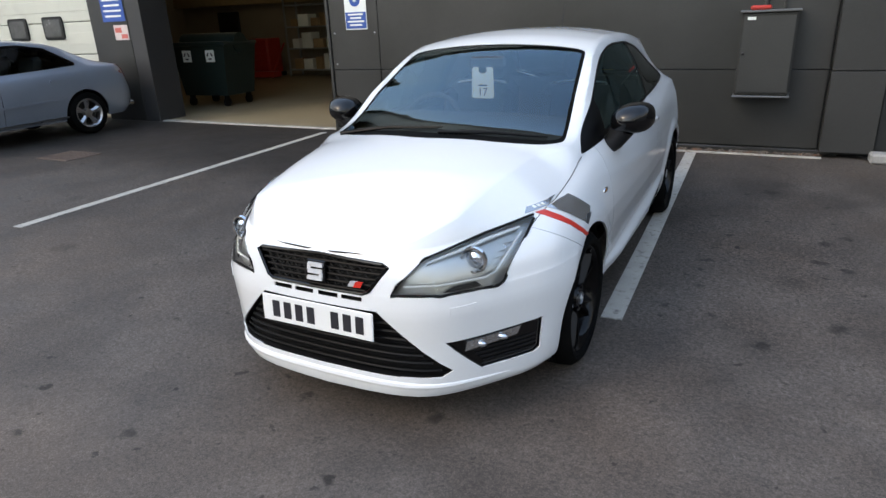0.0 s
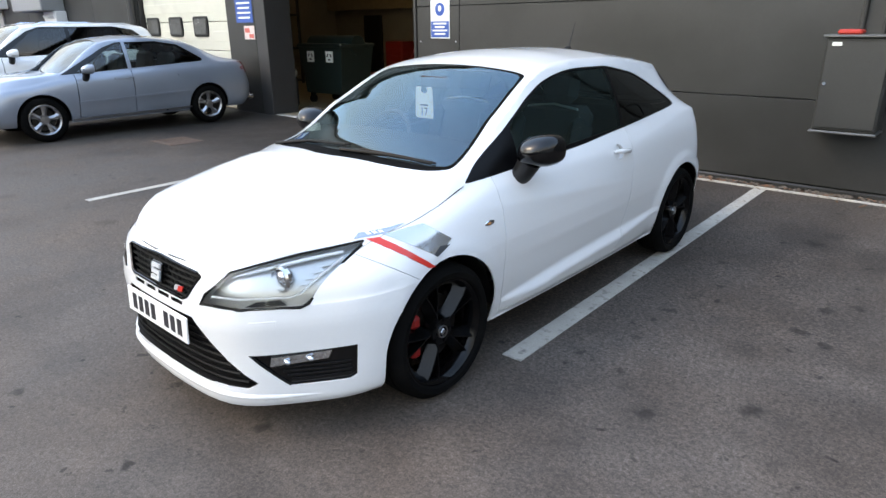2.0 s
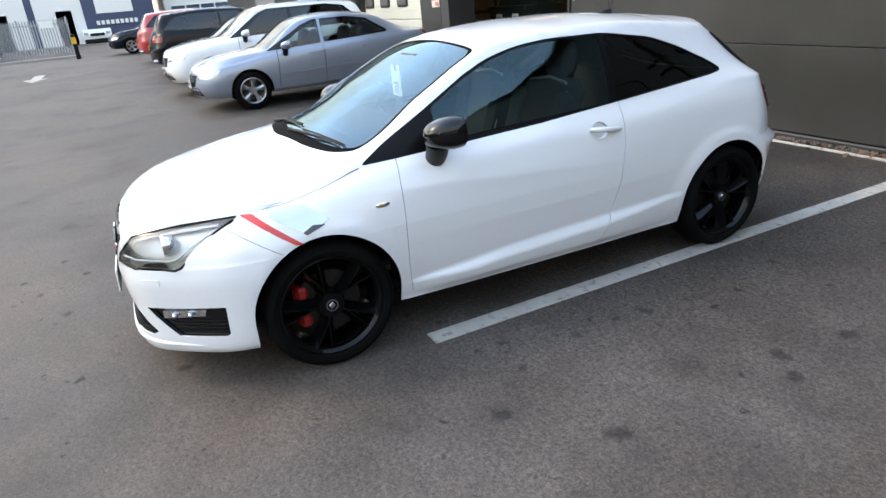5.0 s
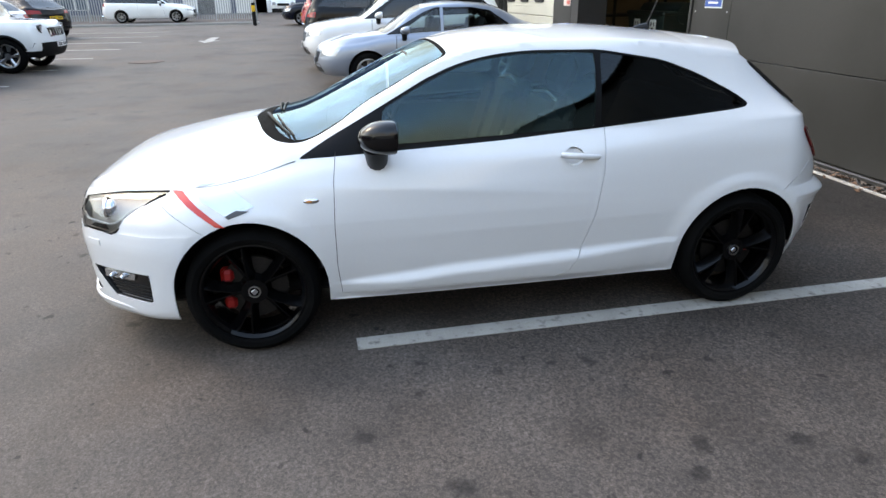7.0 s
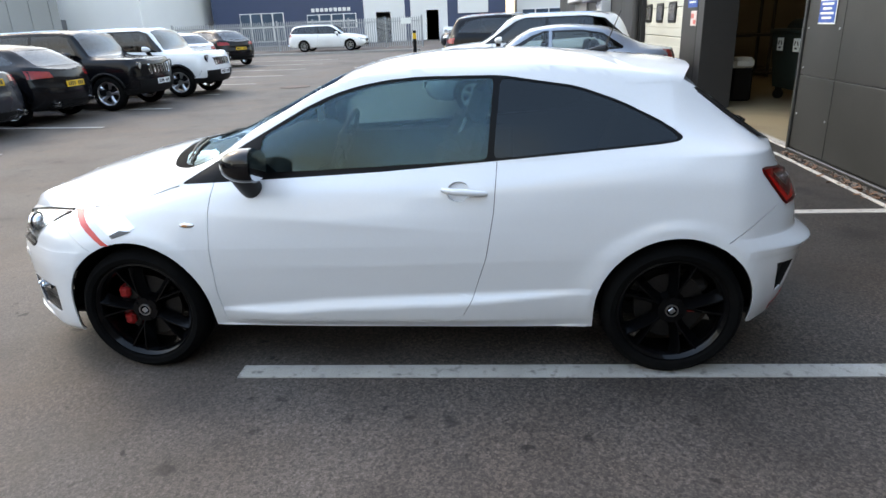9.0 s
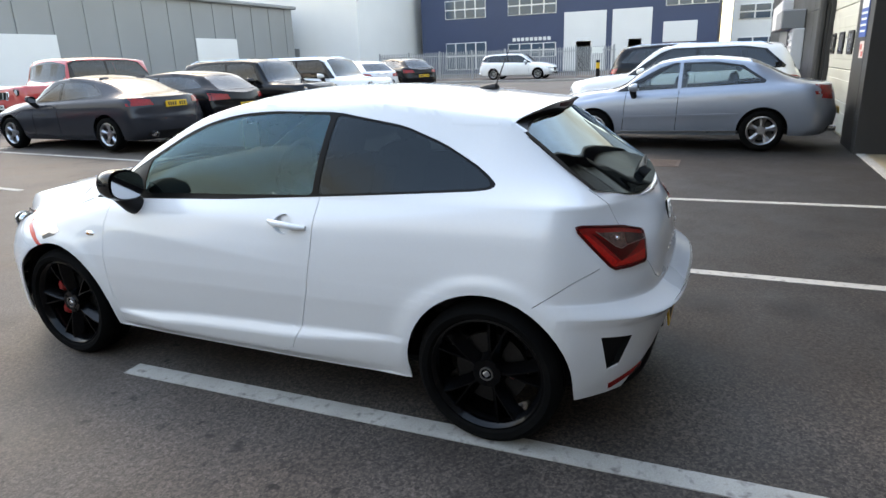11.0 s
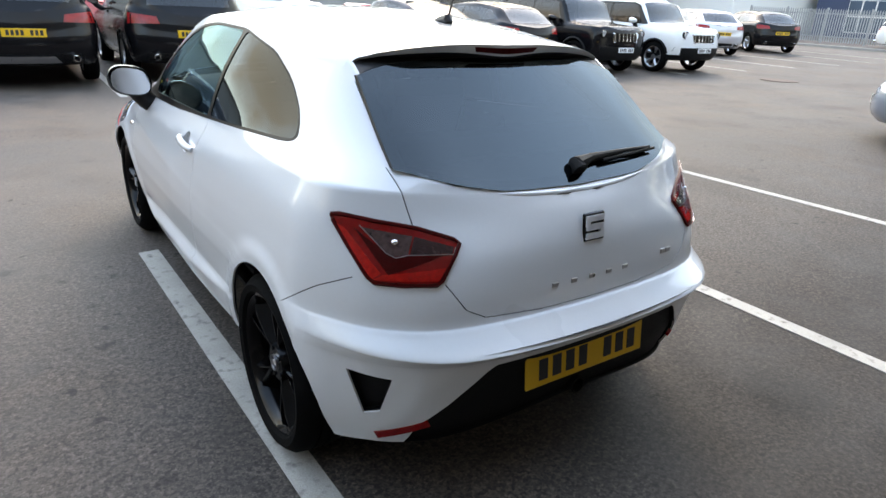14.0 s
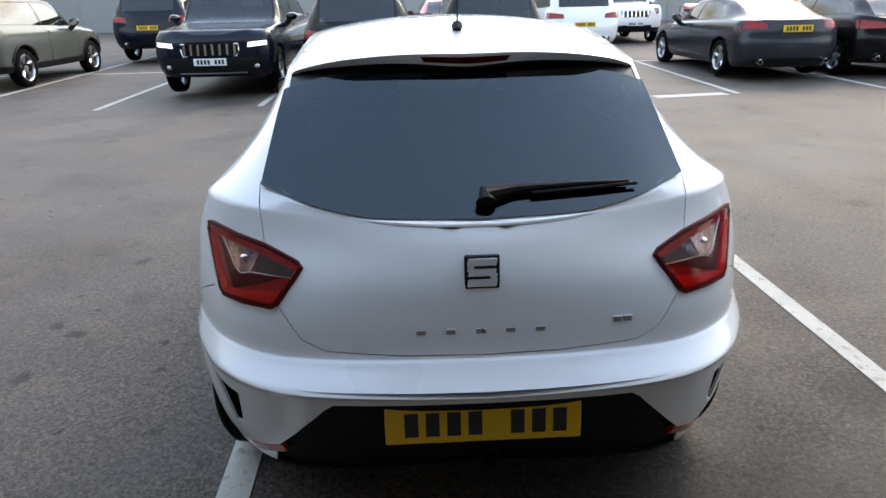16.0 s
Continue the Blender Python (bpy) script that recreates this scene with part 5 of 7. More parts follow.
    # wipers and scuttle
    top_at = lambda x, y, d=0.012: on(tree, (x, y, 3), (0, 0, -1))[0] + on(tree, (x, y, 3), (0, 0, -1))[1] * d  # noqa: E731
    for x0, x1 in ((0.08, 0.53), (-0.52, 0.02)):
        arm = part("wiper", Geo().tube([top_at(x0 - 0.02, 0.965 + 0.1 * abs(x0), 0.01), top_at((x0 + x1) / 2, 1.0 + 0.1 * abs((x0 + x1) / 2), 0.01), top_at(x1, 1.035 + 0.12 * abs(x1), 0.007)], [0.01, 0.007, 0.004], 7), BLACK_TRIM, car)
        part("wiper_blade", Geo().tube([top_at(x0 + 0.06, 1.02 + 0.07 * abs(x0), 0.006), top_at((x0 + x1) / 2, 1.025 + 0.1 * abs((x0 + x1) / 2), 0.006), top_at(x1 + 0.02, 1.05 + 0.13 * abs(x1), 0.006)], 0.005, 6), BLACK_TRIM, arm)
    # sides: handles, repeaters, decal
    for sgn, ray in ((1, from_left), (-1, from_right)):
        h, n = on(tree, (3 * sgn, 2.44, 0.872), (-sgn, 0, 0))
        part("door_handle", Geo().tube([h + Vector((sgn * 0.006, -0.095, 0.012)), h + Vector((sgn * 0.018, -0.06, 0.008)), h + Vector((sgn * 0.021, 0.0, 0.003)), h + Vector((sgn * 0.018, 0.06, -0.004)), h + Vector((sgn * 0.006, 0.098, -0.008))], [0.01, 0.014, 0.015, 0.014, 0.01], 14), WHITE, car)
        lamp = part("side_repeater", Geo().ball(on(tree, (3 * sgn, 1.178, 0.738), (-sgn, 0, 0))[0], (0.008, 0.036, 0.013), 18, 8), CHROME, car)
        part("repeater_lens", Geo().ball(on(tree, (3 * sgn, 1.17, 0.738), (-sgn, 0, 0))[0] + Vector((sgn * 0.003, 0, 0)), (0.007, 0.018, 0.009), 14, 8), AMBER, lamp)
        part("decal", patch(tree, [(0.57, 0.79), (0.619, 0.789), (0.795, 0.648), (0.758, 0.652)], ray, (30, 5), 0.0032, 0.004), RED_DECAL, car, "red stripe decal")
        part("decal", patch(tree, [(0.638, 0.796), (0.828, 0.803), (0.927, 0.728), (0.818, 0.684)], ray, (36, 18), 0.0022, 0.003), GREY_DECAL, car, "grey panel decal")
        part("decal", patch(tree, [(0.8, 0.694), (0.85, 0.716), (0.905, 0.71), (0.815, 0.682)], ray, (14, 6), 0.0032, 0.003), DARK_DECAL, car, "dark grey corner of the panel decal")
        part("decal", patch(tree, [(0.53, 0.794), (0.56, 0.81), (0.76, 0.815), (0.645, 0.797)], ray, (36, 8), 0.002, 0.003), PALE_DECAL, car, "pale grey panel decal")
        for i in range(3):
            part("print_bar", patch(tree, [(0.583 + 0.024 * i, 0.809), (0.598 + 0.024 * i, 0.8095), (0.602 + 0.024 * i, 0.8015), (0.587 + 0.024 * i, 0.801)], ray, (3, 2), 0.003, 0.002), PAPER, car)
    mirror_pair(car, (0.855, 1.475, 1.01), (0.215, 0.15, 0.17), BLACK_GLOSS)
    for sgn in (1, -1):
        lip = []
        for i in range(13):
            y = HUB_F + 0.37 + (HUB_R - HUB_F - 0.74) * i / 12
            for k in range(50):
                hit = on(tree, (sgn * 3, y, 0.14 + 0.005 * k), (-sgn, 0, 0))
                if hit[0] and sgn * hit[0].x > 0.6:
                    lip.append(hit[0] + Vector((-sgn * 0.004, 0, 0.004)))
                    break
        if len(lip) > 3:
            part("sill_lip", Geo().tube(lip, 0.008, 8), WHITE, car)
    add_wheels(car, "hero", TYRE_R, 0.215, 0.24, RIM_BLACK, 5, (HUB_F, HUB_R), 0.722, RED_CALIPER)
    # wheel housings, underside
    for y in (HUB_F, HUB_R):
        for sgn in (1, -1):
            g = Geo()
            n = 18
            ring = [(y + 0.36 * math.cos(math.pi * i / n), 0.315 + 0.36 * math.sin(math.pi * i / n)) for i in range(n + 1)]
            edge = 0.788 if y < 2 else 0.755
            vs = [(sgn * edge, a, b) for a, b in ring] + [(sgn * 0.5, a, b) for a, b in ring]
            g.add(vs, [(i, i + 1, n + 2 + i, n + 1 + i) for i in range(n)] + [tuple(range(n + 1, 2 * n + 2))])
            part("wheel_housing", g, BLACK_PLASTIC, car)
    part("underbody", Geo().box((0, 2.02, 0.25), (1.3, 3.5, 0.06), 0.02), BLACK_PLASTIC, car)
    # cabin
    part("cabin_floor", Geo().box((0, 2.3, 0.36), (1.3, 2.5, 0.06), 0.02), CABIN, car)
    part("dashboard", Geo().tube([(-0.66, 1.45, 0.86), (-0.3, 1.42, 0.89), (0.3, 1.42, 0.89), (0.66, 1.45, 0.86)], 0.15, 12).box((0, 1.25, 0.85), (1.32, 0.4, 0.14), 0.04), CABIN, car)
    part("headlining", Geo().box((0, 2.45, 1.325), (0.86, 0.9, 0.02), 0.008), HEADLINER, car)
    wheel_pts = [(-0.34 + 0.18 * math.cos(a), 1.66 + 0.07 * math.sin(a), 0.92 + 0.165 * math.sin(a)) for a in [2 * math.pi * i / 28 for i in range(28)]]
    steer = part("steering_wheel", Geo().tube(wheel_pts, 0.016, 8, True), CABIN, car)
    part("steering_boss", Geo().ball((-0.34, 1.64, 0.915), (0.07, 0.03, 0.06)).box((-0.34, 1.65, 0.915), (0.32, 0.02, 0.03), 0.008).box((-0.34, 1.645, 0.85), (0.04, 0.02, 0.12), 0.008), CABIN, steer)
    for x in (-0.34, 0.34):
        tilt = Matrix.Rotation(-0.32, 3, "X")
        back = Geo().box((x, 2.38, 0.82), (0.5, 0.13, 0.6), 0.05, tilt)
        for s in (-1, 1):
            back.box((x + s * 0.21, 2.34, 0.8), (0.09, 0.2, 0.5), 0.04, tilt)
        seat = part("front_seat", back, SEAT, car)
        part("seat_cushion", Geo().box((x, 2.08, 0.52), (0.5, 0.5, 0.16), 0.05).box((x - 0.21, 2.08, 0.56), (0.09, 0.46, 0.14), 0.04).box((x + 0.21, 2.08, 0.56), (0.09, 0.46, 0.14), 0.04), SEAT, seat)
        part("head_restraint", Geo().box((x, 2.5, 1.2), (0.25, 0.09, 0.19), 0.045, tilt), SEAT, seat)
        for s in (-1, 1):
            part("restraint_post", Geo().tube([(x + s * 0.05, 2.47, 1.06), (x + s * 0.05, 2.5, 1.14)], 0.007, 6), CHROME, seat)
            edge = [(x + s * 0.245, 2.235, 0.6), (x + s * 0.25, 2.3, 0.8), (x + s * 0.235, 2.375, 1.0), (x + s * 0.17, 2.415, 1.09), (x, 2.425, 1.11)]
            part("seat_piping", Geo().tube(edge, 0.008, 6), SEAT_TRIM, seat)
    part("rear_seat", Geo().box((0, 3.25, 0.76), (1.18, 0.14, 0.6), 0.05, Matrix.Rotation(-0.4, 3, "X")).box((0, 2.95, 0.52), (1.18, 0.5, 0.16), 0.05), SEAT, car)
    part("parcel_shelf", Geo().box((0, 3.55, 0.93), (1.1, 0.5, 0.02), 0.008), CABIN, car)
    part("rear_mirror", Geo().box((0, 1.72, 1.27), (0.22, 0.03, 0.065), 0.014), CABIN, car)
    for sgn in (1, -1):
        part("door_card", Geo().box((sgn * 0.69, 2.0, 0.68), (0.04, 1.35, 0.5), 0.015), CABIN, car)
    # price hanger behind the windscreen
    tag = part("hanger_card", Geo().prism([(-0.056, -0.1), (-0.047, -0.11), (0.047, -0.11), (0.056, -0.1), (0.052, 0.065), (0.042, 0.075), (0.016, 0.072), (0.022, 0.052), (0.012, 0.04), (0, 0.036), (-0.012, 0.04), (-0.022, 0.052), (-0.016, 0.072), (-0.042, 0.075), (-0.052, 0.065)], lambda p, q, d: (0.01 + 1.2 * p, 1.62 + d, 1.185 + 0.92 * q), 0, 0.002), PAPER, car, "white hanging card numbered 17")
    text = bpy.data.curves.new("card_number", "FONT")
    text.body, text.size, text.align_x = "17", 0.06, "CENTER"
    text.extrude = 0.0005
    number = new("card_number", text)
    number.data.materials.append(INK)
    number.parent, number.matrix_basis = tag, pose(0.01, 1.6185, 1.1, 90, 0, 0)
    part("print_bar", Geo().box((0.01, 1.619, 1.155), (0.055, 0.001, 0.008)), INK, tag)


# ---- other vehicles ----
def paint(name, rgb, metal=0.0, rough=0.32):
    dark = max(rgb) < 0.13
    return material(name, rgb, 0.2 if dark else rough, metal, vary=0.04, scale=2, coat=0.2 if dark else 1.0, spec=0.15 if dark else 0.5, stain=tuple(c * 0.85 for c in rgb), stain_scale=1.2, stain_at=(0.5, 0.9))


PAINT = {
    "silver_blue": paint("silver_blue_paint", (0.27, 0.31, 0.37), 0.45),
    "white": paint("fleet_white_paint", (0.76, 0.77, 0.77)),
    "black": paint("black_paint", (0.004, 0.004, 0.005)),
    "navy": paint("navy_paint", (0.004, 0.006, 0.013)),
    "dark_grey": paint("dark_grey_paint", (0.03, 0.032, 0.039), 0.3),
    "green_grey": paint("green_grey_paint", (0.11, 0.115, 0.1), 0.3),
    "red": paint("red_paint", (0.42, 0.02, 0.02)),
    "blue": paint("blue_paint", (0.02, 0.08, 0.4)),
    "silver": paint("silver_paint", (0.5, 0.5, 0.52), 0.4),
}


def shape(L, W, H, hub, base, r, nose, cowl, ws, wt, rr, rg, zrg, tail, belt, sill=0.24, boxy=0.0, a=0.5, b=0.4):
    """nose, cowl: bonnet heights; ws, wt: foot and top of the windscreen; rr: roof's rear end; rg, zrg: foot of the rear glass."""
    return dict(L=L, W=W, H=H, hub=hub, base=base, r=r, nose=nose, cowl=cowl, ws=ws, wt=wt, rr=rr, rg=rg, zrg=zrg, tail=tail, belt=belt, sill=sill, boxy=boxy, a=a, b=b)


SALOON = shape(4.57, 1.77, 1.46, 0.93, 2.58, 0.316, 0.72, 0.97, 1.15, 1.98, 3.25, 4.0, 1.08, 0.98, (0.92, 1.02))
SPORT_SALOON = shape(4.64, 1.86, 1.43, 0.86, 2.82, 0.335, 0.7, 0.98, 1.35, 2.15, 3.3, 4.15, 1.07, 0.98, (0.93, 1.02), 0.22)
SUV = shape(4.6, 1.88, 1.66, 0.9, 2.7, 0.36, 0.88, 1.1, 1.2, 2.0, 4.1, 4.5, 1.1, 1.0, (1.06, 1.14), 0.3, 0.5)
BIG_SUV = shape(4.82, 1.94, 1.76, 0.9, 2.91, 0.385, 0.99, 1.14, 1.3, 1.95, 4.35, 4.7, 1.2, 1.1, (1.14, 1.2), 0.34, 0.8, 0.34, 0.3)
BOX_SUV = shape(4.24, 1.81, 1.69, 0.82, 2.57, 0.345, 0.98, 1.12, 1.05, 1.55, 3.85, 4.12, 1.12, 1.0, (1.08, 1.14), 0.3, 0.9, 0.3, 0.3)
HATCH = shape(4.3, 1.79, 1.45, 0.88, 2.62, 0.315, 0.74, 1.0, 1.1, 1.9, 3.45, 4.1, 1.0, 0.95, (0.95, 1.06))
ESTATE = shape(4.75, 1.8, 1.5, 0.92, 2.75, 0.316, 0.72, 0.98, 1.2, 1.98, 4.25, 4.62, 1.05, 0.98, (0.94, 1.02))
OFF_ROADER = shape(4.4, 1.88, 1.84, 0.65, 2.6, 0.39, 1.08, 1.18, 1.35, 1.6, 4.1, 4.3, 1.25, 1.1, (1.16, 1.2), 0.4, 1.0, 0.22, 0.2)


def rise(x, y):
    """The yard climbs gently away from the workshop wall."""
    near = min(max((7.8 - y) / 3.0, 0), 1)
    return 0.016 * min(math.hypot(max(0, -x - 8.5), max(0, -y - 1)), 21) * near * near * (3 - 2 * near)


def other_car(name, label, S, colour, x, y, turn=0.0, rails=False, front_plate=PLATE_WHITE, rim=None, low=False, lamp_high=0.0, lit=False, slots=0, arches=False, skid=False):
    """x, y: the middle of the nose where turn is 0 (nose towards -y), otherwise the middle of the car; turn in degrees."""
    L, W, H = S["L"], S["W"], S["H"]
    S = dict(S, rg=min(S["rg"], L - 0.17))
    half = W / 2
    up_z = rise(x, y + (L / 2 if turn == 0 else 0))
    at = Matrix.Translation((x, y, up_z)) if turn == 0 else Matrix.Translation((x, y, up_z)) @ Matrix.Rotation(radians(turn), 4, "Z") @ Matrix.Translation((0, -L / 2, 0))
    car = thing(name, label, "car", at, "parked cars")
    f = np.array([0, 0.12, 0.3, 0.48, 0.64, 0.8, 0.92, 1.0])
    wide = (0.92, 0.96, 0.985, 1.0, 1.0, 0.985, 0.955, 0.9 + 0.02 * S["boxy"])
    fy = (0.1, 0.04, 0.0, 0.0, 0.015, 0.03, 0.05, 0.08)
    ry = (0.12, 0.04, 0.0, 0.0, 0.03, 0.05, 0.08, 0.1)
    b1, b2 = S["belt"]
    loops = []
    for i, q in enumerate(f):
        z = lambda top: S["sill"] + q * (top - S["sill"])  # noqa: E731
        corner = S["nose"] + 0.06
        loops.append((z(S["nose"]), z(corner), z(b1 - 0.03), z(b2 - 0.02), z(S["tail"]), fy[i], L - ry[i], half * wide[i] * 0.975, half * wide[i], half * wide[i] * 0.985, S["a"], S["b"]))
    top_f = 0.67 + 0.09 * S["boxy"]
    zc = curve((0.08, S["nose"]), (0.2, S["nose"] + 0.07), (S["ws"] * 0.6, S["cowl"] - 0.05), (S["ws"], S["cowl"]), (S["wt"], H - 0.05), ((S["wt"] + S["rr"]) / 2 - 0.1, H), (S["rr"], H - 0.06), (S["rg"], S["zrg"]), (L - 0.1, S["tail"] + (0.02 if S["rg"] < L - 0.3 else 0)))
    xe = curve((0, half * 0.6), (S["ws"], half * 0.82), (S["wt"], half * (top_f + 0.02)), ((S["wt"] + S["rr"]) / 2, half * top_f), (S["rr"], half * (top_f - 0.05)), (S["rg"], half * 0.66), (L, half * 0.4))
    k = curve((0, 0.85), (S["ws"] - 0.1, 0.6), (S["ws"] + 0.1, 0.45), (S["ws"] * 0.45 + S["wt"] * 0.55, 0.82), (S["wt"], 0.9), (S["rr"], 0.87), (S["rg"], 0.7), (L, 0.6))
    bm = loops_skin(loops, zc, xe, k, None, n=(9, 34, 9), sub=3, ns=6, nt=6)
    bm.normal_update()
    tree = BVHTree.FromBMesh(bm)
    hubs = (S["hub"], S["hub"] + S["base"])
    for h in hubs:
        both_sides(bm, arch(h, S["r"], S["r"] + 0.045, 14), SIDE, -1, lambda c: c.x > 0.3 and c.z < b1 - 0.05)
    up = H - 0.1
    roof_end = S["rr"] + (0.15 if S["rg"] < L - 0.3 or S["boxy"] == 0 else -0.02)
    outline = [(S["ws"] + 0.12, b1 + 0.0), (roof_end + 0.1, b2 + 0.01), (roof_end + 0.12, b2 + 0.05), (roof_end - 0.22, up - 0.06), (roof_end - 0.6, up), (S["wt"] + 0.2, up), (S["wt"] - 0.02, up - 0.07)]
    both_sides(bm, outline, SIDE, TRIM, lambda c: c.x > 0.3 and c.z > b1 - 0.06)
    pil = S["ws"] + (roof_end - S["ws"]) * 0.5
    if S["hub"] == 0.93:
        both_sides(bm, [(pil - 0.036, b1 - 0.05), (pil + 0.026, b1 - 0.05), (pil + 0.035, up + 0.05), (pil - 0.016, up + 0.05)], SIDE, HEAD, lambda c: c.x > 0.3 and c.z > b1 - 0.06)
    both_sides(bm, [(S["ws"] + 0.34, b1 + 0.03), (pil - 0.04, b1 + 0.05), (pil - 0.02, up - 0.025), (S["wt"] + 0.2, up - 0.025), (S["wt"] + 0.04, up - 0.09)], SIDE, WIN_F, lambda c: c.x > 0.3 and c.z > b1)
    both_sides(bm, [(pil + 0.03, b1 + 0.05), (roof_end + 0.04, b2 + 0.035), (roof_end + 0.05, b2 + 0.06), (roof_end - 0.26, up - 0.08), (roof_end - 0.62, up - 0.025), (pil + 0.04, up - 0.025)], SIDE, WIN_R, lambda c: c.x > 0.3 and c.z > b1)
    e0, e1 = half * 0.8, half * (top_f - 0.03)
    cut(bm, [(-e0, S["ws"] + 0.1), (-e0 * 0.6, S["ws"] + 0.01), (0, S["ws"] - 0.03), (e0 * 0.6, S["ws"] + 0.01), (e0, S["ws"] + 0.1), (e1, S["wt"] - 0.05), (0, S["wt"] - 0.01), (-e1, S["wt"] - 0.05)], PLAN, SCREEN, lambda c: c.z > b1 - 0.1 and c.y < S["wt"] + 0.1)
    g1 = half * (top_f - 0.08)
    if S["rg"] < L - 0.3:
        cut(bm, [(-g1, S["rr"] + 0.06), (g1, S["rr"] + 0.06), (half * 0.62, S["rg"] - 0.02), (-half * 0.62, S["rg"] - 0.02)], PLAN, REAR_GLASS, lambda c: c.z > 0.9 and c.y > S["rr"])
    else:
        cut(bm, [(-half * 0.66, S["zrg"] + 0.04), (half * 0.66, S["zrg"] + 0.04), (g1, H - 0.13), (-g1, H - 0.13)], FACE, REAR_GLASS, lambda c: c.z > 0.9 and c.y > S["rr"] - 0.05)
    if low:
        both_sides(bm, [(-1, 0.0), (L + 1, 0.0), (L + 1, S["sill"] + 0.13), (-1, S["sill"] + 0.13)], SIDE, DIFFUSER, lambda c: True)
    gap(bm, [(S["ws"] + 0.3, b1), (S["ws"] + 0.26, S["sill"] + 0.06)], SIDE, lambda c: c.x > 0.5 and c.z < b1 + 0.01, 0.01)
    gap(bm, [(pil, b1 + 0.03), (pil - 0.03, S["sill"] + 0.06)], SIDE, lambda c: c.x > 0.5 and c.z < b1 + 0.03, 0.01)
    bm.normal_update()
    lab = lambda *n: (lambda l, fc: l in n)  # noqa: E731
    left = lambda n: (lambda l, fc: l == n and fc.calc_center_median().x > 0)  # noqa: E731
    right = lambda n: (lambda l, fc: l == n and fc.calc_center_median().x < 0)  # noqa: E731
    lift("body", bm, lab(BODY), PAINT[colour], car, flange=0.02)
    lift("body_lining", bm, lab(BODY), BLACK_SATIN, car, push=-0.025, flange=0)
    lift("lower_cladding", bm, lab(DIFFUSER), BLACK_PLASTIC, car)
    for pick in (left, right):
        lift("window_trim", bm, pick(TRIM), BLACK_GLOSS, car, push=-0.002)
        lift("door_pillar", bm, pick(HEAD), PAINT[colour], car)
        for n in (WIN_F, WIN_R):
            lift("side_window", bm, pick(n), CLEAR_CAR_GLASS if S["hub"] == 0.93 else CAR_GLASS, car, push=-0.006, flange=0)
    lift("windscreen", bm, lab(SCREEN), CAR_GLASS, car, push=-0.003, flange=0.01)
    lift("rear_window", bm, lab(REAR_GLASS), CAR_GLASS, car, push=-0.003, flange=0.01)
    zl = S["nose"] - 0.14 + lamp_high
    zt = S["tail"] - 0.1 + lamp_high
    for sg in (1, -1):
        if slots and S["boxy"] > 0.85:
            h = on(tree, (sg * half * 0.7, -3, zl + 0.045), (0, 1, 0))[0]
            bowl = part("headlight", Geo().lathe([(0.05, 0.09), (-0.012, 0.092), (-0.016, 0.08), (0.0, 0.075), (0.002, 0.001)], "y", h, 22), BLACK_GLOSS, car)
            part("lamp_lens", Geo().ball(h, (0.07, 0.012, 0.07), 16, 8), HEADLAMP, bowl)
        else:
            part("headlight", patch(tree, [(sg * half * 0.6, zl), (sg * half * 0.9, zl + 0.025), (sg * half * 0.9, zl + 0.095), (sg * half * 0.62, zl + 0.075)] if lit else [(sg * half * 0.5, zl - 0.03), (sg * half * 0.93, zl + 0.02), (sg * half * 0.93, zl + 0.13), (sg * half * 0.58, zl + 0.08)], from_front, (6, 3), 0.006), HEADLAMP_LIT if lit else HEADLAMP, car)
        part("tail_lamp", patch(tree, [(sg * half * 0.52, zt - 0.02), (sg * half * 0.95, zt - 0.03), (sg * half * 0.93, zt + 0.12), (sg * half * 0.55, zt + 0.08)], from_rear, (6, 3), 0.006), TAIL_OTHER, car)
        if rails:
            part("roof_rail", Geo().tube([on(tree, (sg * half * (top_f - 0.08), yy, 4), (0, 0, -1))[0] + Vector((0, 0, dz)) for yy, dz in ((S["wt"] + 0.15, 0.0), (S["wt"] + 0.3, 0.045), (S["rr"] - 0.35, 0.045), (S["rr"] - 0.15, 0.0))], 0.014, 6), CHROME, car)
        part("door_handle", patch(tree, [(pil - 0.28, b1 - 0.1), (pil - 0.08, b1 - 0.1), (pil - 0.08, b1 - 0.07), (pil - 0.28, b1 - 0.07)], from_left if sg > 0 else from_right, (2, 1), 0.02, 0.02), PAINT[colour], car)
    part("grille", patch(tree, [(-half * 0.42, zl - 0.12), (half * 0.42, zl - 0.12), (half * 0.5, zl + 0.06), (-half * 0.5, zl + 0.06)], from_front, (8, 3), 0.004), BLACK_GLOSS, car)
    for i in range(slots):
        xx = (-0.43 + 0.86 * i / (slots - 1)) * half * 0.95
        part("grille_bar", patch(tree, [(xx - 0.018, zl - 0.11), (xx + 0.018, zl - 0.11), (xx + 0.018, zl + 0.055), (xx - 0.018, zl + 0.055)], from_front, (1, 3), 0.016, 0.016), CHROME, car)
    if slots:
        part("grille_frame", Geo().tube([on(tree, (px * half, -3, zl + pz), (0, 1, 0))[0] for px, pz in ((-0.44, -0.125), (0.44, -0.125), (0.47, -0.04), (0.47, 0.06), (-0.47, 0.06), (-0.47, -0.04))], 0.012, 6, True), CHROME, car)
    part("lower_grille", patch(tree, [(-half * 0.6, S["sill"] + 0.06), (half * 0.6, S["sill"] + 0.06), (half * 0.55, S["sill"] + 0.2), (-half * 0.55, S["sill"] + 0.2)], from_front, (8, 2), 0.004), BLACK_PLASTIC, car)
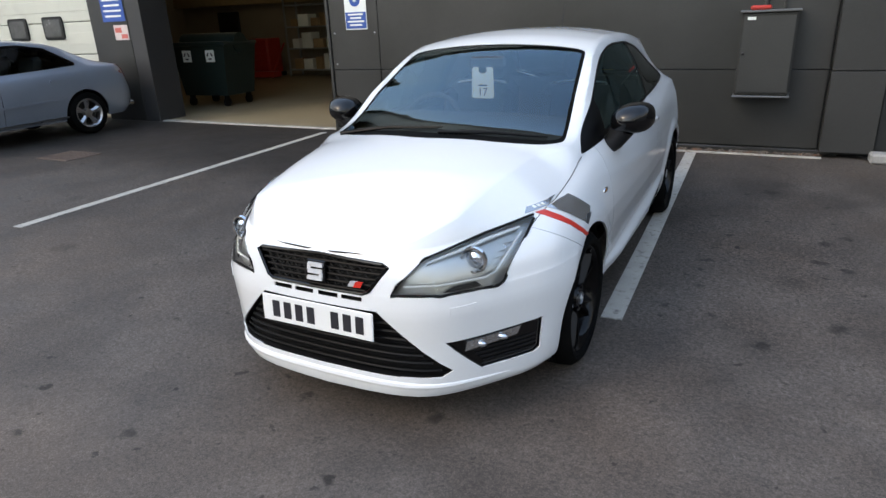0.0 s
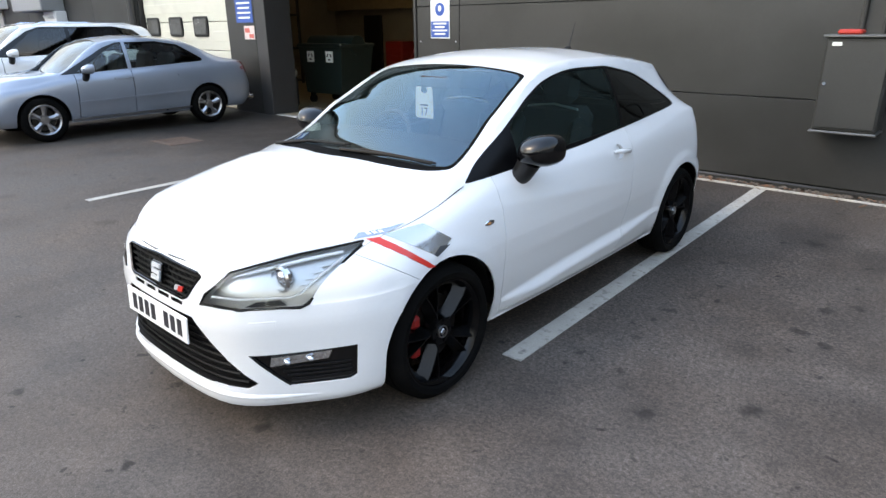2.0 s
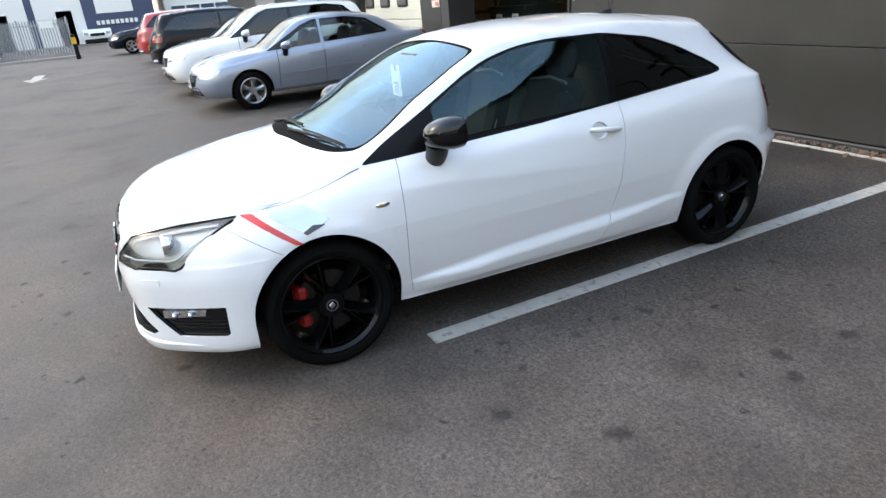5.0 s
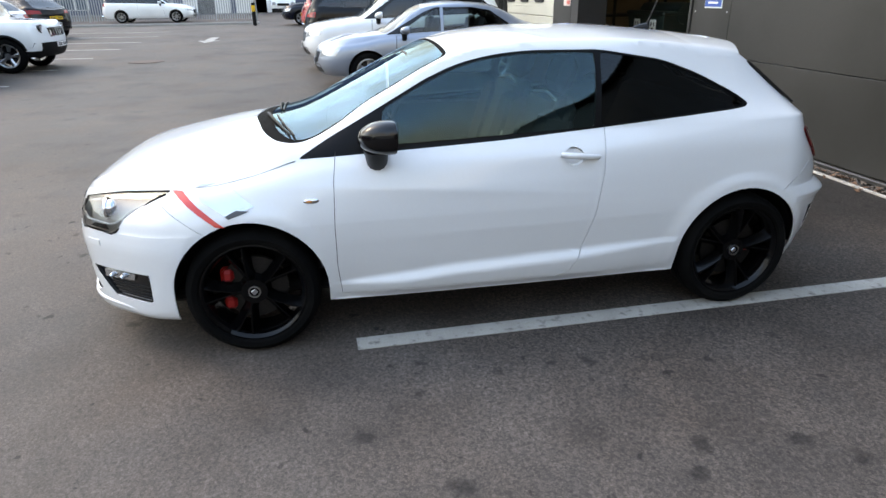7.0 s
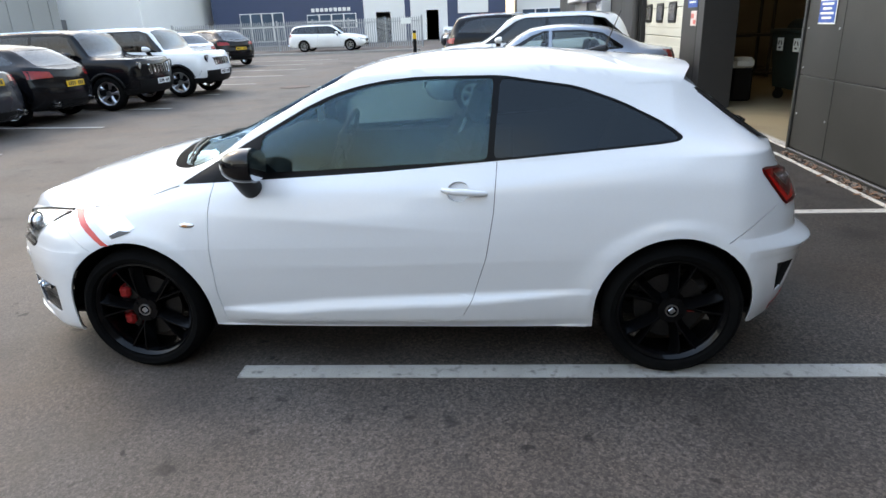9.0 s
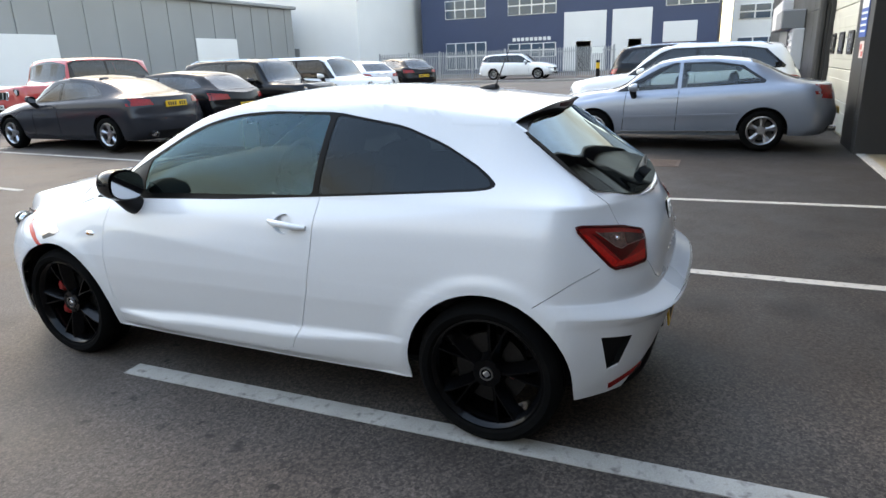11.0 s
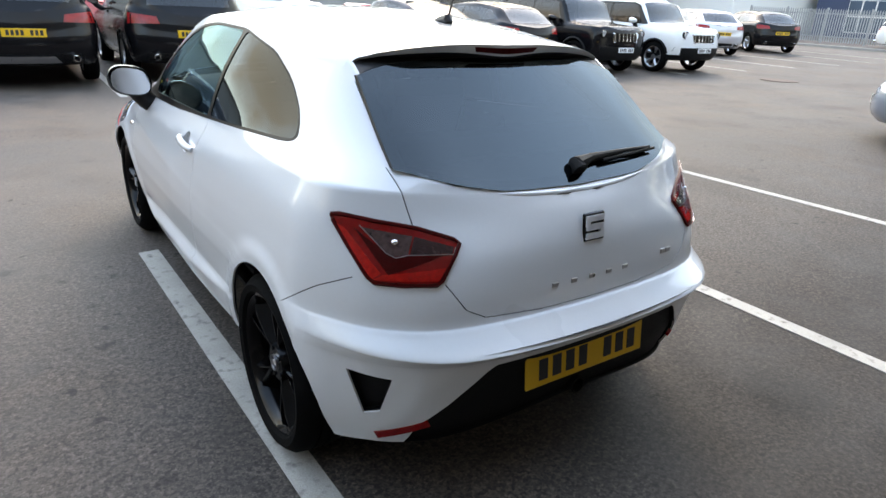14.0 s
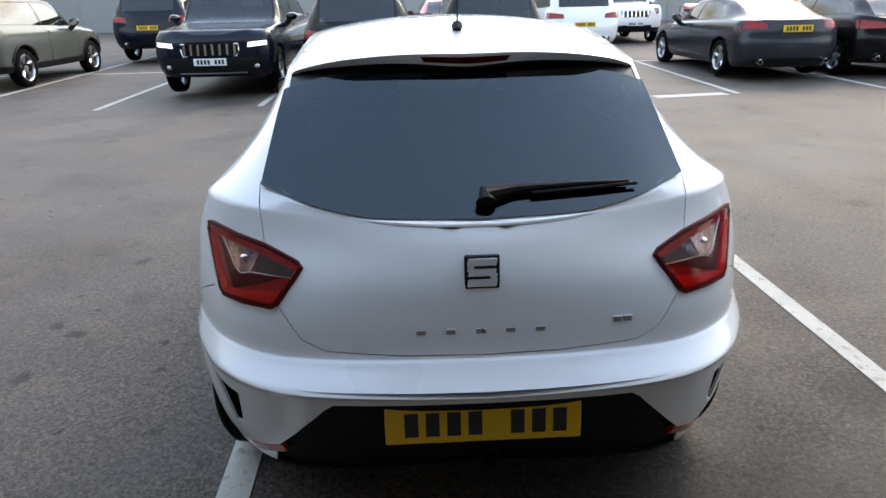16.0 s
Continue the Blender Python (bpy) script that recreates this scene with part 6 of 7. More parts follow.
    part("bumper_insert", patch(tree, [(-half * 0.75, S["sill"] + 0.03), (half * 0.75, S["sill"] + 0.03), (half * 0.7, S["sill"] + 0.16), (-half * 0.7, S["sill"] + 0.16)], from_rear, (8, 2), 0.004), BLACK_PLASTIC, car)
    if slots and (arches or lit):
        part("front_bumper", patch(tree, [(-half * 0.97, S["sill"] - 0.04), (half * 0.97, S["sill"] - 0.04), (half * 0.95, S["sill"] + 0.3), (-half * 0.95, S["sill"] + 0.3)], from_front, (12, 4), 0.008, 0.01), BLACK_PLASTIC, car)
    if lit:
        part("bumper_strip", patch(tree, [(-half * 0.55, S["sill"] + 0.06), (half * 0.55, S["sill"] + 0.06), (half * 0.55, S["sill"] + 0.08), (-half * 0.55, S["sill"] + 0.08)], from_front, (10, 1), 0.02, 0.02), CHROME, car)
        for sg in (1, -1):
            h = on(tree, (sg * half * 0.72, -3, S["sill"] + 0.16), (0, 1, 0))[0]
            part("fog_lamp", Geo().ball(h, (0.05, 0.02, 0.035), 14, 8), HEADLAMP, car)
    if S["hub"] == 0.93:
        for ray in (from_left, from_right):
            part("side_moulding", patch(tree, [(1.42, 0.5), (3.15, 0.55), (3.15, 0.585), (1.42, 0.535)], ray, (10, 1), 0.012, 0.014), PAINT[colour], car)
            part("tail_lamp", patch(tree, [(L - 0.3, 0.8), (L - 0.13, 0.77), (L - 0.15, 0.98), (L - 0.27, 0.96)], ray, (5, 5), 0.005), TAIL_OTHER, car)
            for yy in (2.28, 3.2):
                part("door_handle", patch(tree, [(yy - 0.2, b1 - 0.1), (yy, b1 - 0.09), (yy, b1 - 0.06), (yy - 0.2, b1 - 0.07)], ray, (3, 1), 0.02, 0.02), PAINT[colour], car)
            part("sill_strip", patch(tree, [(1.32, 0.27), (3.18, 0.29), (3.18, 0.312), (1.32, 0.292)], ray, (10, 1), 0.01, 0.012), ALLOY, car)
    if skid:
        part("skid_plate", patch(tree, [(-half * 0.42, S["sill"] + 0.04), (half * 0.42, S["sill"] + 0.04), (half * 0.34, S["sill"] + 0.13), (-half * 0.34, S["sill"] + 0.13)], from_rear, (8, 2), 0.012, 0.012), ALLOY, car)
    for sg in (1, -1):
        part("tailpipe", Geo().lathe([(-0.05, 0.045), (0.05, 0.045), (0.052, 0.038), (-0.04, 0.036)], "y", (sg * half * 0.62, L - 0.09, S["sill"] + 0.1), 14), CHROME, car)
    h = on(tree, (0, -3, S["sill"] + 0.24), (0, 1, 0))[0]
    plate(car, h + Vector((0, -0.012, 0)), 0, 0, PLATE_WHITE)
    zp = zt - 0.3 if S["hub"] == 0.93 else zt - 0.02 if S["rg"] < L - 0.3 else zt - 0.16
    h, n = on(tree, (0, 9, zp), (0, -1, 0))
    plate(car, h + Vector((0, 0.014, 0)), -0.1, math.pi, PLATE_YELLOW)
    mirror_pair(car, (half + 0.08, S["ws"] + 0.42, b1 + 0.07), (0.2, 0.14, 0.15), BLACK_GLOSS if colour in ("black", "navy") else PAINT[colour])
    add_wheels(car, name + colour if rim else name, S["r"], 0.22, S["r"] * 0.68, rim or ALLOY, 5 if L < 4.62 else 7, hubs, half - 0.12)
    for yy in hubs:
        for sg in (1, -1):
            n = 12
            rr_ = S["r"] + 0.05
            ring = [(yy + rr_ * math.cos(math.pi * i / n), S["r"] + rr_ * math.sin(math.pi * i / n)) for i in range(n + 1)]
            g = Geo().add([(sg * (half - 0.06), p, q) for p, q in ring] + [(sg * (half - 0.35), p, q) for p, q in ring], [(i, i + 1, n + 2 + i, n + 1 + i) for i in range(n)] + [tuple(range(n + 1, 2 * n + 2))])
            part("wheel_housing", g, BLACK_PLASTIC, car)
            if arches:
                rr2 = S["r"] + 0.07
                part("wheel_arch_trim", Geo().tube([on(tree, (sg * 3, yy + rr2 * math.cos(math.pi * i / n), S["r"] + rr2 * math.sin(math.pi * i / n)), (-sg, 0, 0))[0] or Vector((sg * half * 0.97, yy + rr2 * math.cos(math.pi * i / n), S["r"] + rr2 * math.sin(math.pi * i / n))) for i in range(1, n)], 0.03, 6), BLACK_PLASTIC, car)
    part("underbody", Geo().box((0, L / 2, S["sill"] + 0.04), (W * 0.72, L * 0.86, 0.08), 0.02), BLACK_PLASTIC, car)
    part("cabin", Geo().box((0, (S["ws"] + S["rr"]) / 2 + 0.2, b1 - 0.2), (W * 0.76, S["rr"] - S["ws"] - 0.2, 0.3), 0.05), CABIN, car)
    for sx in (-1, 1):
        for yy in (pil - 0.05, pil + 0.75):
            part("seat", Geo().box((sx * half * 0.45, yy, b1 + 0.02), (0.48, 0.14, 0.5), 0.06, Matrix.Rotation(-0.25, 3, "X")).box((sx * half * 0.45, yy + 0.1, b1 + 0.36), (0.25, 0.09, 0.18), 0.04), SEAT, car)
    bm.free()
    return car


CAR_GLASS = glass("car_window", (0.13, 0.15, 0.15), 1.62)
CLEAR_CAR_GLASS = glass("clear_car_window", (0.6, 0.68, 0.66), 1.6)
TAIL_OTHER = material("tail_lens", (0.26, 0.008, 0.008), 0.15, vary=0.4, scale=25, coat=0.2, spec=0.3)
HEADLAMP = material("headlamp", (0.5, 0.52, 0.54), 0.1, 0.5, vary=0.3, scale=30, coat=1.0)
HEADLAMP_LIT = glow("headlamp_lit", (0.85, 0.9, 1.0), 0.8)


# ---- ground ----
def ground_sheet():
    xs = [-400, -120, -60] + [-40 + 1.5 * i for i in range(26)] + [0, 4, 10, 30, 100, 400]
    ys = [-400, -100, -40] + [-26 + 1.5 * i for i in range(19)] + [3 + 0.5 * i for i in range(11)] + [12, 40, 400]
    n = len(ys)
    g = Geo().add([(x, y, rise(x, y)) for x in xs for y in ys], [(i * n + j, (i + 1) * n + j, (i + 1) * n + j + 1, i * n + j + 1) for i in range(len(xs) - 1) for j in range(n - 1)])
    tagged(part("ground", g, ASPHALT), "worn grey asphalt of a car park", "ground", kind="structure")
    marks = thing("bay_markings", "worn white parking bay lines painted on asphalt", "road marking", kind="structure")

    def stripe(x0, y0, x1, y1, w=0.1):
        d = Vector((x1 - x0, y1 - y0, 0))
        n = Vector((-d.y, d.x, 0)).normalized() * w / 2
        a, b = Vector((x0, y0, 0)), Vector((x1, y1, 0))
        m = max(1, round(d.length / 0.75))
        rows = []
        for i in range(m + 1):
            p = a.lerp(b, i / m)
            for side in (-1, 1):
                q = p + n * side
                rows += [(q.x, q.y, rise(q.x, q.y) + 0.005), (q.x, q.y, rise(q.x, q.y) - 0.01)]
        part("line", Geo().add(rows, [f for i in range(m) for f in ((4 * i, 4 * i + 4, 4 * i + 6, 4 * i + 2), (4 * i, 4 * i + 1, 4 * i + 5, 4 * i + 4), (4 * i + 2, 4 * i + 6, 4 * i + 7, 4 * i + 3))] + [(0, 2, 3, 1), (4 * m, 4 * m + 1, 4 * m + 3, 4 * m + 2)]), LINE, marks)

    stripe(0.055, 3.385, -0.055, 7.78, 0.11)
    stripe(-4.86, 3.2, -5.1, 7.78)
    for x in (-2.52, -13.6, -16.2, -18.8, -21.4, -24.0, -26.6):
        stripe(x, 3.45, x, 7.78)
    for i in range(14):
        x = 6.8 - 2.52 * i
        stripe(x, -2.6, x, -7.6)
        stripe(x, -7.6, x, -12.6)
    stripe(-25, -7.6, 9, -7.6)
    stripe(-4.4, -2.45, -5.6, -2.6, 0.25)
    # arrow
    part("arrow", Geo().prism([(-22.3, -0.55), (-20.9, -0.55), (-20.9, -0.75), (-19.9, -0.4), (-20.9, -0.05), (-20.9, -0.25), (-22.3, -0.25)], lambda p, q, z: (p, q, z + rise(p, q)), -0.02, 0.012), LINE, marks)
    drain = thing("drain_cover", "rusty square drain cover set in asphalt", "drain cover", Matrix.Translation((-7.45, 5.4, rise(-7.45, 5.4))))
    part("cover_plate", Geo().box((0, 0, 0.002), (0.62, 0.5, 0.012), 0.003), RUST, drain)
    for i in range(8):
        part("cover_rib", Geo().box((-0.25 + 0.07 * i, 0, 0.009), (0.03, 0.42, 0.006), 0.002), RUST, drain)
    drain2 = thing("drain_cover", "round drain cover set in asphalt", "drain cover", Matrix.Translation((-14.7, -1.0, rise(-14.7, -1.0))))
    part("cover_plate", Geo().cyl((0, 0, 0.002), 0.42, 0.012, "z", 28), RUST, drain2)


RUST = material("rusty_iron", (0.09, 0.06, 0.045), 0.8, vary=0.3, bump=0.4)
FAR_BLUE = material("blue_cladding", (0.03, 0.05, 0.11), 0.5, vary=0.1, scale=0.5)
FAR_WHITE = material("white_cladding", (0.68, 0.69, 0.7), 0.5, vary=0.05, scale=0.5)
FAR_GREY = material("grey_cladding", (0.24, 0.25, 0.26), 0.5, vary=0.1, scale=0.4)
DOOR_PANE = material("door_pane", (0.1, 0.1, 0.095), 0.25, vary=0.4, scale=5)
FAR_GLASS = material("far_glazing", (0.05, 0.08, 0.12), 0.1, vary=0.3, scale=0.6)
WALL_Y = 7.97
WALL_TOP = 5.5


def main_building():
    def wall(name, label):
        return tagged(new(name), label, "wall", kind="structure")

    w = wall("wall_north", "dark grey metal-panelled workshop wall")
    part("core", Geo().box((10.0, WALL_Y + 0.2, WALL_TOP / 2), (29.9, 0.3, WALL_TOP)), CLAD_DARK, w)
    xs = (-4.95, -4.16, 1.155)
    zs = (0.06, 0.87, 1.82, 2.95, WALL_TOP)
    for x0, x1 in zip(xs, xs[1:]):
        for z0, z1 in zip(zs, zs[1:]):
            part("panel", Geo().box(((x0 + x1) / 2, WALL_Y + 0.02, (z0 + z1) / 2), (x1 - x0 - 0.008, 0.06, z1 - z0 - 0.008), 0.004), CLAD, w)
    for z0, z1 in zip(zs, zs[1:]):
        part("panel", Geo().box((1.4, WALL_Y - 0.06, (z0 + z1) / 2), (0.47, 0.24, z1 - z0 - 0.008), 0.006), CLAD, w)
        for i in range(10):
            part("panel", Geo().box((2.8 + 2.3 * i, WALL_Y + 0.04, (z0 + z1) / 2), (2.28, 0.06, z1 - z0 - 0.008), 0.006), CLAD, w)
    part("base_angle", Geo().box((-1.8, WALL_Y - 0.015, 0.03), (6.3, 0.05, 0.05), 0.01), CLAD, w)
    for x, z in ((-4.88, 1.36), (-4.88, 0.95), (-4.88, 0.45), (-4.22, 0.45), (-4.22, 1.36)):
        part("rivet", Geo().cyl((x, WALL_Y - 0.012, z), 0.012, 0.01, "y", 8), GALV, w)
    jamb = tagged(new("wall_jamb"), "dark steel edge of the workshop opening", "wall", kind="structure")
    part("jamb_plate", Geo().box((-4.98, WALL_Y + 0.25, WALL_TOP / 2), (0.05, 0.56, WALL_TOP), 0.006), CLAD, jamb)
    # pillar between the opening and the cream door
    p = wall("wall_pillar", "dark grey panelled pillar beside the workshop opening")
    part("pillar_face", Geo().box((-9.58, WALL_Y + 0.05, WALL_TOP / 2), (0.95, 0.1, WALL_TOP), 0.006), CLAD, p)
    part("pillar_return", Geo().box((-8.93, WALL_Y + 0.28, WALL_TOP / 2), (0.34, 0.56, WALL_TOP), 0.006), CLAD_DARK, p)
    part("pillar_core", Geo().box((-9.6, WALL_Y + 0.4, WALL_TOP / 2), (0.9, 0.5, WALL_TOP)), CLAD_DARK, p)
    h = wall("wall_head", "dark wall above the workshop openings")
    part("head_panel", Geo().box((-6.9, WALL_Y + 0.2, (3.6 + WALL_TOP) / 2), (4.0, 0.3, WALL_TOP - 3.6), 0.01), CLAD, h)
    part("head_panel", Geo().box((-11.95, WALL_Y + 0.2, (3.9 + WALL_TOP) / 2), (3.8, 0.3, WALL_TOP - 3.9), 0.01), CLAD, h)
    # cream sectional door
    d = tagged(new("door_1"), "cream sectional workshop door with small windows", "door", kind="structure")
    for i in range(7):
        part("door_panel", Geo().box((-11.95, WALL_Y + 0.16, 0.29 + 0.56 * i), (3.75, 0.05, 0.55), 0.012), CREAM, d)
        part("door_rib", Geo().box((-11.95, WALL_Y + 0.135, 0.29 + 0.56 * i), (3.75, 0.012, 0.2), 0.005), CREAM, d)
    for i in range(3):
        x = -11.3 - 1.07 * i
        win = part("door_window", Geo().prism(rounded([(-0.29, -0.2), (0.29, -0.2), (0.29, 0.2), (-0.29, 0.2)], 0.07, 5), lambda p, q, d, x=x: (x + p, WALL_Y + 0.12 + d, 1.6 + q), -0.014, 0.014), BLACK_SATIN, d)
        part("window_pane", Geo().prism(rounded([(-0.235, -0.15), (0.235, -0.15), (0.235, 0.15), (-0.235, 0.15)], 0.05, 5), lambda p, q, d, x=x: (x + p, WALL_Y + 0.104 + d, 1.6 + q), -0.004, 0.004), DOOR_PANE, win)
    # the wall goes on
    w2 = wall("wall_north_far", "dark grey panelled wall of the long workshop building")
    part("core", Geo().box((-25.1, WALL_Y + 0.2, WALL_TOP / 2), (22.4, 0.3, WALL_TOP)), CLAD_DARK, w2)
    for i in range(9):
        for z0, z1 in ((0.05, 2.4), (2.4, WALL_TOP)):
            part("panel", Geo().box((-15.2 - 2.48 * i, WALL_Y + 0.03, (z0 + z1) / 2), (2.47, 0.06, z1 - z0 - 0.01), 0.006), CLAD, w2)
    part("drainpipe", Geo().tube([(-14.05, WALL_Y - 0.06, 0.0), (-14.05, WALL_Y - 0.06, WALL_TOP)], 0.09, 10), CLAD_DARK, w2)
    sh = tagged(new("door_2"), "pale roller shutter with a white hood box", "door", kind="structure")
    part("shutter", Geo().box((-25.8, WALL_Y - 0.03, 1.1), (4.0, 0.06, 2.2), 0.01), FAR_GREY, sh)
    part("shutter_hood", Geo().box((-25.8, WALL_Y - 0.16, 2.65), (5.2, 0.36, 0.9), 0.03), FAR_WHITE, sh)
    vent = thing("wall_vent", "grey air handling unit fixed to the wall", "vent")
    part("vent_box", Geo().box((-19.5, WALL_Y - 0.3, 2.3), (2.4, 0.6, 0.5), 0.03), FAR_GREY, vent)
    duct = part("duct", Geo().box((-18.7, WALL_Y - 0.15, 1.5), (0.9, 0.3, 1.1), 0.02), FAR_WHITE, vent)
    for i in range(6):
        part("slat", Geo().box((-18.7, WALL_Y - 0.31, 1.05 + 0.17 * i), (0.86, 0.03, 0.1), 0.005, Matrix.Rotation(0.4, 3, "X")), FAR_WHITE, duct)
    # shop inside
    fl = tagged(part("floor_workshop", Geo().box((-8.9, 12.3, -0.005), (16.8, 8.4, 0.03)), SHOP_FLOOR), "yellowed concrete workshop floor", "floor", kind="structure")
    wi = wall("wall_workshop", "beige inner walls of the workshop")
    part("back_wall", Geo().box((-8.9, 16.5, 2.1), (16.8, 0.2, 4.2)), SHOP_WALL, wi)
    part("side_wall", Geo().box((-0.6, 12.3, 2.1), (0.2, 8.2, 4.2)), SHOP_WALL, wi)
    part("side_wall", Geo().box((-17.2, 12.3, 2.1), (0.2, 8.2, 4.2)), SHOP_WALL, wi)
    part("dark_doorway", Geo().box((-15.1, 16.37, 0.96), (0.85, 0.1, 1.92), 0.01), BLACK_SATIN, wi)
    part("wall_band", Geo().box((-8.9, 16.2, 2.35), (16.6, 0.3, 0.5), 0.01), TIMBER, wi)
    tagged(part("ceiling_workshop", Geo().box((-8.9, 12.3, 4.25), (16.8, 8.4, 0.12)), SHOP_WALL), "beige workshop ceiling", "ceiling", kind="structure")
    sill = tagged(part("door_sill", Geo().box((-6.95, WALL_Y + 0.1, 0.006), (3.95, 0.12, 0.02), 0.004), LINE), "pale threshold strip of the opening", "trim", kind="structure")
    # roof slab closes the building
    tagged(part("roof", Geo().box((-5.5, 20.0, WALL_TOP + 0.06), (63.0, 24.5, 0.12), 0.02), CLAD_DARK), "grey flat roof edge", "roof", kind="structure")


TIMBER = material("timber_band", (0.3, 0.22, 0.12), 0.7, vary=0.2)


def sign(name, label, c, w, h, mat, bars, at=None):
    s = thing(name, label, "sign", at or Matrix.Translation(c))
    part("sign_board", Geo().box((0, 0, 0), (w, 0.008, h), 0.002), mat, s)
    for bx, bz, bw, bh, bm_ in bars:
        part("print_bar", Geo().box((bx, -0.006, bz), (bw, 0.004, bh), 0.001), bm_, s)
    return s


def wall_things():
    s = sign("wall_sign", "white and blue notice fixed to the dark wall", (-4.5, WALL_Y - 0.018, 1.65), 0.35, 0.5, PAPER, [(0, -0.13, 0.33, 0.21, BLUE_INK)])
    part("print_symbol", Geo().cyl((0, -0.006, 0.13), 0.085, 0.006, "y", 24), BLUE_INK, s)
    part("print_symbol", Geo().ball((0, -0.008, 0.14), (0.03, 0.006, 0.04)), PAPER, s)
    for i, w in enumerate((0.24, 0.18, 0.27, 0.2)):
        part("print_bar", Geo().box((0, -0.0095, -0.055 - 0.045 * i), (w, 0.003, 0.022), 0.001), PAPER, s)
    s = sign("pillar_sign", "blue and white notice on the pillar", (-9.42, WALL_Y - 0.006, 2.02), 0.56, 0.72, BLUE_INK, [(0, -0.02 - 0.085 * i, 0.44 - 0.05 * (i % 2), 0.03, PAPER) for i in range(4)] + [(0, 0.14, 0.5, 0.18, PAPER)])
    sign("small_sign", "faded red and white notice on the pillar", (-9.3, WALL_Y - 0.006, 1.48), 0.34, 0.24, SIGN_FADED, [(-0.06, 0.04, 0.16, 0.08, SIGN_RED), (0.07, -0.06, 0.15, 0.07, SIGN_RED)])
    c = thing("wall_cabinet", "grey steel meter cabinet with a red lamp on top", "cabinet", Matrix.Translation((0.56, WALL_Y, 0)))
    part("cabinet_body", Geo().box((0, -0.16, 1.04), (0.5, 0.3, 0.8), 0.012), BOX_GREY, c)
    door = part("cabinet_door", Geo().box((0.0, -0.318, 1.04), (0.475, 0.018, 0.75), 0.008), BOX_GREY, c)
    part("lock", Geo().cyl((-0.205, -0.332, 1.05), 0.014, 0.014, "y", 12), CHROME, door)
    part("label", Geo().box((-0.16, -0.33, 1.385), (0.075, 0.003, 0.03)), PAPER, door)
    part("cabinet_top", Geo().box((0, -0.17, 1.45), (0.545, 0.36, 0.022), 0.006), STEEL_EDGE, c)
    part("cabinet_base", Geo().box((0, -0.18, 0.63), (0.53, 0.34, 0.02), 0.006), STEEL_EDGE, c)
    part("lamp", Geo().box((-0.09, -0.2, 1.482), (0.19, 0.15, 0.045), 0.016), TOOL_RED, c)
    part("conduit", Geo().tube([(-0.05, -0.05, 1.44), (-0.05, -0.05, 4.0)], 0.02, 8).tube([(0.12, -0.05, 1.44), (0.12, -0.05, 4.0)], 0.014, 8), BOX_GREY, c)
    # gravel and leaf litter along the foot of the wall
    rnd = random.Random(4)
    g, lf = Geo(), Geo()
    for i in range(900):
        x, y, r = rnd.uniform(-4.9, 1.2), WALL_Y - 0.015 - abs(rnd.gauss(0, 0.055)), rnd.uniform(0.006, 0.018)
        m = Euler([rnd.uniform(0, 6) for _ in range(3)]).to_matrix()
        g.box((x, y, r * 0.5), (r * 2.2, r * 1.7, r * 1.3), r * 0.5, m)
    for i in range(260):
        x, y, r = rnd.uniform(-4.9, 1.2), WALL_Y - 0.03 - abs(rnd.gauss(0, 0.09)), rnd.uniform(0.015, 0.035)
        m = Euler((rnd.uniform(-0.5, 0.5), rnd.uniform(-0.5, 0.5), rnd.uniform(0, 6))).to_matrix()
        lf.box((x, y, 0.012), (r * 2, r, 0.003), 0.001, m)
    tagged(part("gravel", g, STONE), "dirty gravel along the foot of the wall", "gravel", kind="stuff")
    tagged(part("leaf_litter", lf, LEAF), "dry leaf litter along the foot of the wall", "leaves", kind="stuff")
    e = tagged(part("edge_strip", Geo().box((-1.85, WALL_Y - 0.19, 0.006), (6.1, 0.035, 0.02), 0.004), LINE), "thin white painted edge line by the wall", "road marking", kind="structure")
    kerb = thing("kerb_stone", "broken pale kerb stone by the pillar", "kerb", Matrix.Translation((1.85, WALL_Y - 0.25, 0)))
    part("stone", Geo().box((0, 0, 0.05), (0.5, 0.18, 0.1), 0.02), CONCRETE, kerb)


SIGN_FADED = material("faded_sign", (0.6, 0.5, 0.47), 0.6, vary=0.2, scale=10)


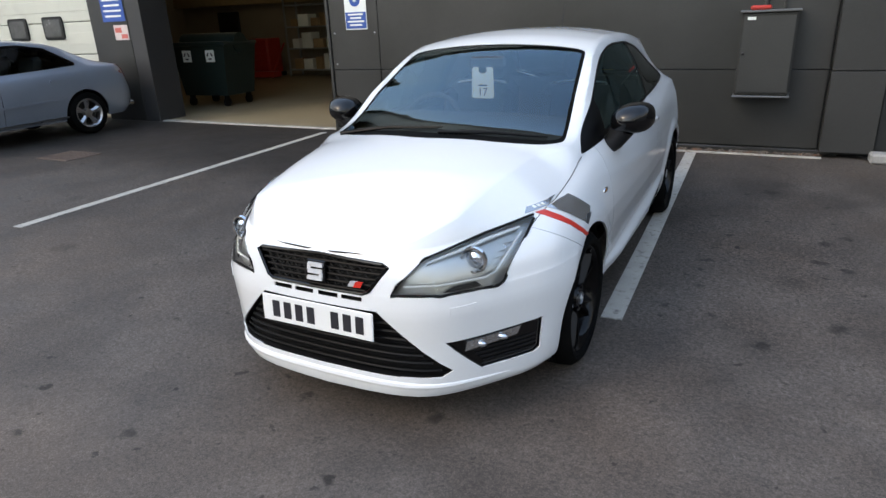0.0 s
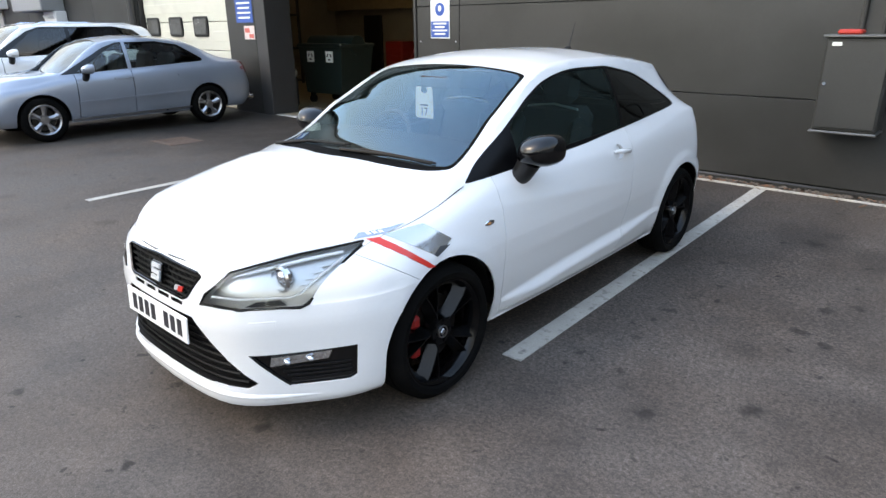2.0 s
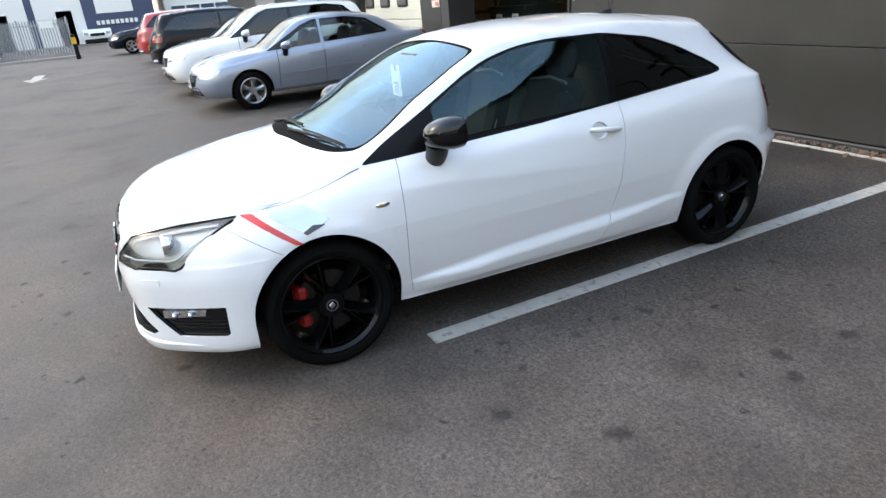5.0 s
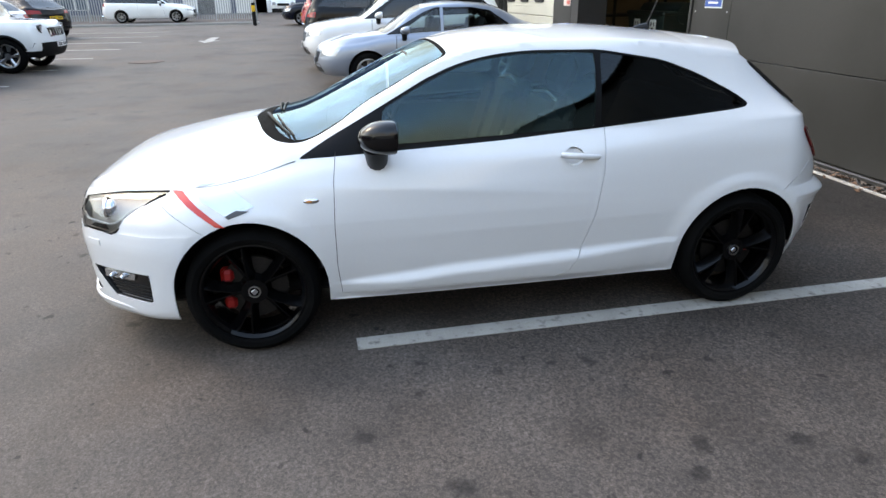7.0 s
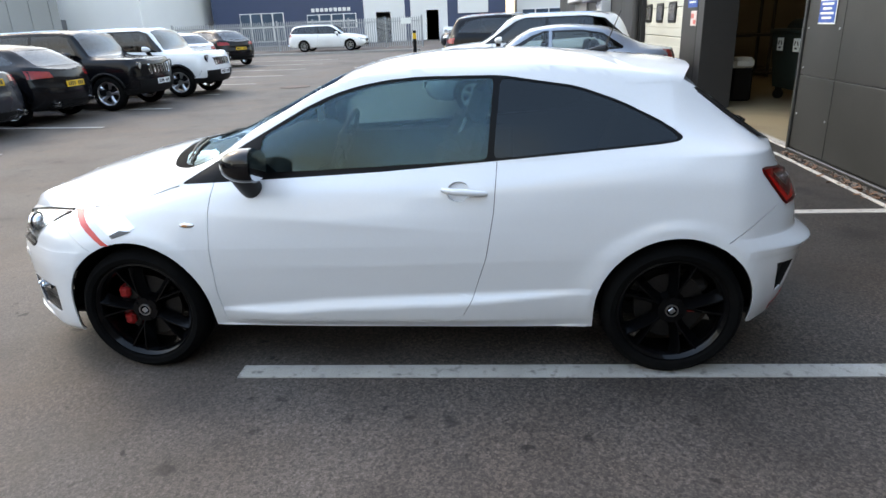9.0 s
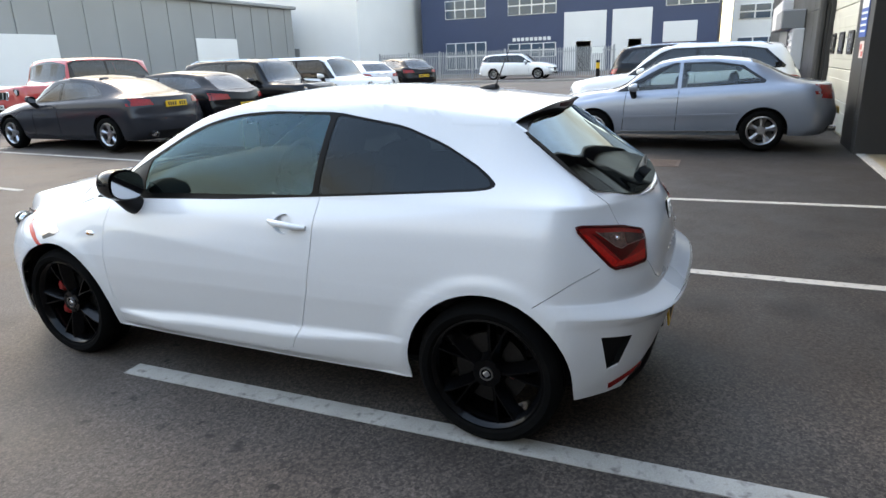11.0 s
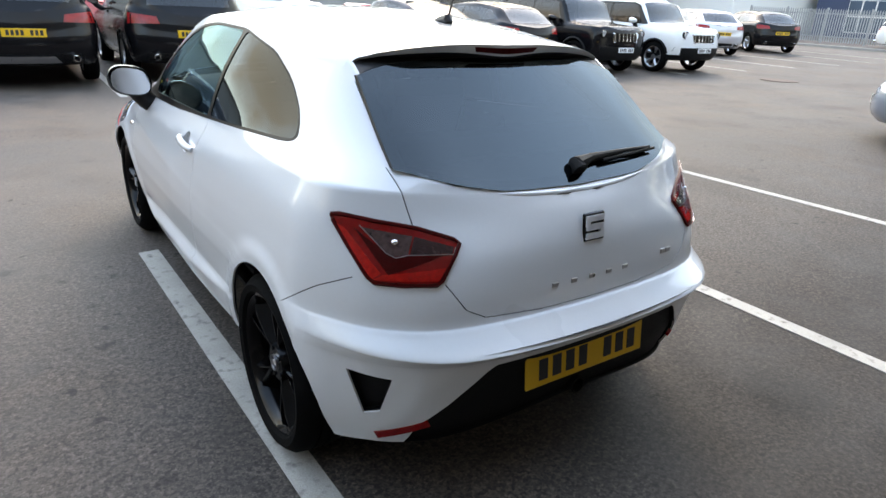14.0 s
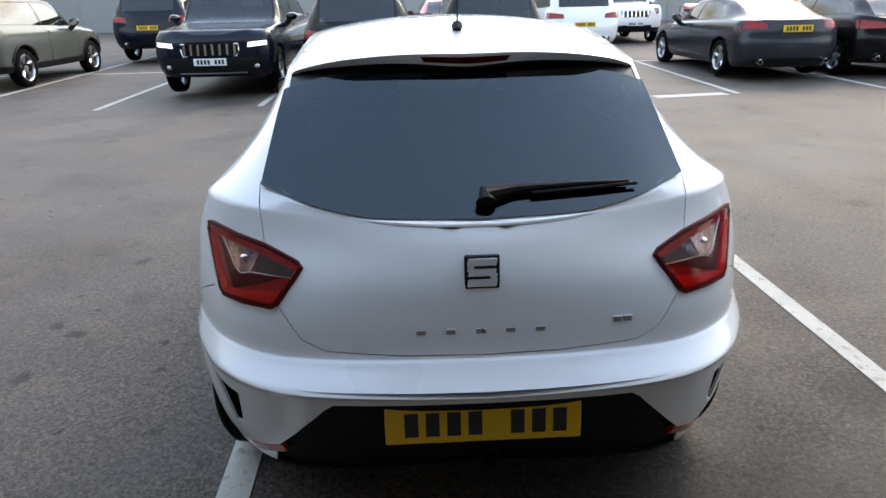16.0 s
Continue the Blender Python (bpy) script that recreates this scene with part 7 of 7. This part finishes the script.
def workshop_things():
    b = thing("wheeled_bin", "dark green four-wheeled waste bin with recycling labels", "bin", Matrix.Translation((-9.47, 10.12, 0)) @ Matrix.Rotation(0.05, 4, "Z"))
    part("bin_body", Geo().prism([(-0.55, 0.22), (0.55, 0.22), (0.68, 1.2), (-0.68, 1.2)], lambda p, q, d: (p, d * (0.85 + 0.15 * q), q), -0.45, 0.45), BIN_GREEN, b)
    part("bin_lid", Geo().tube([(-0.7, 0, 1.2), (0.7, 0, 1.2)], 0.2, 14).box((0, 0, 1.2), (1.42, 1.0, 0.08), 0.03), BIN_GREEN, b)
    for x in (-0.27, 0.32):
        lbl = part("label", Geo().box((x, -0.475, 0.98), (0.22, 0.01, 0.22), 0.003), PAPER, b)
        for i in range(3):
            a = 2 * math.pi * i / 3 + 0.5
            part("label_mark", Geo().box((x + 0.055 * math.cos(a), -0.482, 0.98 + 0.055 * math.sin(a)), (0.075, 0.004, 0.03), 0.002, Matrix.Rotation(-a + 1.57, 3, "Y")), INK, lbl)
    for x in (-0.45, 0.45):
        for y in (-0.32, 0.32):
            part("castor", Geo().cyl((x, y, 0.09), 0.09, 0.05, "x", 16).box((x, y, 0.19), (0.07, 0.1, 0.08), 0.01), BLACK_PLASTIC, b)
    w = thing("waste_bag_stand", "black waste bin with a white bag", "bin", Matrix.Translation((-9.75, 9.0, 0)))
    part("stand", Geo().box((0, 0, 0.3), (0.36, 0.36, 0.6), 0.04), BLACK_PLASTIC, w)
    part("bag", Geo().box((0, 0, 0.68), (0.38, 0.38, 0.2), 0.06), PAPER, w)
    t = thing("tool_cabinet", "red workshop tool cabinet", "cabinet", Matrix.Translation((-13.2, 15.75, 0)))
    part("cabinet_body", Geo().box((0, 0, 0.62), (0.75, 0.6, 1.0), 0.03), TOOL_RED, t)
    for i in range(5):
        part("drawer", Geo().box((0, -0.31, 0.23 + 0.19 * i), (0.68, 0.03, 0.17), 0.008), TOOL_RED, t)
    part("base", Geo().box((0, -0.05, 0.08), (0.9, 0.8, 0.12), 0.02), BLACK_PLASTIC, t)
    j = thing("trolley_jack", "red trolley jack on the workshop floor", "jack", Matrix.Translation((-12.9, 15.0, 0)))
    part("jack_frame", Geo().box((0, 0, 0.14), (1.5, 0.35, 0.16), 0.03), TOOL_RED, j)
    part("jack_handle", Geo().tube([(0.6, 0, 0.2), (1.1, 0, 1.0)], 0.025, 8), TOOL_RED, j)
    rnd = random.Random(9)
    k = thing("storage_shelf", "steel shelf filled with boxes and parts", "shelf", Matrix.Translation((-11.2, 16.0, 0)))
    for z in (0.2, 0.8, 1.4, 2.0):
        part("shelf_board", Geo().box((0, 0, z), (2.2, 0.6, 0.04), 0.008), GALV, k)
    for sx in (-1.08, 1.08):
        for sy in (-0.28, 0.28):
            part("shelf_post", Geo().box((sx, sy, 1.1), (0.04, 0.04, 2.2)), GALV, k)
    for z in (0.22, 0.82, 1.42):
        x = -0.95
        while x < 0.9:
            w_, h_ = rnd.uniform(0.2, 0.4), rnd.uniform(0.2, 0.45)
            bx = thing("storage_box", rnd.choice(("brown cardboard box on a steel shelf", "pale carton on a steel shelf")), "box", Matrix.Translation((-11.2 + x + w_ / 2, 16.0, z)), "boxes on the shelf")
            part("carton", Geo().box((0, 0, h_ / 2), (w_, 0.4, h_), 0.008), CARD if "brown" in bx["label"] else PAPER, bx)
            x += w_ + rnd.uniform(0.02, 0.12)
    k2 = thing("work_bench", "long dark work bench against the workshop wall", "bench", Matrix.Translation((-7.6, 15.8, 0)))
    part("bench_top", Geo().box((0, 0, 0.9), (3.2, 0.8, 0.08), 0.01), TIMBER, k2)
    for sx in (-1.5, 0, 1.5):
        part("bench_leg", Geo().box((sx, 0, 0.43), (0.08, 0.7, 0.86), 0.01), GALV, k2)
    rackt = thing("pallet_rack", "tall dark rack with parts inside the workshop", "rack", Matrix.Translation((-14.6, 11.2, 0)))
    for z in (0.1, 1.0, 1.9):
        part("rack_shelf", Geo().box((0, 0, z), (0.9, 3.0, 0.06), 0.01), CLAD_DARK, rackt)
    for sx in (-0.42, 0.42):
        for sy in (-1.45, 0, 1.45):
            part("rack_post", Geo().box((sx, sy, 1.2), (0.06, 0.06, 2.4)), CLAD_DARK, rackt)
    lt = thing("strip_light", "lit fluorescent strip light under the workshop ceiling", "lamp", Matrix.Translation((-7.5, 13.5, 3.85)))
    part("light_tube", Geo().tube([(-1.2, 0, 0), (1.2, 0, 0)], 0.03, 8), TUBE_LIGHT, lt)
    part("light_housing", Geo().box((0, 0, 0.06), (2.5, 0.14, 0.06), 0.01), FAR_WHITE, lt)
    for x, y in ((-12.5, 12.8), (-4.0, 14.5)):
        copy_thing(lt, Matrix.Translation((x, y, 3.85)))


def far_place():
    # kerb and verge, palisade fence, buildings beyond
    tagged(part("kerb_far", Geo().box((-30.9, -9.5, 0.38), (0.15, 20, 0.14), 0.02), CONCRETE), "pale concrete kerb", "kerb", kind="structure")
    f = thing("palisade_fence", "galvanised steel palisade fence", "fence", Matrix.Translation((0.33, 0.52, 0.33)) @ Matrix.Scale(0.87, 4))
    for i in range(8):
        part("fence_post", Geo().box((-43.6, -19.0 + 2.6 * i, 1.05), (0.1, 0.1, 2.1), 0.01), GALV, f)
    for z in (0.4, 1.75):
        part("fence_rail", Geo().box((-43.65, -9.9, z), (0.05, 18.4, 0.06)), GALV, f)
    for i in range(122):
        part("pale", pale_mesh(), None, f, "", Matrix.Translation((-43.55, -19.0 + 0.15 * i, 0)))
    part("fence_notice", Geo().box((-43.45, -1.9, 1.75), (0.02, 0.7, 0.4), 0.005), PAPER, f)
    post = thing("gate_post", "short yellow banded post at the kerb", "post", Matrix.Translation((-29.3, 0.43, rise(-29.3, 0.43))))
    part("post", Geo().box((0, 0, 0.5), (0.16, 0.16, 1.0), 0.02), BLACK_PLASTIC, post)
    part("band", Geo().box((0, 0, 0.75), (0.17, 0.17, 0.3), 0.02), PLATE_YELLOW, post)

    def block(name, label, c, size, mat, bays, face, rows=1):
        b = thing(name, label, "building")
        part("wall", Geo().box(c, size, 0.05), mat, b)
        part("roof", Geo().box((c[0], c[1], c[2] + size[2] / 2 + 0.15), (size[0] + 0.4, size[1] + 0.4, 0.3), 0.05), FAR_GREY, b)
        for (y0, z0, w, h, kind) in bays:
            x = c[0] + face * (size[0] / 2 + 0.02)
            if kind == "window":
                win = part("window", Geo().box((x, y0, z0), (0.1, w, h), 0.02), FAR_WHITE, b)
                n = max(1, round(w / 1.1))
                for i in range(n):
                    for j in range(2):
                        part("pane", Geo().box((x + face * 0.06, y0 - w / 2 + w * (i + 0.5) / n, z0 + (j - 0.5) * h / 2), (0.03, w / n - 0.12, h / 2 - 0.12), 0.005), FAR_GLASS, win)
            elif kind == "door":
                part("door", Geo().box((x, y0, z0), (0.08, w, h), 0.02), BLACK_SATIN, b)
            else:
                part("panel", Geo().box((x, y0, z0), (0.08, w, h), 0.02), {"white": FAR_WHITE, "blue": FAR_BLUE, "grey": FAR_GREY}[kind], b)
        return b

    tr = block("trade_building", "dark blue and white trade warehouse with window bands", (-62, -8, 4.5), (14, 26, 9), FAR_BLUE,
          [(-16.5, 1.9, 4.0, 2.4, "window"), (-10.2, 2.2, 4.4, 1.2, "window"), (-5.5, 2.6, 3.6, 5.2, "white"), (-1.6, 2.6, 3.2, 5.2, "white"), (2.2, 3.2, 2.6, 1.6, "white"), (-5.6, 1.4, 1.3, 2.8, "door"), (-1.3, 1.4, 1.1, 2.8, "door"), (-16.5, 6.0, 4.0, 1.6, "window"), (-10.2, 6.0, 4.4, 1.6, "window"), (3.0, 6.0, 4.0, 1.6, "window")], 1)
    for y0, w in ((-10.2, 3.6), (2.2, 3.0)):
        for i in range(9):
            part("letter_bar", Geo().box((-54.9, y0 - w / 2 + w * (i + 0.5) / 9, 3.15 if y0 < 0 else 1.75), (0.06, w / 13, 0.3)), FAR_WHITE, tr)
    block("white_building", "white and blue office building with window bands", (-66, 15, 5), (14, 18, 10), FAR_WHITE,
          [(9.5, 2.0, 6, 1.2, "window"), (16.5, 2.0, 6, 1.2, "window"), (9.5, 4.6, 6, 1.2, "window"), (16.5, 4.6, 6, 1.2, "window"), (13, 6.6, 16, 0.8, "blue")], 1)
    block("white_warehouse", "plain white warehouse behind the car park", (-56, -34, 5), (22, 24, 10), FAR_WHITE, [(-30, 1.5, 4, 3.0, "grey")], 1)
    g = thing("grey_shed", "long grey metal-clad shed", "building")
    part("wall", Geo().box((-12, -32, 3.0), (62, 10, 6.0), 0.05), FAR_GREY, g)
    part("roof", Geo().box((-12, -32, 6.1), (62.6, 10.6, 0.25), 0.05), FAR_GREY, g)
    for i in range(31):
        part("cladding_rib", Geo().box((-42 + 2 * i, -26.97, 3.0), (0.12, 0.08, 5.9), 0.02), FAR_GREY, g)
    for i in range(4):
        d = part("shutter_door", Geo().box((-34 + 14 * i, -26.95, 1.8), (4, 0.1, 3.6), 0.02), FAR_WHITE, g)
    eb = thing("brick_unit", "grey industrial unit closing the yard", "building")
    part("wall", Geo().box((30, -8, 3.5), (10, 50, 7), 0.05), FAR_GREY, eb)
    part("roof", Geo().box((30, -8, 7.1), (10.5, 50.5, 0.25), 0.05), FAR_WHITE, eb)
    v = thing("parked_van", "white panel van parked by the trade building", "van", Matrix.Translation((-57.0, 0.6, 0)) @ Matrix.Rotation(radians(90), 4, "Z"))
    prof = [(-2.6, 0.4), (2.5, 0.4), (2.6, 0.9), (2.3, 1.25), (1.7, 1.45), (1.1, 2.35), (0.8, 2.5), (-2.5, 2.5), (-2.6, 2.4)]
    part("body", Geo().prism(prof, lambda p, q, d: (d, -p, q), -0.98, 0.98), PAINT["white"], v)
    part("windscreen", Geo().prism([(1.66, 1.5), (1.7, 1.5), (1.15, 2.28), (1.12, 2.28)], lambda p, q, d: (d, -p - 0.03, q), -0.85, 0.85), FAR_GLASS, v)
    part("bumper", Geo().box((0, -2.6, 0.5), (1.9, 0.15, 0.3), 0.04), BLACK_PLASTIC, v)
    part("grille", Geo().box((0, -2.6, 0.95), (1.0, 0.06, 0.2), 0.02), BLACK_PLASTIC, v)
    for sx in (-1, 1):
        part("headlight", Geo().box((sx * 0.75, -2.5, 1.02), (0.3, 0.2, 0.25), 0.04), HEADLAMP, v)
    add_wheels(v, "van", 0.34, 0.22, 0.22, ALLOY, 7, (-1.7, 1.6), 0.86)


PALE = []


def pale_mesh():
    if not PALE:
        PALE.append(mesh_of("pale", Geo().prism([(-0.035, 0.08), (0.035, 0.08), (0.035, 1.95), (0.0, 2.05), (-0.035, 1.95)], lambda p, q, d: (d, p, q), 0, 0.02), GALV))
    return PALE[0]


def other_cars():
    C = other_car
    C("parked_saloon", "silver-blue saloon parked beside the workshop pillar", SALOON, "silver_blue", -9.64, 3.21)
    C("parked_suv", "white family SUV with roof rails", SUV, "white", -12.3, 2.95, rails=True)
    C("parked_hatchback", "dark grey hatchback between two SUVs", HATCH, "dark_grey", -14.95, 3.1)
    C("parked_suv", "black SUV parked nose to the wall", SUV, "black", -17.6, 5.2, 180.0, rails=True)
    C("parked_hatchback", "bright blue hatchback parked against the wall", HATCH, "blue", -20.2, 3.4)
    C("parked_suv", "red SUV parked nose to the wall", SUV, "red", -22.8, 5.0, 180.0)
    C("parked_hatchback", "dark hatchback at the end of the row", HATCH, "navy", -29.5, 1.7)
    C("parked_suv", "grey-green SUV parked nose in", SUV, "green_grey", 7.7, -9.1, low=True, arches=True)
    C("parked_off_roader", "dark red-black off-roader seen from behind", BIG_SUV, "navy", 5.95, -14.3)
    C("parked_suv", "dark blue SUV with chrome slotted grille and lit lamps", BIG_SUV, "navy", 2.6, -5.6, 180.0, lit=True, slots=8, rails=True, lamp_high=-0.06)
    C("parked_suv", "black sporting SUV with a silver rear skid plate", SUV, "black", 0.25, -7.9, skid=True)
    C("parked_suv", "black sporting SUV with a silver rear skid plate", SUV, "black", -2.0, -8.0, skid=True)
    C("parked_saloon", "dark grey sporting saloon parked nose in", SPORT_SALOON, "dark_grey", -7.21, -8.2)
    C("parked_hatchback", "black hatchback parked nose in", HATCH, "black", -9.3, -7.9)
    C("parked_suv", "black square-shaped small SUV", BOX_SUV, "black", -11.44, -5.1, 180.0, rails=True, slots=7, low=True, arches=True)
    C("parked_suv", "white square-shaped small SUV with black cladding", BOX_SUV, "white", -13.77, -4.65, 180.0, rails=True, slots=7, low=True, arches=True)
    C("parked_hatchback", "silver hatchback parked askew", HATCH, "silver", -20.4, -7.6, -28.0)
    C("parked_hatchback", "black hatchback standing near the far fence", HATCH, "black", -24.3, -7.7, -30.0)
    C("parked_hatchback", "red hatchback in the second row", HATCH, "red", -1.6, -13.3)
    C("parked_suv", "white SUV in the second row", SUV, "white", -4.85, -13.2)
    C("parked_suv", "white square-shaped small SUV in the second row", BOX_SUV, "white", -7.3, -14.3, 180.0, slots=7, low=True)
    C("parked_off_roader", "red upright off-roader parked crosswise", OFF_ROADER, "red", -10.4, -10.7, 90.0, low=True, slots=7)
    C("parked_saloon", "white saloon in the second row", SALOON, "white", 0.9, -14.6)
    C("parked_hatchback", "silver hatchback in the second row", HATCH, "silver", 3.4, -14.0)
    C("parked_estate", "white estate car parked along the fence", ESTATE, "white", -36.05, -5.6, 180.0)

ground_sheet()
main_building()
wall_things()
workshop_things()
far_place()
hero()
other_cars()
